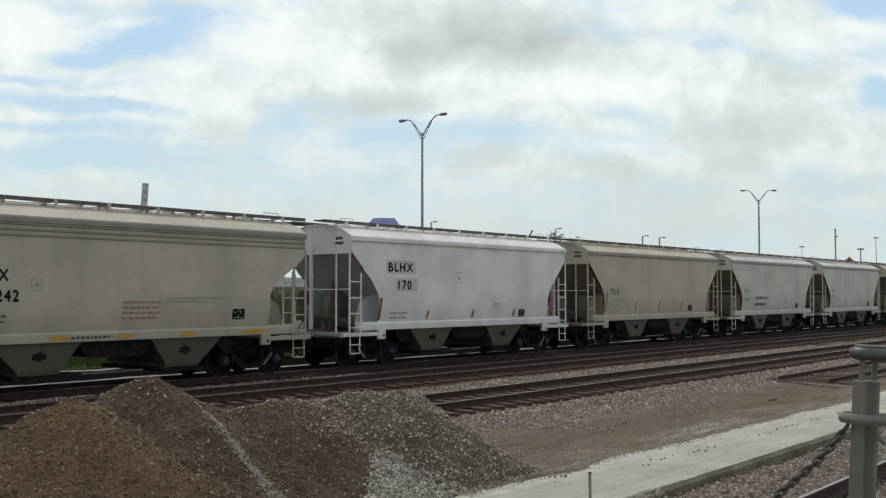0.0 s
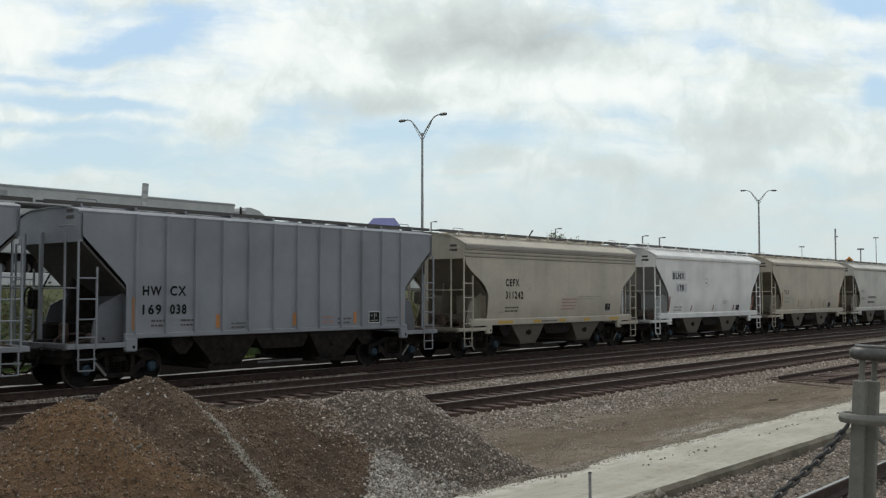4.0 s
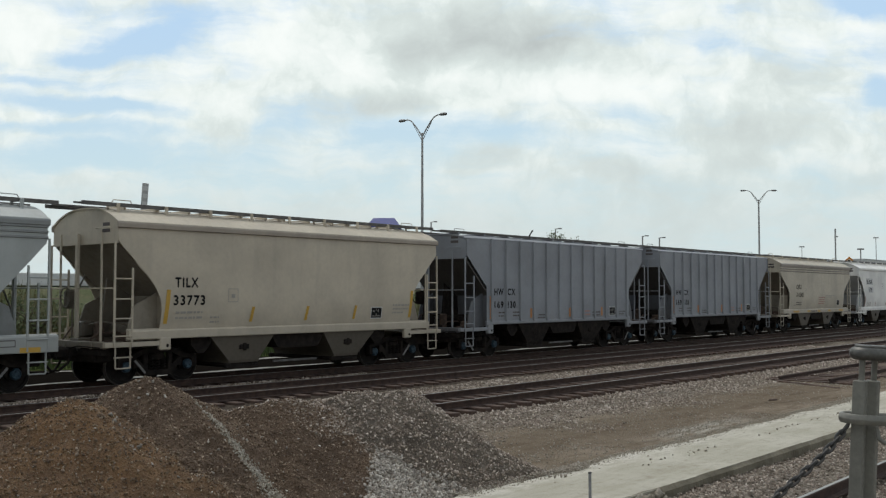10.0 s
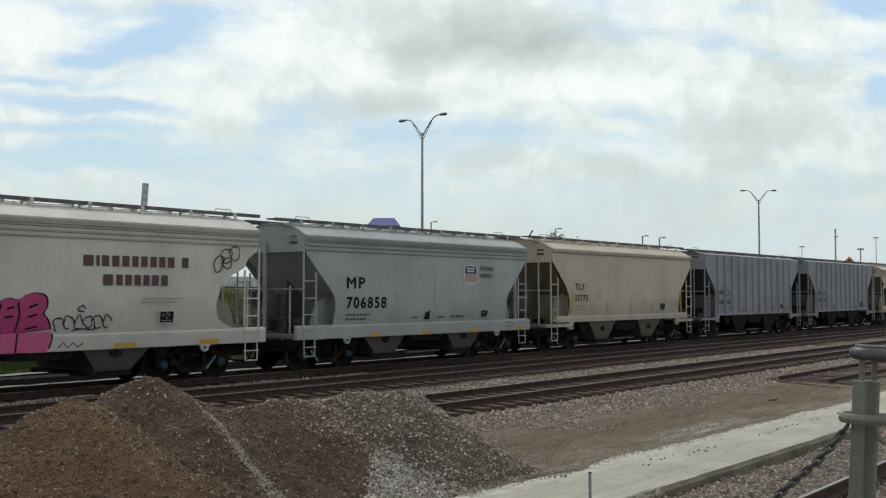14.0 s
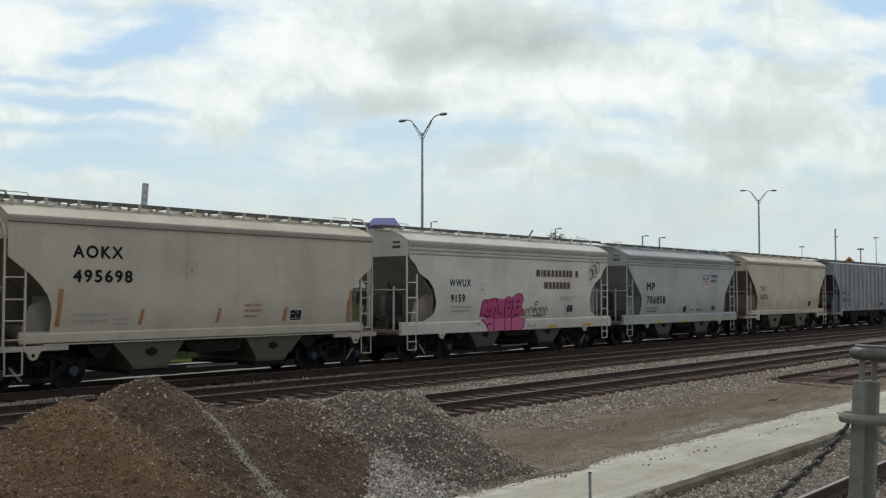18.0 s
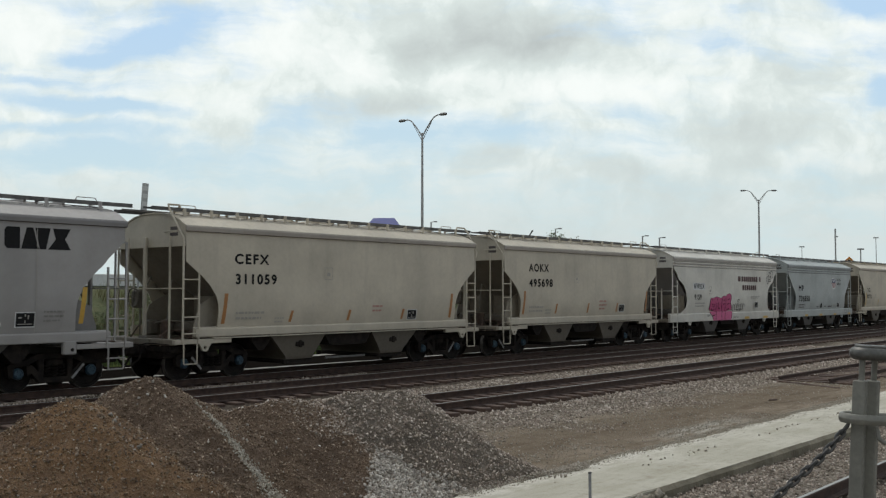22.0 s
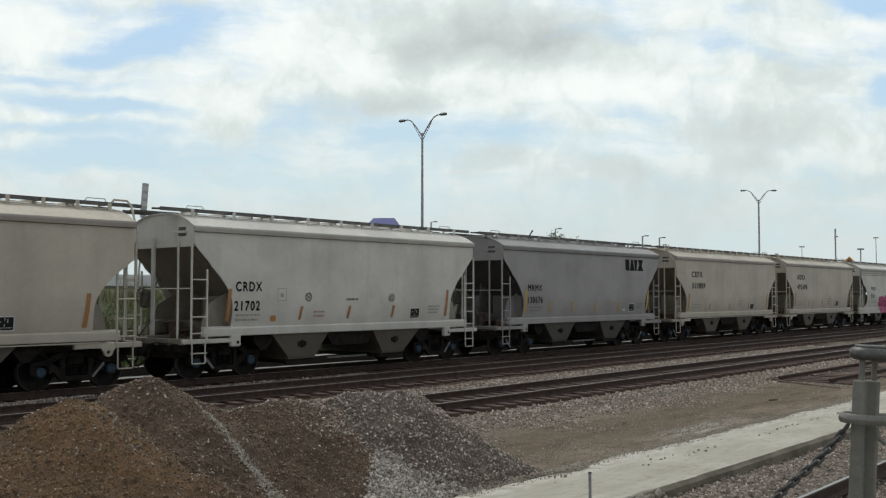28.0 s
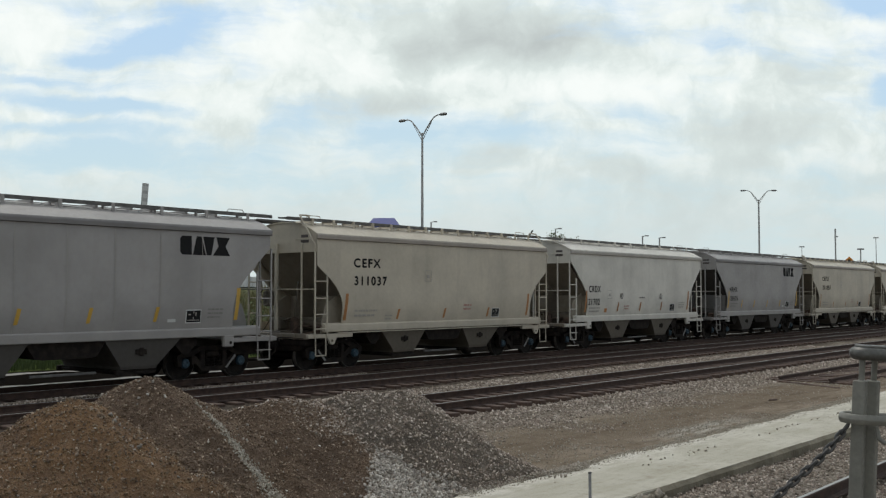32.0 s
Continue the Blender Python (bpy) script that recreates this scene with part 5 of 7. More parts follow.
    car(12, "white covered hopper car with pink spray-painted graffiti", "scalloped", OFF_WHITE, low=GREY_LOW, slope=MID_GREY, top=4.10, bands=3,
        marks=[("paint_patch", patch(-4.32, -3.02, 2.54, 2.90, 1, 3), WHITE_PAINT, "fresh white paint patch")] + mark_pair("WWUX", "9159", -4.26, 2.60, -4.19, 2.06, 1.18, 0.78, 0.26) + name_blocks(0.95, 4.06, 3.02, 0.27, (1.35, 0.45, 1.0, 1.0, 1.0, 0.9, 0.95, 0.95, 0.9, 1.0, -0.55, 1.0), NAME_PAINT) + name_blocks(1.49, 3.42, 2.55, 0.27, (1.35, 0.9, 0.95, 0.95, 0.9, 1.0, 1.0), NAME_PAINT)
        + [box_mark(-2.42, 2.53)] + pink_graffiti() + data_panel(3.37, 1.74, 0.75) + prints((2.6, 2.2, [1.2, 1.0], 0.055, GREY_PAINT), (-4.2, 1.85, [1.1, 1.0], 0.08, GREY_PAINT), (3.35, 1.28, [0.6, 0.5], 0.06, GREY_PAINT)) + sill_marks([2.2, 4.75], YELLOW_TAPE, 1.0, 1.12, 0.32))
    car(13, "beige covered hopper car with black lettering", "smooth", CREAM_GREY, low=TAN_LOW, pad="eye",
        marks=mark_pair("AOKX", "495698", -4.31, 3.22, -4.30, 2.63, 1.34, 1.60, 0.29) + strips(RED_TAPE, [-4.68, 4.90], [-2.45, -0.06, 2.3], (1.56, 1.95), 2.45) + data_panel(2.75, 1.72, 0.78) + prints((-4.3, 1.80, [1.0, 0.95], 0.085, GREY_PAINT), (0.85, 2.0, [0.6, 0.6, 0.5], 0.09, RED_PAINT), (-3.2, 1.68, [0.4, 0.4], 0.07, GREY_PAINT)) + [box_mark(-0.93, 2.98)])
    for i, number in ((14, "311059"), (17, "311037")):
        car(i, "tan covered hopper car with black lettering", "smooth", CREAM_GREY, low=TAN_LOW, pad="eye",
            marks=mark_pair("CEFX", number, -4.55, 3.18, -4.52, 2.62, 1.20, 1.46, 0.27) + strips(RED_TAPE, [-4.92, 4.78], [-2.52, -0.16, 2.3], (1.52, 1.85), 2.35) + data_panel(2.80, 1.66, 0.78) + prints((-4.5, 1.78, [1.0, 0.9], 0.085, GREY_PAINT), (0.9, 1.92, [0.45, 0.4], 0.08, RED_PAINT), (-3.1, 1.62, [0.35, 0.3], 0.06, GREY_PAINT)) + [box_mark(-1.03, 2.95)])
    for i, extra, ex in ((15, mark_pair("MRMX", "130676", -4.5, 2.46, -4.5, 1.99, 0.95, 0.98, 0.24), 2.98), (18, [], 3.05)):
        car(i, "weathered grey covered hopper car with a heavy black emblem", "curved", MID_GREY, low=GREY_LOW, trim=MID_GREY,
            marks=heavy_emblem(ex, ex + 1.62, 3.38, 3.88) + extra + data_panel(3.51, 1.74, 0.82) + strips(YELLOW_TAPE, [-4.70, 4.90], [-3.0, -1.35, 0.45, 2.32], (1.62, 2.0), 2.5) + weld_seams([-4.0, -2.7, -1.42, -0.13, 1.15, 2.46, 3.75], 1.42, 4.0) + prints((-4.4, 1.80, [0.9, 0.7], 0.07, FAINT_PRINT), (3.95, 1.90, [0.5, 0.5, 0.4], 0.06, FAINT_PRINT)) + [("paint_patch", patch(2.70, 2.95, 1.60, 1.68), WHITE_PAINT, "small white patch")])
    car(16, "off-white covered hopper car with rounded sides", "curved", OFF_WHITE, low=TAN_LOW,
        marks=mark_pair("CRDX", "21702", -4.60, 2.42, -4.65, 1.88, 0.92, 0.90, 0.26) + strips(RED_TAPE, [-4.88, 4.45], [-2.24, -0.26, 1.74], (1.58, 1.97), 2.48) + data_panel(2.86, 1.70, 0.8) + [ring_mark(-1.92, 2.25), ring_mark(1.70, 2.22), box_mark(-2.95, 2.32)] + prints((-4.6, 1.72, [0.85, 0.8], 0.075, GREY_PAINT), (-0.35, 2.15, [0.5], 0.07, GREY_DARK), (3.5, 1.9, [0.6, 0.6, 0.5], 0.06, GREY_PAINT), (-1.7, 1.78, [0.45, 0.45], 0.07, RED_PAINT)) + [("paint_patch", patch(-3.35, -3.15, 1.55, 1.72), ORANGE_TAPE, "small orange patch")])


add_cars()


# ---- ground ----
def lump(x, y, scale, seed=0.0):
    return noise.noise(Vector((x * scale + seed, y * scale - seed, seed * 0.37)))


def ground_height(x, y):
    """Flat yard with low ballast banks under the tracks."""
    z = 0.0
    free = min(1.0, 0.2 + min(max(0.0, abs(y - c) - 1.5) for c in (TRACK_Y, 19.75, 14.62)))
    z += free * (0.05 * lump(x, y, 0.35) + 0.03 * lump(x, y, 1.3, 5.0))
    for c, w, rise in ((TRACK_Y, 1.9, 0.07), (19.75, 1.9, 0.04), (14.62, 1.9, 0.02)):
        d = abs(y - c)
        if d < w + 0.9:
            z = max(z, z + rise * min(1.0, (w + 0.9 - d) / 0.9))
    d = abs(y - 21.62)
    if d < 0.4:
        z += 0.08 * min(1.0, (0.4 - d) / 0.25)
    d = abs(y - 3.8)
    if d < 1.7:
        z -= 0.10 * min(1.0, (1.7 - d) / 0.4)
    return z


def lines(near, far, step, outer):
    a = list(np.arange(near, far + 1e-6, step))
    g, d = [], step
    while far + sum(g) < outer:
        d *= 1.35
        g.append(d)
    out = np.cumsum(g)
    return out, a


def build_ground():
    right, a = lines(2.0, 90.0, 0.35, 4200.0)
    left, _ = lines(2.0, 90.0, 0.35, 4200.0)
    xs = sorted([2.0 - v for v in left] + a + [90.0 + v for v in right])
    far, b = lines(2.0, 46.0, 0.25, 4200.0)
    ys = sorted([2.0 - v for v in far] + b + [46.0 + v for v in far])
    vs = []
    for y in ys:
        for x in xs:
            inside = -4 < x < 120 and -1 < y < 60
            vs.append((x, y, ground_height(x, y) if inside else 0.0))
    n = len(xs)
    fs = [(j * n + i, j * n + i + 1, (j + 1) * n + i + 1, (j + 1) * n + i) for j in range(len(ys) - 1) for i in range(n - 1)]
    s = Shape()
    s.v, s.f = vs, fs
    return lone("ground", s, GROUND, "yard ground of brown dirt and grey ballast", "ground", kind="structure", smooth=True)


def ground_material():
    m, t, p = material("dirt_and_ballast", 0.95)
    o = t.coord()
    x, y, z = t.axes(o)
    warp = t.math("MULTIPLY_ADD", t.noise(o, 0.35, 4, 0.6), 2.4, -1.2)
    yy = t.math("ADD", y, warp)
    big, mid, fine = t.noise(o, 0.5, 5, 0.6), t.noise(o, 3.0, 5, 0.65), t.noise(o, 28.0, 4, 0.7)
    drawn = t.noise(t.stretch(o, 0.30, 1.8, 1.0), 1.5, 6, 0.65)
    dirt = t.mix(t.ramp(big, 0.35, 0.65), (0.225, 0.183, 0.138), (0.30, 0.25, 0.193))
    dirt = t.mix(t.ramp(drawn, 0.48, 0.66, 0, 0.7), dirt, (0.150, 0.115, 0.083))
    dirt = t.mix(t.ramp(mid, 0.4, 0.75, 0, 0.5), dirt, (0.10, 0.077, 0.055))
    cell = t.cells(o, 17.0, out="Color")
    shade = t.axes(cell)[0]
    stone = t.mix(shade, (0.09, 0.075, 0.058), (0.33, 0.29, 0.24))
    stone = t.mix(t.ramp(big, 0.4, 0.7, 0, 0.5), stone, (0.17, 0.15, 0.13))
    # Dark brown rail grime, with the train's shadow mixed into the same colour.
    grime_and_shadow = t.math("MULTIPLY", t.ramp(yy, 17.3, 18.4), t.ramp(y, 25.6, 25.0))
    stone = t.mix(t.math("MULTIPLY", grime_and_shadow, 0.8), stone, t.mix(mid, (0.035, 0.028, 0.024), (0.075, 0.058, 0.046)))
    bank = t.math("MULTIPLY", t.ramp(yy, 10.9, 12.6), t.ramp(yy, 31.0, 30.0))
    near = t.ramp(yy, 6.7, 6.0)
    fac = t.math("MAXIMUM", bank, near)
    base = t.mix(fac, dirt, stone)
    # Near black beyond the train: the shade there is put into the colour.
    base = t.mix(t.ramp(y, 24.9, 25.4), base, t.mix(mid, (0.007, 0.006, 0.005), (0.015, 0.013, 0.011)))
    beyond = t.math("MULTIPLY", t.ramp(t.math("ADD", y, t.math("MULTIPLY_ADD", mid, 0.3, -0.15)), 27.25, 27.4), t.ramp(t.math("ADD", y, t.math("MULTIPLY_ADD", mid, 0.3, -0.15)), 27.85, 27.65))
    base = t.mix(beyond, base, t.mix(mid, (0.26, 0.25, 0.23), (0.44, 0.425, 0.395)))
    path = t.math("MULTIPLY", t.ramp(y, 31.4, 31.5), t.ramp(t.math("ADD", y, t.math("MULTIPLY_ADD", mid, 0.3, -0.15)), 32.0, 31.85))
    smear = t.math("MULTIPLY", t.math("MULTIPLY", t.ramp(x, 15.6, 17.6), t.ramp(x, 20.8, 18.8)), t.math("MULTIPLY", t.ramp(y, 8.2, 8.5), t.ramp(y, 9.2, 8.8)))
    base = t.mix(t.math("MULTIPLY", smear, t.ramp(t.noise(t.stretch(o, 0.6, 1.6, 1), 1.8, 6, 0.7), 0.42, 0.58)), base, (0.46, 0.43, 0.37))
    band = t.math("MULTIPLY", t.ramp(yy, 8.6, 9.6), t.ramp(yy, 11.2, 10.4))
    base = t.mix(t.math("MULTIPLY", band, t.ramp(big, 0.3, 0.6, 0.1, 0.5)), base, (0.125, 0.096, 0.068))
    grass = t.mix(mid, (0.055, 0.085, 0.025), (0.12, 0.14, 0.05))
    base = t.mix(t.ramp(y, 32.2, 33.0), base, grass)
    base = t.mix(t.ramp(yy, 44.0, 46.0), base, (0.25, 0.245, 0.23))
    base = t.mix(t.ramp(y, 140.0, 170.0), base, grass)
    base = t.mix(path, base, t.mix(mid, (0.28, 0.27, 0.245), (0.42, 0.40, 0.37)))
    t.link(base, p.inputs["Base Color"])
    p.inputs["Specular IOR Level"].default_value = 0.0
    bump(t, p, t.math("ADD", fine, t.math("MULTIPLY", t.cells(o, 17.0), 0.8)), 0.7, 0.05)
    return m


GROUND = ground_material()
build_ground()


# ---- tracks ----
RAIL_OUTLINE = [(-0.075, -0.17), (0.075, -0.17), (0.075, -0.155), (0.012, -0.135), (0.010, -0.05), (0.036, -0.035), (0.036, -0.008), (0.028, 0.0), (-0.028, 0.0), (-0.036, -0.008), (-0.036, -0.035), (-0.010, -0.05), (-0.012, -0.135), (-0.075, -0.155)]


def track(label, middle, x0, x1, top, tie_from, tie_to, shiny=True, seed=1, sunk=0.0):
    root = thing("railroad_track", label, "railroad track", kind="structure")
    r = random.Random(seed)
    for side in (-1, 1):
        y = middle + side * 0.753
        rail = part("rail", Shape().prism([(y + u, top + v) for u, v in RAIL_OUTLINE], "x", x0, x1), RAIL_RUST, root, "rusty steel rail")
        if shiny:
            part("running_surface", Shape().box(x0, x1, y - 0.024, y + 0.024, top, top + 0.003), TREAD_STEEL, rail, "bright worn rail head")
    base = Shape().soft(-0.115, 0.115, -1.3, 1.3, -0.16, 0.0, 0.015).mesh("tie")
    MADE["tie"] = base
    x, rest = x0 + 0.3, Shape()
    while x < x1:
        m = pose(x + r.uniform(-0.03, 0.03), middle + r.uniform(-0.06, 0.06), top - 0.166 - sunk + r.uniform(-0.012, 0.008), 0, 0, 90 * 0 + r.uniform(-1.5, 1.5))
        if tie_from <= x <= tie_to:
            part("tie", None, TIE_WOOD, root, key="tie", at=m)
        elif -30 < x < 170:
            rest.box(-0.115, 0.115, -1.3, 1.3, -0.16, 0.0, m)
        x += 0.535
    if rest.v:
        tagged(part("ties", rest, TIE_WOOD, root), kind="stuff")
    return root


track("main track with dark ties that the train runs on", TRACK_Y, -220, 600, RAIL, 6, 50, True, 1)
track("empty track with rusty rails and dark ties", 19.75, -120, 600, RAIL - 0.02, 6, 60, True, 2)
track("empty track with rusty rails in pale ballast", 14.62, -60, 600, RAIL - 0.03, 6, 66, True, 3, -0.02)
track("short unused track with rusty rails", 10.85, 29.6, 260, 0.14, 29, 80, False, 4, -0.06)
track("near track with rusty rails in ballast", 3.80, 2, 260, 0.12, 6, 30, True, 5, 0.07)


# ---- concrete strip ----
def strip():
    """Walkway slab: an even near edge and a ragged far edge that the dirt has eaten into."""
    far, near = 8.02, 6.05
    s = Shape()
    xs = [8.6 + 0.15 * i for i in range(90)] + [22.1 + 0.5 * i for i in range(150)]
    rows = []
    for x in xs:
        k = 0.012 * lump(x, 0, 3.0, 8.0) + (0.10 * abs(lump(x, 0, 1.7, 4.0)) if x < 11.3 else 0.0)
        e = 0.20 * lump(x, 0, 0.55, 1.0) + 0.10 * lump(x, 0, 2.2, 6.0) + 0.07 * lump(x, 0, 6.0, 3.0) - 0.12
        y0, y1 = near + k, far + e
        d = 0.012 * lump(x, 3, 1.5, 2.0)
        rows.append([(x, y0 + 0.03, 0.155 + d), (x, y0 + (y1 - y0) * 0.35, 0.165), (x, y0 + (y1 - y0) * 0.7, 0.155), (x, y1 - 0.1, 0.12 + d), (x, y1 + 0.06, 0.03), (x, y1 + 0.1, -0.1), (x, y0 + 0.03, -0.1)])
    return s.loft(rows)


def curb():
    xs = [8.6 + 0.15 * i for i in range(90)] + [22.1 + 0.5 * i for i in range(150)]
    rows = []
    for x in xs:
        y = 6.05 + 0.012 * lump(x, 0, 3.0, 8.0) + (0.10 * abs(lump(x, 0, 1.7, 4.0)) if x < 11.3 else 0.0)
        c = 0.022 + 0.02 * max(0.0, lump(x, 1, 1.8, 3.0)) + (0.05 * abs(lump(x, 4, 2.6, 1.0)) if x < 11.3 else 0.0)
        w = 0.008 * lump(x, 2, 2.0, 4.0)
        rows.append([(x, y - 0.02 + w, -0.1), (x, y - 0.02 + w, 0.13 - c), (x, y + c + 0.01, 0.158), (x, y + 0.05, 0.158), (x, y + 0.05, -0.1)])
    return Shape().loft(rows)


walkway = lone("concrete_walkway", strip(), CONCRETE, "pale worn concrete walkway between the tracks", "walkway", kind="structure", smooth=True)
part("curb_face", curb(), CONCRETE_EDGE, walkway, "brown stained curb face", smooth=True)


# ---- heaps of soil and gravel ----
def soil(name, a, b, c):
    m, t, p = material(name, 0.95)
    o = t.coord()
    big, mid, fine = t.noise(o, 1.1, 5, 0.65), t.noise(o, 6.0, 5, 0.7), t.noise(o, 40.0, 3, 0.7)
    base = t.mix(t.ramp(big, 0.35, 0.65), a, b)
    base = t.mix(t.ramp(mid, 0.5, 0.72, 0, 0.7), base, c)
    base = t.mix(t.ramp(fine, 0.45, 0.75, 0, 0.5), base, tuple(v * 0.5 for v in a))
    t.link(base, p.inputs["Base Color"])
    grain = t.noise(o, 95.0, 2, 0.6)
    bump(t, p, t.math("ADD", t.math("ADD", fine, mid), t.math("MULTIPLY", grain, 0.6)), 1.0, 0.06)
    return m


BROWN_SOIL = soil("dark_brown_soil", (0.118, 0.075, 0.047), (0.188, 0.125, 0.080), (0.262, 0.188, 0.128))
RUST_SOIL = soil("rust_brown_soil", (0.243, 0.135, 0.060), (0.163, 0.096, 0.052), (0.33, 0.197, 0.099))
GREY_GRAVEL = soil("grey_gravel_fines", (0.125, 0.100, 0.075), (0.18, 0.146, 0.112), (0.26, 0.226, 0.19))


class Heap:
    """A heap at its angle of repose, drawn out along the tracks by ridge metres."""

    def __init__(self, cx, cy, h, seed, slope=0.70, ridge=0.0, turn=0.0):
        self.cx, self.cy, self.h, self.seed, self.slope, self.ridge, self.turn = cx, cy, h, seed, slope, ridge, radians(turn)
        self.reach = h / slope + 0.5

    def height(self, x, y):
        dx, dy = x - self.cx, y - self.cy
        u, v = dx * math.cos(self.turn) + dy * math.sin(self.turn), -dx * math.sin(self.turn) + dy * math.cos(self.turn)
        u = max(0.0, abs(u) - self.ridge)
        d = math.hypot(u, v)
        a = math.atan2(v, u + 1e-6)
        d *= 1 + 0.10 * lump(math.cos(a), math.sin(a), 1.6, self.seed)
        z = self.h - self.slope * (math.sqrt(d * d + 0.09) - 0.3)
        z += 0.10 * lump(x, y, 1.3, self.seed) + 0.05 * lump(x, y, 3.5, self.seed + 4) + 0.03 * lump(x, y, 9.0, self.seed + 9) + 0.018 * lump(x, y, 21.0, self.seed + 2)
        return max(z, -0.25)

    def mesh(self):
        r, step = self.reach + self.ridge, 0.045
        n = int(2 * r / step) + 1
        s = Shape()
        s.v = [(self.cx - r + i * step, self.cy - r + j * step, self.height(self.cx - r + i * step, self.cy - r + j * step)) for j in range(n) for i in range(n)]
        for j in range(n - 1):
            for i in range(n - 1):
                q = (j * n + i, j * n + i + 1, (j + 1) * n + i + 1, (j + 1) * n + i)
                if max(s.v[k][2] for k in q) > -0.2:
                    s.f.append(q)
        return s


HEAPS = [
    (Heap(5.75, 10.2, 1.40, 3.0, 0.64), RUST_SOIL, "dirt_mound", "rust-brown heap of soil and stones"),
    (Heap(7.04, 10.7, 1.56, 2.0, 0.66), BROWN_SOIL, "dirt_mound", "dark brown heap of soil and stones, the tallest"),
    (Heap(8.75, 10.2, 1.20, 5.0, 0.62, 0.3), BROWN_SOIL, "dirt_mound", "dark brown low heap of soil"),
    (Heap(10.1, 9.85, 1.22, 7.0, 0.64, 0.35, -18), GREY_GRAVEL, "gravel_mound", "grey-brown heap of gravel with a pale stony flank"),
]
for hp, mat, name, label in HEAPS:
    lone(name, hp.mesh(), mat, label, "heap", "heaps of soil and gravel", smooth=True)


def top_of(x, y):
    return max([ground_height(x, y)] + [hp.height(x, y) for hp, *_ in HEAPS if abs(x - hp.cx) < hp.reach + hp.ridge and abs(y - hp.cy) < hp.reach + hp.ridge])


# ---- loose stones ----
STONE_V = np.array([(0.1, 0.05, 1), (0.95, 0.1, 0.1), (0.15, 0.95, -0.1), (-0.95, 0.1, 0.15), (-0.1, -0.95, 0.0), (0, 0, -1)])
STONE_F = np.array([(0, 1, 2), (0, 2, 3), (0, 3, 4), (0, 4, 1), (5, 2, 1), (5, 3, 2), (5, 4, 3), (5, 1, 4)])


def scatter(name, label, spots, mat, low, high, seed, fine=2.2):
    """Stones of their own size and turn, each half sunk at its spot, joined into one object."""
    g = np.random.default_rng(seed)
    spots = np.array(spots)
    n = len(spots)
    size = low + (high - low) * g.random(n) ** fine
    form = 0.65 + 0.7 * g.random((n, 6, 1))
    q = g.normal(size=(n, 4))
    q /= np.linalg.norm(q, axis=1)[:, None]
    a, b, c, d = q.T
    rot = np.stack([np.stack([1 - 2 * (c * c + d * d), 2 * (b * c - a * d), 2 * (b * d + a * c)], -1), np.stack([2 * (b * c + a * d), 1 - 2 * (b * b + d * d), 2 * (c * d - a * b)], -1), np.stack([2 * (b * d - a * c), 2 * (c * d + a * b), 1 - 2 * (b * b + c * c)], -1)], 1)
    flat = np.stack([np.ones(n), 0.7 + 0.4 * g.random(n), 0.55 + 0.3 * g.random(n)], -1)
    v = np.einsum("nij,nkj->nki", rot, STONE_V[None] * form * flat[:, None]) * size[:, None, None] * 0.6
    v += spots[:, None, :] + np.array([0, 0, 1])[None, None] * (size * 0.12)[:, None, None]
    f = STONE_F[None] + (np.arange(n) * 6)[:, None, None]
    me = bpy.data.meshes.new(name)
    me.vertices.add(n * 6)
    me.vertices.foreach_set("co", v.astype(np.float32).ravel())
    me.loops.add(n * 24)
    me.loops.foreach_set("vertex_index", f.astype(np.int32).ravel())
    me.polygons.add(n * 8)
    me.polygons.foreach_set("loop_start", np.arange(n * 8, dtype=np.int32) * 3)
    me.materials.append(mat)
    me.update(calc_edges=True)
    me.validate()
    return tagged(new(name, me), label, "stones", kind="stuff")


def spread(count, x0, x1, y0, y1, seed, keep=None, surface=None):
    g = random.Random(seed)
    out = []
    while len(out) < count:
        x, y = x0 + (x1 - x0) * g.random() ** 1.35, g.uniform(y0, y1)
        if keep is None or keep(x, y, g):
            out.append((x, y, (surface or ground_height)(x, y)))
    return out


def on_heap(hp):
    return lambda x, y, g: hp.height(x, y) > 0.02 and hp.height(x, y) >= top_of(x, y) - 0.03


def clear_of_ties(x, y, g):
    """Ballast between the ties and outside the rails; thin near the walkway."""
    if abs(y - 14.62) < 1.33 and abs((x + 60 - 0.3 + 0.2675) % 0.535 - 0.2675) < 0.135:
        return False
    if 11.2 < y < 12.6:
        return g.random() < 0.15 + 0.5 * max(0.0, lump(x, y, 0.5, 2.0) + 0.3) + (y - 11.2) * 0.25
    return True


scatter("ballast_stones", "grey crushed ballast stones along the empty track", spread(62000, 7.5, 50, 11.4, 18.0, 11, clear_of_ties), BALLAST, 0.025, 0.08, 11)
scatter("ballast_stones", "coarse grey stones strewn down to the bare dirt", spread(7500, 11.0, 27, 9.9, 12.0, 57, lambda x, y, g: g.random() < (y - 9.9) * 0.42 - max(0.0, x - 19.0) * 0.06 + 0.9 * lump(x, y, 0.5, 2.0)), BALLAST, 0.016, 0.062, 57)
scatter("ballast_stones", "thin row of pale ballast stones between two tracks", spread(2300, 8.5, 22, 21.45, 21.8, 32, lambda x, y, g: g.random() < (1.0 if x < 12 else 0.45) * (0.6 + lump(x, y, 1.2, 5.0))), BALLAST, 0.03, 0.07, 32)
scatter("ballast_stones", "grey crushed ballast stones beside the near rail", spread(20000, 9.5, 24, 3.0, 6.05, 12), BALLAST, 0.02, 0.065, 12)
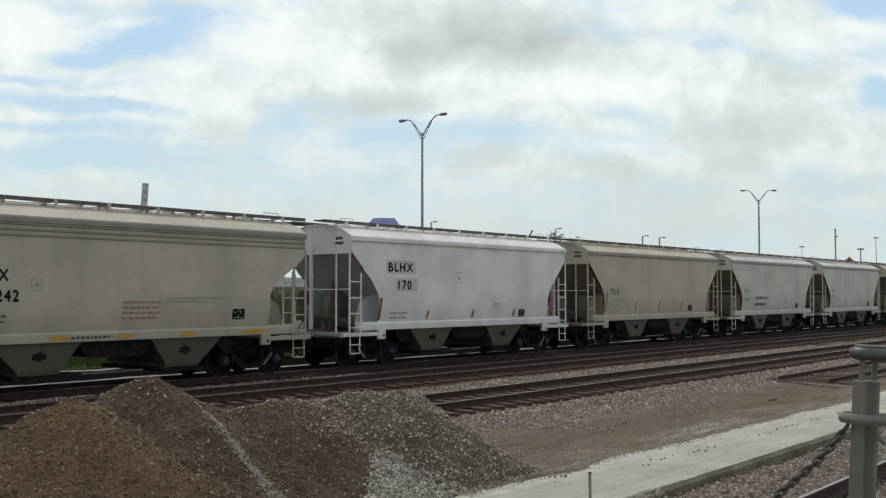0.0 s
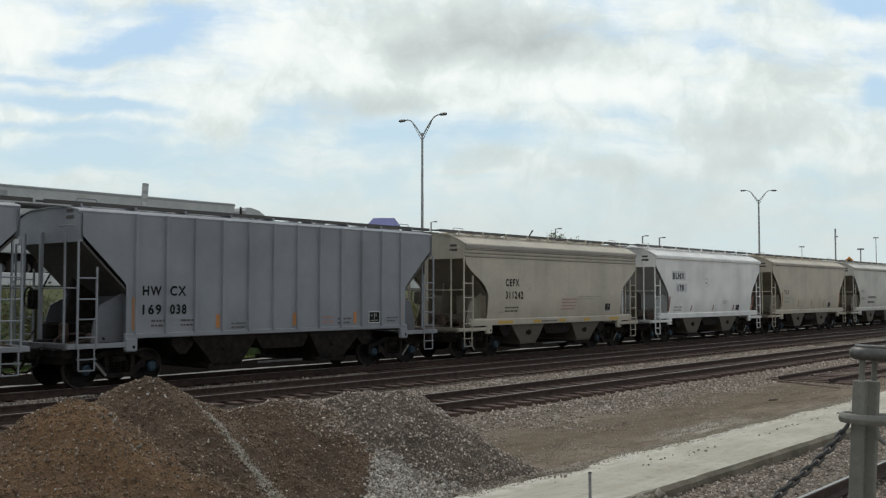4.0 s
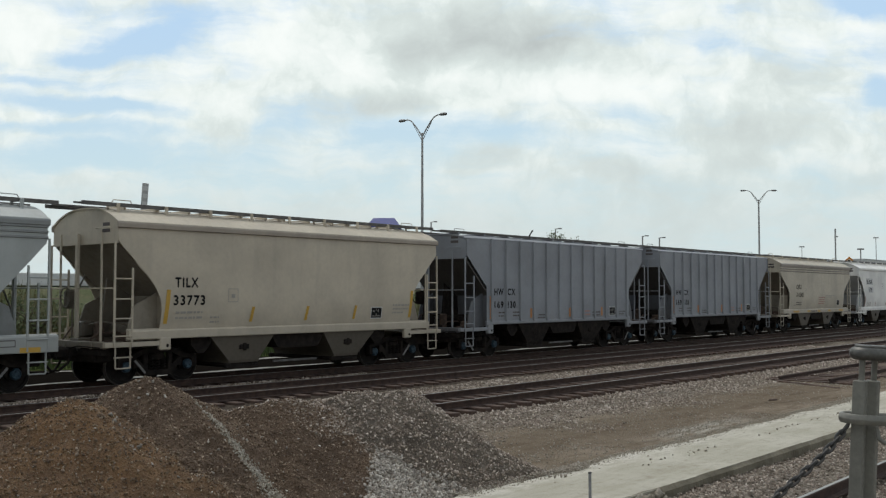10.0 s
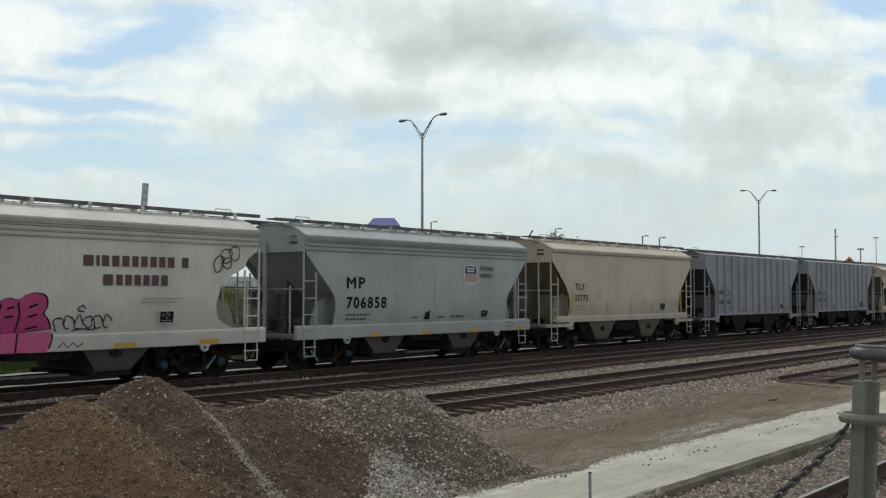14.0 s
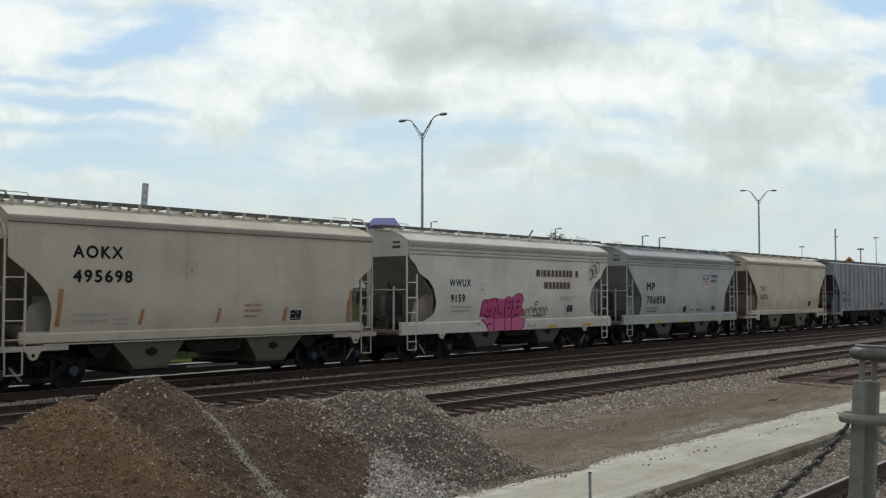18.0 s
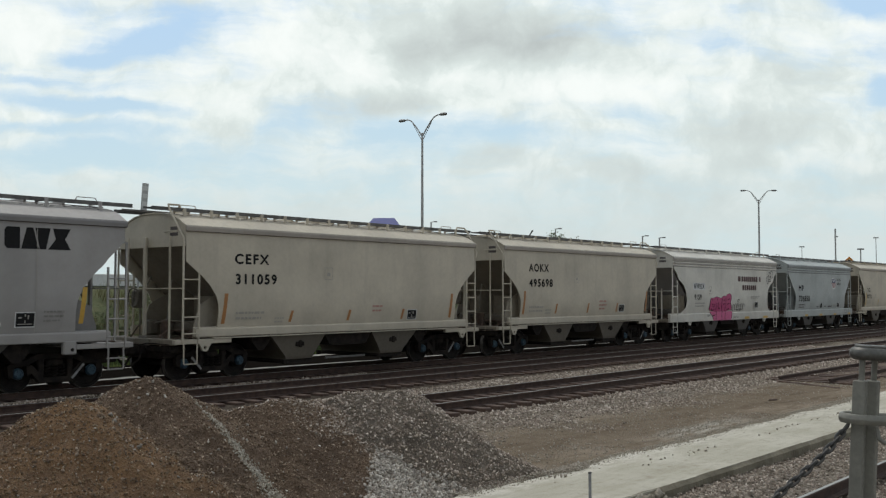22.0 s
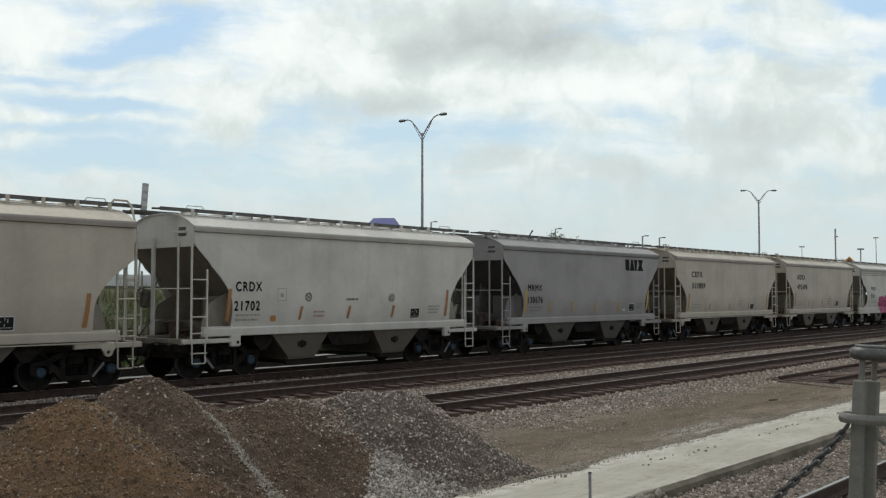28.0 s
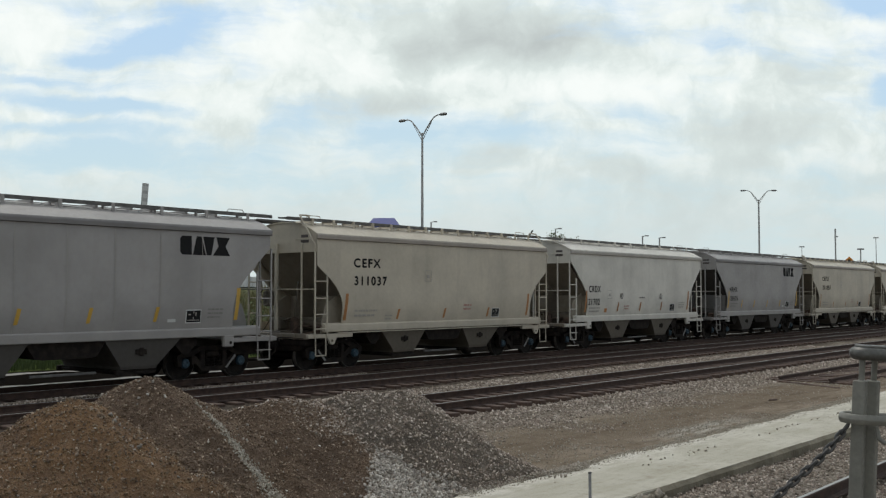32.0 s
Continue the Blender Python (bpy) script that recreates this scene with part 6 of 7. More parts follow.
scatter("dirt_stones", "small grey stones strewn over bare dirt", spread(15000, 9.6, 34, 7.9, 12.2, 13, lambda x, y, g: not (x > 12.0 and y < 8.5) and g.random() < 0.10 + max(0, lump(x, y, 0.6, 3.0)) * 1.3 + max(0, y - 9.9) * 0.30), DIRT_STONE, 0.01, 0.045, 13)
scatter("heap_stones", "brown and grey stones on the rust-brown heap", spread(26000, 3.6, 7.6, 8.0, 12.2, 14, on_heap(HEAPS[0][0]), top_of), RUST_STONE, 0.006, 0.036, 14, 4.0)
scatter("heap_stones", "dark brown stones on the rust-brown heap", spread(5000, 3.6, 7.6, 8.0, 12.2, 34, lambda x, y, g: on_heap(HEAPS[0][0])(x, y, g) and lump(x, y, 0.9, 4.0) > -0.05, top_of), DARK_STONE, 0.006, 0.045, 34)
scatter("heap_stones", "brown and grey stones on the tallest heap", spread(36000, 4.9, 9.4, 8.3, 12.8, 15, on_heap(HEAPS[1][0]), top_of), DARK_STONE, 0.006, 0.038, 15, 4.2)
scatter("heap_stones", "brown stones on the low heap", spread(28000, 6.8, 11.0, 8.1, 12.2, 16, on_heap(HEAPS[2][0]), top_of), DARK_STONE, 0.006, 0.034, 16, 4.2)
scatter("heap_stones", "grey stones on the gravel heap", spread(30000, 8.0, 12.5, 7.7, 12.0, 17, on_heap(HEAPS[3][0]), top_of), BALLAST, 0.007, 0.048, 17, 3.2)


def streak(x0, y0, x1, y1, wide, count, seed):
    """A run of pale stones that slid down a flank."""
    g = random.Random(seed)
    out = []
    for _ in range(count):
        k = g.random() ** 0.6
        s = g.gauss(0, wide * (0.15 + 0.85 * k))
        x, y = x0 + (x1 - x0) * k + s * 0.8, y0 + (y1 - y0) * k + s * 0.3
        out.append((x, y, top_of(x, y)))
    return out


def fan(top_x, top_y, ax, ay, bx, by, count, seed):
    """Gravel poured from one spot that spreads towards its foot, thinning at the sides."""
    g = random.Random(seed)
    out = []
    while len(out) < count:
        k, u = g.random() ** 0.55 * 1.05, g.uniform(-0.06, 1.15) + g.gauss(0, 0.06)
        fx, fy = ax + (bx - ax) * u, ay + (by - ay) * u
        x, y = top_x + (fx - top_x) * k, top_y + (fy - top_y) * k
        if g.random() < 1.25 - 0.9 * abs(u - 0.4) + 0.8 * lump(x, y, 1.5, 3.0) - (0.3 if k < 0.3 else 0.0):
            out.append((x, y, top_of(x, y)))
    return out


scatter("pale_gravel", "pale gravel poured down the flank of the heap", fan(9.35, 9.05, 8.50, 8.22, 9.95, 7.66, 5600, 18), PALE_STONE, 0.014, 0.058, 18, 1.6)
for hp, area, n, sd in ((HEAPS[0][0], (3.6, 7.6, 8.0, 12.2), 200, 51), (HEAPS[1][0], (4.9, 9.4, 8.3, 12.8), 380, 52), (HEAPS[2][0], (6.8, 11.0, 8.1, 12.2), 240, 53)):
    scatter("heap_stones", "scattered pale stones on the brown heap", spread(n, *area, sd, on_heap(hp), top_of), PALE_STONE, 0.010, 0.055, sd, 3.0)
scatter("heap_stones", "grey stones tipped over the brow of the low heap", spread(2200, 8.5, 10.0, 9.3, 10.5, 55, lambda x, y, g: on_heap(HEAPS[2][0])(x, y, g) and g.random() < 0.25 + (x - 8.5) * 0.6 + 0.8 * lump(x, y, 1.5, 3.0), top_of), BALLAST, 0.008, 0.045, 55, 2.6)
scatter("pale_gravel", "pale stones in a run down the tallest heap", streak(7.34, 10.3, 7.42, 8.6, 0.075, 2600, 19), SAND_STONE, 0.006, 0.036, 19)
scatter("pale_gravel", "loose pale lumps between two heaps", [(x, y, top_of(x, y)) for x, y in [(random.Random(i).gauss(6.05, 0.10), random.Random(i + 700).gauss(9.55, 0.25)) for i in range(26)]], PALE_STONE, 0.02, 0.085, 20)
scatter("rubble", "flat pale crumbs of concrete in the dirt", [(18.3 + random.Random(i).gauss(0, 1.1), 8.75 + random.Random(i + 9000).gauss(0, 0.16), 0.02) for i in range(900)], SAND_STONE, 0.008, 0.03, 23)


def crumbs(count, seed):
    """Sand and crumbs along the walkway's worn edge, thick at the edge and thinning into the dirt."""
    g = random.Random(seed)
    out = []
    for _ in range(count):
        x = 9.6 + 16 * g.random() ** 1.3
        y = 7.80 + 0.20 * lump(x, 0, 0.55, 1.0) + g.gauss(0, 0.16) + abs(g.gauss(0, 0.16)) * max(0.0, 1.2 + 2 * lump(x, 0, 0.8, 9.0))
        out.append((x, y, 0.055 if y > 7.95 else 0.135))
    return out


scatter("crumbs", "pale sand and crumbs along the worn walkway edge", crumbs(9000, 25), SAND_STONE, 0.008, 0.03, 25)
def stone_row(count, seed):
    """Stones strewn in a line along the walkway."""
    g = random.Random(seed)
    out = []
    for _ in range(count):
        x = 10.2 + 13.5 * g.random() ** 1.2
        if lump(x, 0, 0.9, 12.0) < -0.25:
            continue
        out.append((x, 6.98 + 0.8 * math.exp((10.6 - x) / 1.3) + g.gauss(0, 0.06) + 0.10 * lump(x, 0, 0.6, 7.0), 0.165))
    return out


scatter("rubble", "broken concrete lumps at the crumbling end of the curb", [(random.Random(i).uniform(10.55, 11.45), 6.03 + random.Random(i + 60).gauss(0, 0.05), 0.06 + 0.05 * random.Random(i + 90).random()) for i in range(60)], SAND_STONE, 0.03, 0.13, 31)
scatter("grit", "dark stones strewn in a line on the walkway", stone_row(110, 28), DIRT_STONE, 0.012, 0.05, 28)
scatter("crumbs", "gravel washed over the far side of the walkway", [(x, y, 0.15) for x, y, _ in spread(1500, 9.8, 14, 7.3, 7.9, 29, lambda x, y, g: lump(x, y, 0.7, 15.0) + (y - 7.75) * 1.2 - max(0.0, x - 11.8) * 0.6 > g.uniform(-0.15, 0.25))], DIRT_STONE, 0.008, 0.04, 29)
scatter("grit", "grit and pebbles lying on the walkway", [(random.Random(i).uniform(10.5, 22), 7.75 - abs(random.Random(i + 5000).gauss(0, 0.28)), 0.155) for i in range(150)], DIRT_STONE, 0.008, 0.03, 24)


def timber(x0, y0, x1, y1, z, w=0.2):
    a, b = Vector((x0, y0, z)), Vector((x1, y1, z))
    root = thing("timber", "old dark timber lying on the dirt", "timber", "old timbers", at=Matrix.Translation((a + b) / 2) @ (b - a).to_track_quat("X", "Z").to_matrix().to_4x4())
    n = (b - a).length / 2
    part("beam", Shape().soft(-n, n, -w / 2, w / 2, -0.11, 0.09, 0.02), TIE_WOOD, root)


timber(29.3, 11.55, 28.0, 9.3, -0.04, 0.16)
timber(30.6, 10.6, 29.6, 9.4, -0.04, 0.16)
timber(23.85, 9.6, 24.12, 9.52, -0.05, 0.08)


# ---- poles and signs behind the train ----
def spot(px, py, z_forward):
    """A far place by its bearing and its distance along the view."""
    d = AXIS + SIDE * ((px - 784) / REACH) + OVER * ((441 - py) / REACH)
    return EYE + d * z_forward


def street_lamp(x, y, top, arm, turn, radius=0.09):
    root = thing("street_lamp", "tall grey steel street lamp with two curved arms", "street lamp", "street lamps", at=pose(x, y, 0, 0, 0, turn))
    part("pole", Shape().rod((0, 0, -0.1), (0, 0, top), radius, 10, radius * 0.6), POLE_STEEL, root, smooth=True)
    part("base_plate", Shape().soft(-0.25, 0.25, -0.25, 0.25, 0, 0.05, 0.01), POLE_STEEL, root)
    for k in (-1, 1):
        rise = [(0, -0.2), (0.18, 0.12), (0.42, 0.48), (0.62, 0.72), (0.80, 0.80), (1.0, 0.80)]
        a = part("arm", Shape().pipe([(k * u * arm, 0, top + v * 1.0) for u, v in rise], 0.035, 6), POLE_STEEL, root, smooth=True)
        part("brace", Shape().rod((k * 0.05, 0, top - 0.35), (k * 0.5 * arm, 0, top + 0.52), 0.018, 5), POLE_STEEL, root)
        part("lamp_head", Shape().loft([[(k * (arm * 0.92 + s), w * math.cos(q), top + 0.80 + h * math.sin(q)) for q in [2 * math.pi * i / 10 for i in range(10)]] for s, w, h in ((0.0, 0.04, 0.03), (0.1, 0.11, 0.07), (0.38, 0.12, 0.08), (0.48, 0.05, 0.03))]), LAMP_GREY, root, "flat lamp head", smooth=True)
    return root


street_lamp(37.57, 33.09, 10.87, 1.3, -92)
street_lamp(83.66, 34.36, 10.92, 1.2, -52, 0.11)


def far_pole(px, py, dist, kind, radius=0.06):
    p = spot(px, py, dist)
    word = {"plain": "plain grey utility pole beyond the train", "hook": "slim grey pole with a short bracket lamp", "tee": "grey pole with a crossbar head"}[kind]
    root = thing("utility_pole" if kind == "plain" else "light_pole", word, "pole", "poles beyond the train", at=pose(p.x, p.y, 0, 0, 0, TURN - 90))
    part("pole", Shape().rod((0, 0, -0.1), (0, 0, p.z), radius, 8), POLE_STEEL, root, smooth=True)
    if kind == "hook":
        part("bracket", Shape().rod((0, 0, p.z - 0.03), (0.32, 0, p.z + 0.02), 0.035, 6), POLE_STEEL, root)
        part("lamp_head", Shape().soft(0.22, 0.50, -0.08, 0.08, p.z - 0.03, p.z + 0.06, 0.02), LAMP_GREY, root)
    elif kind == "tee":
        part("crossbar", Shape().soft(-0.42, 0.42, -0.08, 0.08, p.z - 0.1, p.z + 0.08, 0.03), LAMP_GREY, root)
    else:
        part("bracket", Shape().soft(0.0, 0.36, -0.05, 0.05, p.z - 1.05, p.z - 0.92, 0.02), LAMP_GREY, root)
    return root


for row in ((1478, 405, 120, "plain", 0.10), (1523, 441, 120, "tee", 0.08), (1550, 421, 160, "tee", 0.06), (1419, 437, 160, "tee", 0.05), (763, 393, 80, "hook", 0.06), (1137, 418, 80, "hook", 0.06), (1167, 421, 80, "hook", 0.06), (983, 405, 76, "hook", 0.05)):
    far_pole(*row)


def tall_sign():
    p = spot(240, 323, 48)
    root = thing("sign_post", "narrow upright grey sign on a post behind the train", "sign", at=pose(p.x, p.y, 0, 0, 3.5, TURN - 90 + 35))
    part("post", Shape().rod((0, 0, -0.1), (0, 0, p.z - 1.2), 0.05, 8), POLE_STEEL, root, smooth=True)
    part("sign_panel", Shape().soft(-0.15, 0.15, -0.04, 0.04, p.z - 1.7, p.z, 0.01), PANEL_GREY, root, "pale grey panel")
    for z in (0.25, 0.62, 1.0):
        part("sign_patch", Shape().box(-0.11, 0.11, -0.046, -0.041, p.z - z - 0.12, p.z - z + 0.1), WHITE_PAINT, root, "faded pale patch")
    return root


tall_sign()


def leaning_bar():
    p = spot(941, 408, 80)
    root = thing("signal_arm", "short dark arm on a slim post", "post", at=pose(p.x, p.y, 0, 0, 0, TURN - 90))
    part("post", Shape().rod((-0.25, 0, -0.1), (-0.25, 0, p.z - 0.5), 0.05, 6), POLE_STEEL, root)
    part("arm", Shape().rod((-0.25, 0, p.z - 0.55), (0.08, 0, p.z), 0.06, 6), RUNNING_GEAR, root)


leaning_bar()


def kiosk():
    """A small building with a blue hipped roof; only the roof shows over the train."""
    p = spot(680, 400, 104)
    w, d, z = 1.75, 1.75, p.z
    root = thing("kiosk_tower", "small tower with a blue hipped metal roof", "tower", at=pose(p.x, p.y, 0, 0, 0, TURN - 90))
    part("roof", Shape().loft([[(-w, -d, z - 0.25), (w, -d, z - 0.25), (w, d, z - 0.25), (-w, d, z - 0.25)], [(-w, -d, z - 0.1), (w, -d, z - 0.1), (w, d, z - 0.1), (-w, d, z - 0.1)], [(-1.1, -0.4, z + 0.8), (1.1, -0.4, z + 0.8), (1.1, 0.4, z + 0.8), (-1.1, 0.4, z + 0.8)]]), BLUE_ROOF, root, "blue metal roof")
    for k in (-1, 1):
        for j in (-1, 1):
            part("post", Shape().soft(k * 1.4 - 0.12, k * 1.4 + 0.12, j * 1.4 - 0.12, j * 1.4 + 0.12, 0, z - 0.25, 0.02), POLE_STEEL, root)
    part("wall", Shape().soft(-1.3, 1.3, -1.3, 1.3, 0, z - 0.26, 0.03), SHED_WALL, root)


def warning_sign():
    p = spot(1503, 464, 95)
    root = thing("warning_sign", "orange diamond warning sign with a dark mark", "sign", at=pose(p.x, p.y, 0, 0, 0, TURN - 90))
    part("post", Shape().rod((0, 0.04, -0.1), (0, 0.04, p.z), 0.05, 6), POLE_STEEL, root)
    part("sign_panel", Shape().prism([(0, p.z - 0.55), (0.55, p.z), (0, p.z + 0.55), (-0.55, p.z)], "y", -0.02, 0.02), SIGN_YELLOW, root, "orange diamond panel")
    part("mark", Shape().prism([(-0.12, p.z + 0.05), (0.12, p.z + 0.05), (0.12, p.z + 0.25), (-0.12, p.z + 0.25)], "y", -0.03, -0.024), BLACK_PAINT, root, "dark mark")


SHED_WALL = speckled("dirty_white_wall", (0.48, 0.47, 0.44), (0.36, 0.35, 0.33), 0.8, 0.85)
SHED_ROOF = speckled("grey_metal_roof", (0.17, 0.165, 0.155), (0.12, 0.118, 0.11), 0.6, 0.9)
FASCIA = speckled("pale_parapet_concrete", (0.72, 0.72, 0.70), (0.62, 0.62, 0.60), 0.7, 0.8)
kiosk()
warning_sign()


def raised_road():
    """The raised road behind the train: a deck with pale parapets on a grassy bank."""
    x0, x1, y0, y1 = -80.0, 330.0, 43.9, 57.0
    root = thing("raised_road", "low raised road on a grassy bank with pale parapets", "road", kind="structure")
    part("deck", Shape().box(x0, x1, y0, y1, 3.0, 3.45), SHED_ROOF, root, "grey road deck")
    for y in (y0, y1 - 0.2):
        part("parapet", Shape().soft(x0, x1, y - 0.06, y + 0.2, 3.02, 3.62, 0.03), FASCIA, root, "pale parapet")


raised_road()


def box_truck():
    """A long white box trailer on the raised road, with its tractor in front; the near rear corner at the origin."""
    long, wide, low, top = 14.2, 2.3, 1.15, 4.43
    root = thing("semi_truck", "long pale box trailer truck driving on the raised road", "truck")
    part("trailer_box", Shape().soft(0, long, 0, wide, low, top, 0.03), TRAILER_WHITE, root, "pale trailer box")
    for y0, y1 in ((0.08, wide / 2 - 0.01), (wide / 2 + 0.01, wide - 0.08)):
        door = part("rear_door", Shape().soft(-0.03, -0.002, y0, y1, low + 0.1, top - 0.12, 0.008), TRAILER_WHITE, root)
        part("lock_rod", Shape().rod((-0.05, (y0 + y1) / 2, low + 0.15), (-0.05, (y0 + y1) / 2, top - 0.15), 0.02, 6), GALV, door)
    part("top_rail", Shape().box(0.0, long, -0.012, -0.002, top - 0.16, top - 0.04), GALV, root, "grey top rail")
    part("side_mark", Shape().box(0.35, 0.75, -0.01, -0.002, top - 0.75, top - 0.3), POLE_STEEL, root, "dark upright mark")
    part("chassis", Shape().box(0.3, long + 4.4, 0.7, wide - 0.7, 0.75, low), RUNNING_GEAR, root)
    part("cab", Shape().prism([(long + u, v) for u, v in ((0.85, 0.6), (4.6, 0.6), (4.6, 1.9), (3.7, 2.2), (3.1, 3.2), (2.5, 3.75), (1.8, 4.15), (1.2, 4.28), (0.95, 4.28), (0.85, 4.1))], "y", 0.05, wide - 0.05), TRAILER_WHITE, root, "white tractor cab with a sloping sleeper roof")
    for y in (0.035, wide - 0.05):
        part("sleeper_window", Shape().soft(long + 1.5, long + 2.1, y, y + 0.015, 3.38, 3.68, 0.006), BLACK_PAINT, root, "dark small window")
    part("exhaust_stack", Shape().rod((long + 0.65, 0.3, 1.0), (long + 0.65, 0.3, 4.3), 0.07, 8), RUNNING_GEAR, root)
    for x in (1.4, 2.7, long + 0.4, long + 3.6):
        for y in (0.05, wide - 0.35):
            tyre = part("wheel", Shape().turned([(0.05, 0.0), (0.46, 0.0), (0.5, 0.05), (0.5, 0.25), (0.46, 0.3), (0.05, 0.3)], (x, y, 0.5), (0, 1, 0), 18), RUNNING_GEAR, root, smooth=True)
            part("rim", Shape().turned([(0.05, -0.01), (0.27, -0.01), (0.27, 0.31), (0.05, 0.31)], (x, y, 0.5), (0, 1, 0), 14), GALV, tyre)
    return root


TRAILER_WHITE = speckled("dusty_white_trailer", (0.58, 0.58, 0.56), (0.48, 0.48, 0.465), 1.2, 0.6)
TRUCK = box_truck()

GRASS = stones("dry_tall_grass", [(0.16, 0.15, 0.055), (0.24, 0.21, 0.10), (0.10, 0.115, 0.035), (0.20, 0.17, 0.08)], 0.9)
GREEN = stones("fresh_green_grass", [(0.05, 0.078, 0.02), (0.075, 0.105, 0.028), (0.045, 0.068, 0.017)], 0.9)
LEAF = stones("shrub_leaf", [(0.06, 0.085, 0.025), (0.10, 0.12, 0.04), (0.045, 0.065, 0.02), (0.14, 0.14, 0.06)], 0.85)
BARK = speckled("grey_bark", (0.11, 0.09, 0.07), (0.18, 0.15, 0.12), 6.0, 0.9)


def blades(name, label, x0, x1, y0, y1, count, low, high, mat, seed, clump=0.5, surface=None):
    g = random.Random(seed)
    s = Shape()
    k = 0
    while k < count:
        x, y = g.uniform(x0, x1), g.uniform(y0, y1)
        if lump(x, y, clump, seed) < -0.12:
            continue
        h = g.uniform(low, high)
        a = g.uniform(0, math.pi)
        dx, dy, w = math.cos(a), math.sin(a), 0.012 + 0.012 * h
        lx, ly = g.gauss(0, 0.22) * h, g.gauss(0, 0.22) * h
        z = surface(x, y) if surface else 0.0
        s.add([(u, v, q + z) for u, v, q in ((x - dx * w, y - dy * w, -0.03), (x + dx * w, y + dy * w, -0.03), (x + lx * 0.5 + dx * w * 0.7, y + ly * 0.5 + dy * w * 0.7, h * 0.6), (x + lx * 0.5 - dx * w * 0.7, y + ly * 0.5 - dy * w * 0.7, h * 0.6), (x + lx, y + ly, h))], [(0, 1, 2, 3), (3, 2, 4)])
        k += 1
    return lone(name, s, mat, label, "grass", kind="stuff")


def bank():
    """A rough grassy slope up to the raised road."""
    xs, ys = np.arange(-60.0, 140.0, 0.8), np.arange(37.6, 44.6, 0.5)
    s = Shape()
    for y in ys:
        for x in xs:
            k = min(1.0, max(0.0, (y - 38.0) / 5.4))
            s.v.append((x, y, -0.05 + 3.02 * k ** 0.85 + (0.22 * lump(x, y, 0.5, 6.0) + 0.10 * lump(x, y, 1.6, 2.0)) * min(1.0, 4 * k) * (1.0 if y < 43.5 else 0.0)))
    n = len(xs)
    s.f = [(j * n + i, j * n + i + 1, (j + 1) * n + i + 1, (j + 1) * n + i) for j in range(len(ys) - 1) for i in range(n - 1)]
    return lone("grass_bank", s, BANK_GRASS, "olive-green grassy bank below the raised road", "bank", kind="structure", smooth=True)


def bank_top(x, y):
    k = min(1.0, max(0.0, (y - 38.0) / 5.4))
    return 3.0 * k ** 0.85


BANK_GRASS = speckled("olive_bank_grass", (0.075, 0.095, 0.030), (0.125, 0.120, 0.055), 0.7, 0.95, 0.0, 0.6, (0.35, 0.65), 0.05)
bank()
blades("green_grass", "fresh green grass strip beyond the tracks", 10, 62, 32.6, 37.0, 16000, 0.15, 0.42, GREEN, 21, 0.15)
blades("dry_grass", "tall tan and olive grass beyond the tracks", 10, 60, 37.4, 42.6, 14000, 0.2, 0.75, GRASS, 22, 0.22, bank_top)


def leafy(name, label, category, x, y, height, width, seed, leaves=900, trunk=0.3, mat=None, base=0.0):
    g = random.Random(seed)
    root = thing(name, label, category, at=pose(x, y, base))
    wood = Shape()
    tips = []
    for i in range(9):
        a, q = 2 * math.pi * i / 9 + g.uniform(-0.3, 0.3), g.uniform(0.35, 1.0)
        p0 = (0.05 * math.cos(a), 0.05 * math.sin(a), height * trunk * g.uniform(0.5, 1.0))
        p2 = (width * 0.5 * q * math.cos(a), width * 0.5 * q * math.sin(a), height * g.uniform(0.55, 0.97))
        p1 = tuple((u + v) / 2 + g.uniform(-0.1, 0.1) * width for u, v in zip(p0, p2))
        wood.pipe([p0, p1, p2], [0.05, 0.03, 0.012], 5)
        tips += [p1, p2]
    wood.rod((0, 0, -0.1), (0, 0, height * 0.75), 0.045 * height ** 0.7, 7, 0.02)
    part("trunk", wood, BARK, root, smooth=True)
    crown = Shape()
    for _ in range(leaves):
        t = g.choice(tips)
        c = Vector(t) + Vector((g.gauss(0, 1), g.gauss(0, 1), g.gauss(0, 0.8))) * width * 0.12
        u = Vector((g.gauss(0, 1), g.gauss(0, 1), g.gauss(0, 1))).normalized()
        v = u.orthogonal().normalized()
        k = g.uniform(0.05, 0.13) * (width / 3) ** 0.5
        crown.add([c - u * k, c + v * k * 0.6, c + u * k, c - v * k * 0.6], [(0, 1, 2, 3)])
    part("crown", crown, mat or LEAF, root)
    return root


p = spot(990, 421, 72)
leafy("tree", "small leafy tree whose top shows over the train", "tree", p.x, p.y, 7.3, 1.7, 33, 2200, 0.75)
p = spot(1030, 427, 74)
leafy("tree", "low leafy tree whose top shows over the train", "tree", p.x, p.y, 6.9, 1.6, 37, 1500, 0.75)
for i, (x, y, h, w) in enumerate(((20.5, 39.4, 1.7, 2.8), (27, 39.6, 1.5, 2.6), (36, 39.6, 1.5, 2.6), (47, 39.6, 1.6, 3.0), (15, 39.4, 1.7, 2.8), (17.8, 38.2, 1.6, 2.6), (23.6, 38.3, 1.6, 2.6), (30.5, 38.6, 1.6, 2.8), (12.4, 38.2, 1.7, 2.6))):
    leafy("shrub", "olive-green shrub in tall grass", "shrub", x, y, h, w, 40 + i, 900, 0.15, None, bank_top(x, y))


# ---- near things ----
def near_at(px, py, z_forward):
    return spot(px, py, z_forward)


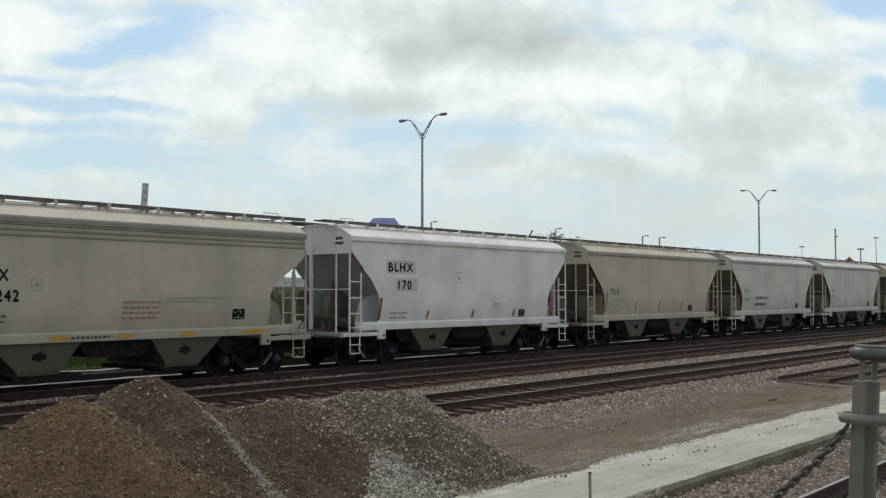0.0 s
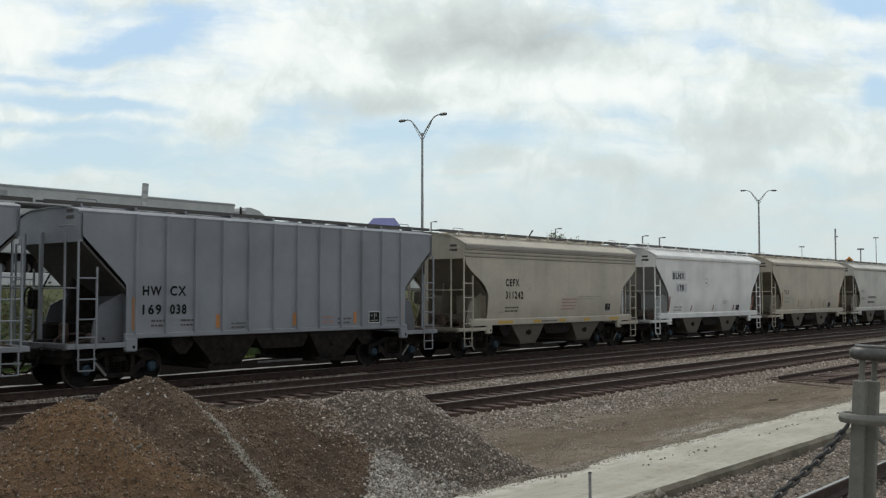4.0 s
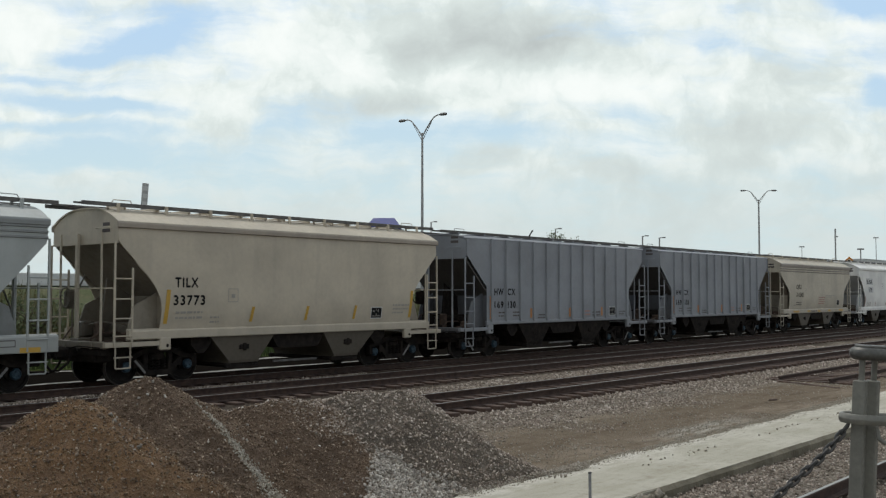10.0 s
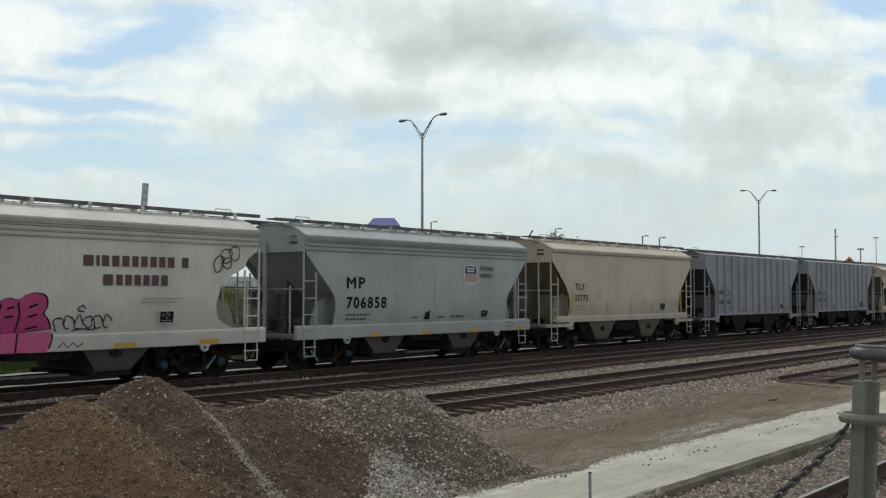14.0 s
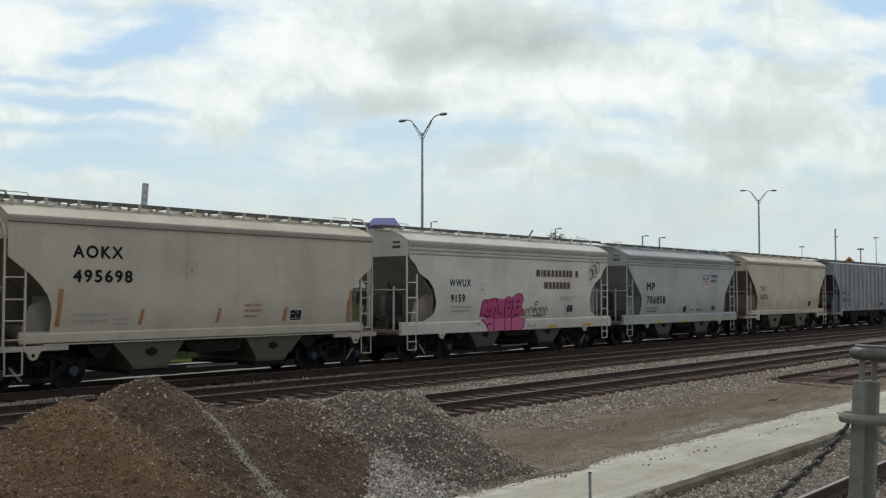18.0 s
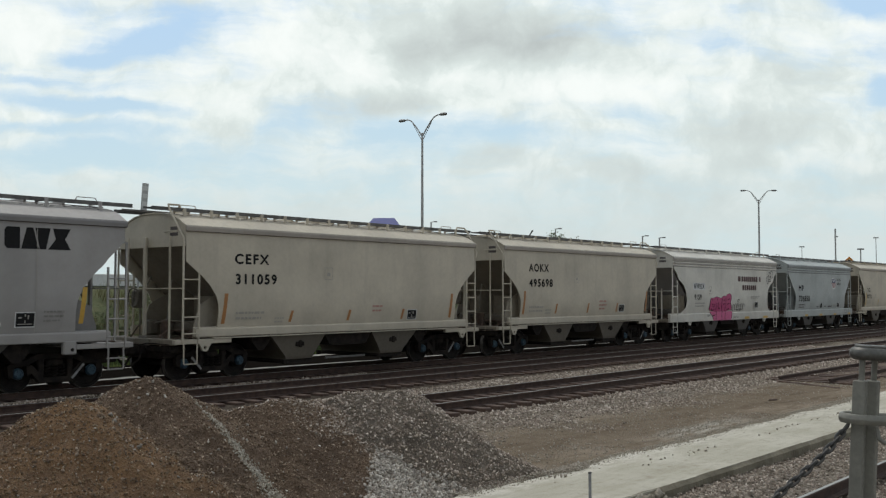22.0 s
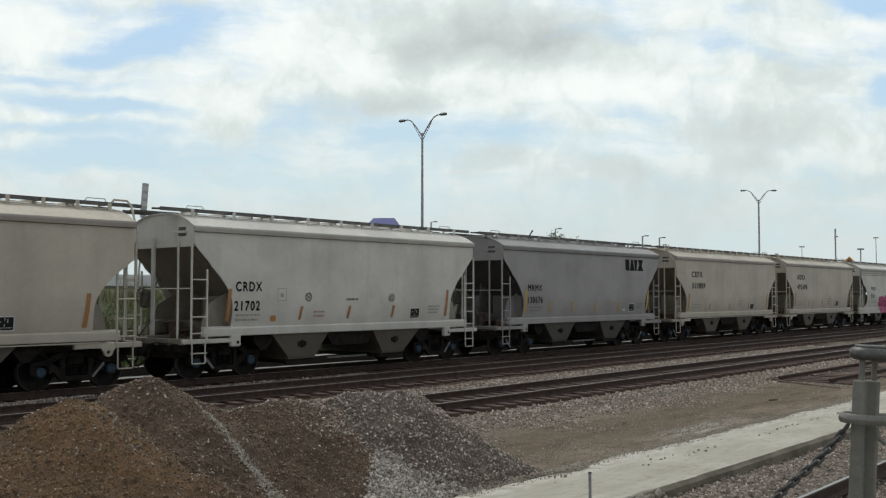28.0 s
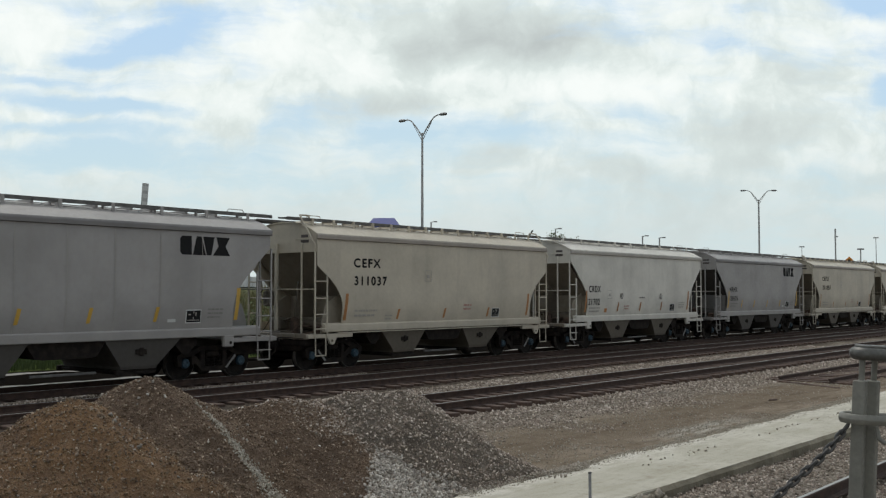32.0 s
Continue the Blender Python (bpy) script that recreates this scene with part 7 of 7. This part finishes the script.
def capsule(x0, x1, r, z0, z1, hole=0.0, n=12):
    """A slab with round edges drawn out along x, or a loop of round bar when it has a hole."""
    def ring(k, z):
        pts = [(x1 + k * math.cos(a), k * math.sin(a), z) for a in [-math.pi / 2 + math.pi * i / n for i in range(n + 1)]]
        return pts + [(x0 + k * math.cos(a), k * math.sin(a), z) for a in [math.pi / 2 + math.pi * i / n for i in range(n + 1)]]
    h, m = (z1 - z0) / 2, (z0 + z1) / 2
    if hole:
        w, c = (r - hole) / 2, (r + hole) / 2
        return Shape().loft([ring(c + w * math.cos(a), m + h * math.sin(a)) for a in [2 * math.pi * i / 10 for i in range(11)]], False)
    return Shape().loft([ring(r - h * (1 - math.cos(a)), m + h * math.sin(a)) for a in [radians(v) for v in (-90, -60, -30, 0, 30, 60, 90)]])


def post_stand():
    base = near_at(1506, 675, 4.0)
    root = thing("gate_post", "grey painted double steel post with rounded bands", "post", at=Matrix.Translation((base.x, base.y, 0)) @ Euler((0, radians(3.3), radians(TURN - 90))).to_matrix().to_4x4())
    top = base.z
    shift = -0.122
    for x, back in ((0.042, 0.03), (0.112, 0.075)):
        m = Matrix.Translation((x + shift, back, 0)) @ Matrix.Rotation(radians(-36), 4, "Z")
        part("tube", Shape().soft(-0.025, 0.025, -0.025, 0.025, 0.0, top, 0.004, m), POST_PAINT, root)
        part("rod", Shape().rod((x + shift + 0.004, back, top - 0.02), (x + shift + 0.006, back, top + 0.10), 0.012, 12), POST_PAINT, root, smooth=True)
    z = top - 0.175
    part("band", capsule(shift + 0.037, shift + 0.25, 0.075, z, z + 0.042, 0.050).moved(0.0, 0.03), POST_PAINT, root, smooth=True)
    part("cap_plate", capsule(shift + 0.066, shift + 0.25, 0.07, top + 0.084, top + 0.138).moved(0.0, 0.03), CAP_PAINT, root, "rounded grey cap", smooth=True)
    part("cap_pad", capsule(shift + 0.068, shift + 0.25, 0.052, top + 0.132, top + 0.146).moved(0.0, 0.03), CAP_PAINT, root, "dark worn top of the cap", smooth=True)
    part("handle", Shape().pipe([(shift + 0.10, -0.005, z - 0.01), (shift + 0.103, -0.02, z - 0.05), (shift + 0.125, -0.025, z - 0.068), (shift + 0.15, -0.02, z - 0.06), (shift + 0.16, 0.0, z)], 0.010, 8), POST_PAINT, root, smooth=True)
    return root


post_stand()


def chain():
    root = thing("chain", "dark steel chain hanging from the post", "chain")
    pts = [near_at(px, py, d) for px, py, d in ((1504, 748, 4.0), (1482, 778, 3.985), (1448, 815, 3.965), (1408, 850, 3.945), (1368, 884, 3.93), (1290, 950, 3.9), (1200, 1080, 3.87), (1120, 1300, 3.84), (1085, 1500, 3.84), (1075, 1740, 3.84))]
    dense = []
    for a, b in zip(pts, pts[1:]):
        n = max(1, int((b - a).length / 0.002))
        dense += [a.lerp(b, i / n) for i in range(n)]
    link = Shape()
    loop = [(0.018 * math.cos(q) + (0.008 if math.cos(q) > 0 else -0.008), 0.0115 * math.sin(q), 0) for q in [2 * math.pi * i / 12 for i in range(13)]]
    link.pipe(loop, 0.0062, 6)
    MADE["link"] = link.mesh("link", True)
    walked, last, i = 0.0, dense[0], 0
    for p in dense[1:]:
        walked += (p - last).length
        way = (p - last)
        last = p
        if walked >= 0.034:
            walked = 0.0
            m = Matrix.Translation(p) @ way.to_track_quat("X", "Z").to_matrix().to_4x4() @ pose(0, 0, 0, 45 + 90 * (i % 2))
            part("link", None, CHAIN_STEEL, root, key="link", at=m)
            i += 1


chain()


def stake():
    p = near_at(1044, 838, 9.0)
    root = thing("stake", "thin grey steel stake beside the walkway", "stake", at=pose(p.x, p.y, 0))
    part("rod", Shape().rod((0, 0, -0.1), (0, 0, p.z), 0.014, 8), GALV, root, smooth=True)
    part("cap", Shape().rod((0, 0, p.z), (0, 0, p.z + 0.012), 0.016, 8), CHAIN_STEEL, root)


stake()


def motions():
    walk(SKY, [(t, Matrix.Translation(EYE) @ pose(0, 0, 0, 0, 0, -0.017 * t)) for t in (0, 16, SECONDS)])
    walk(TRUCK, [(t, pose(53.9 + 21.55 * (t - 5.5), 46.0, 3.45)) for t in range(0, 33, 2)])
    steps = [0.1 * i for i in range(321)]
    for ob, what, place in TRAIN:
        if what == "car":
            walk(ob, [(t, pose(place + travelled(t), TRACK_Y, RAIL)) for t in range(0, 33, 2)])
        else:
            walk(ob, [(t, pose(place, 0, WHEEL_R, 0, math.degrees(travelled(t) / WHEEL_R), 0)) for t in steps])


motions()
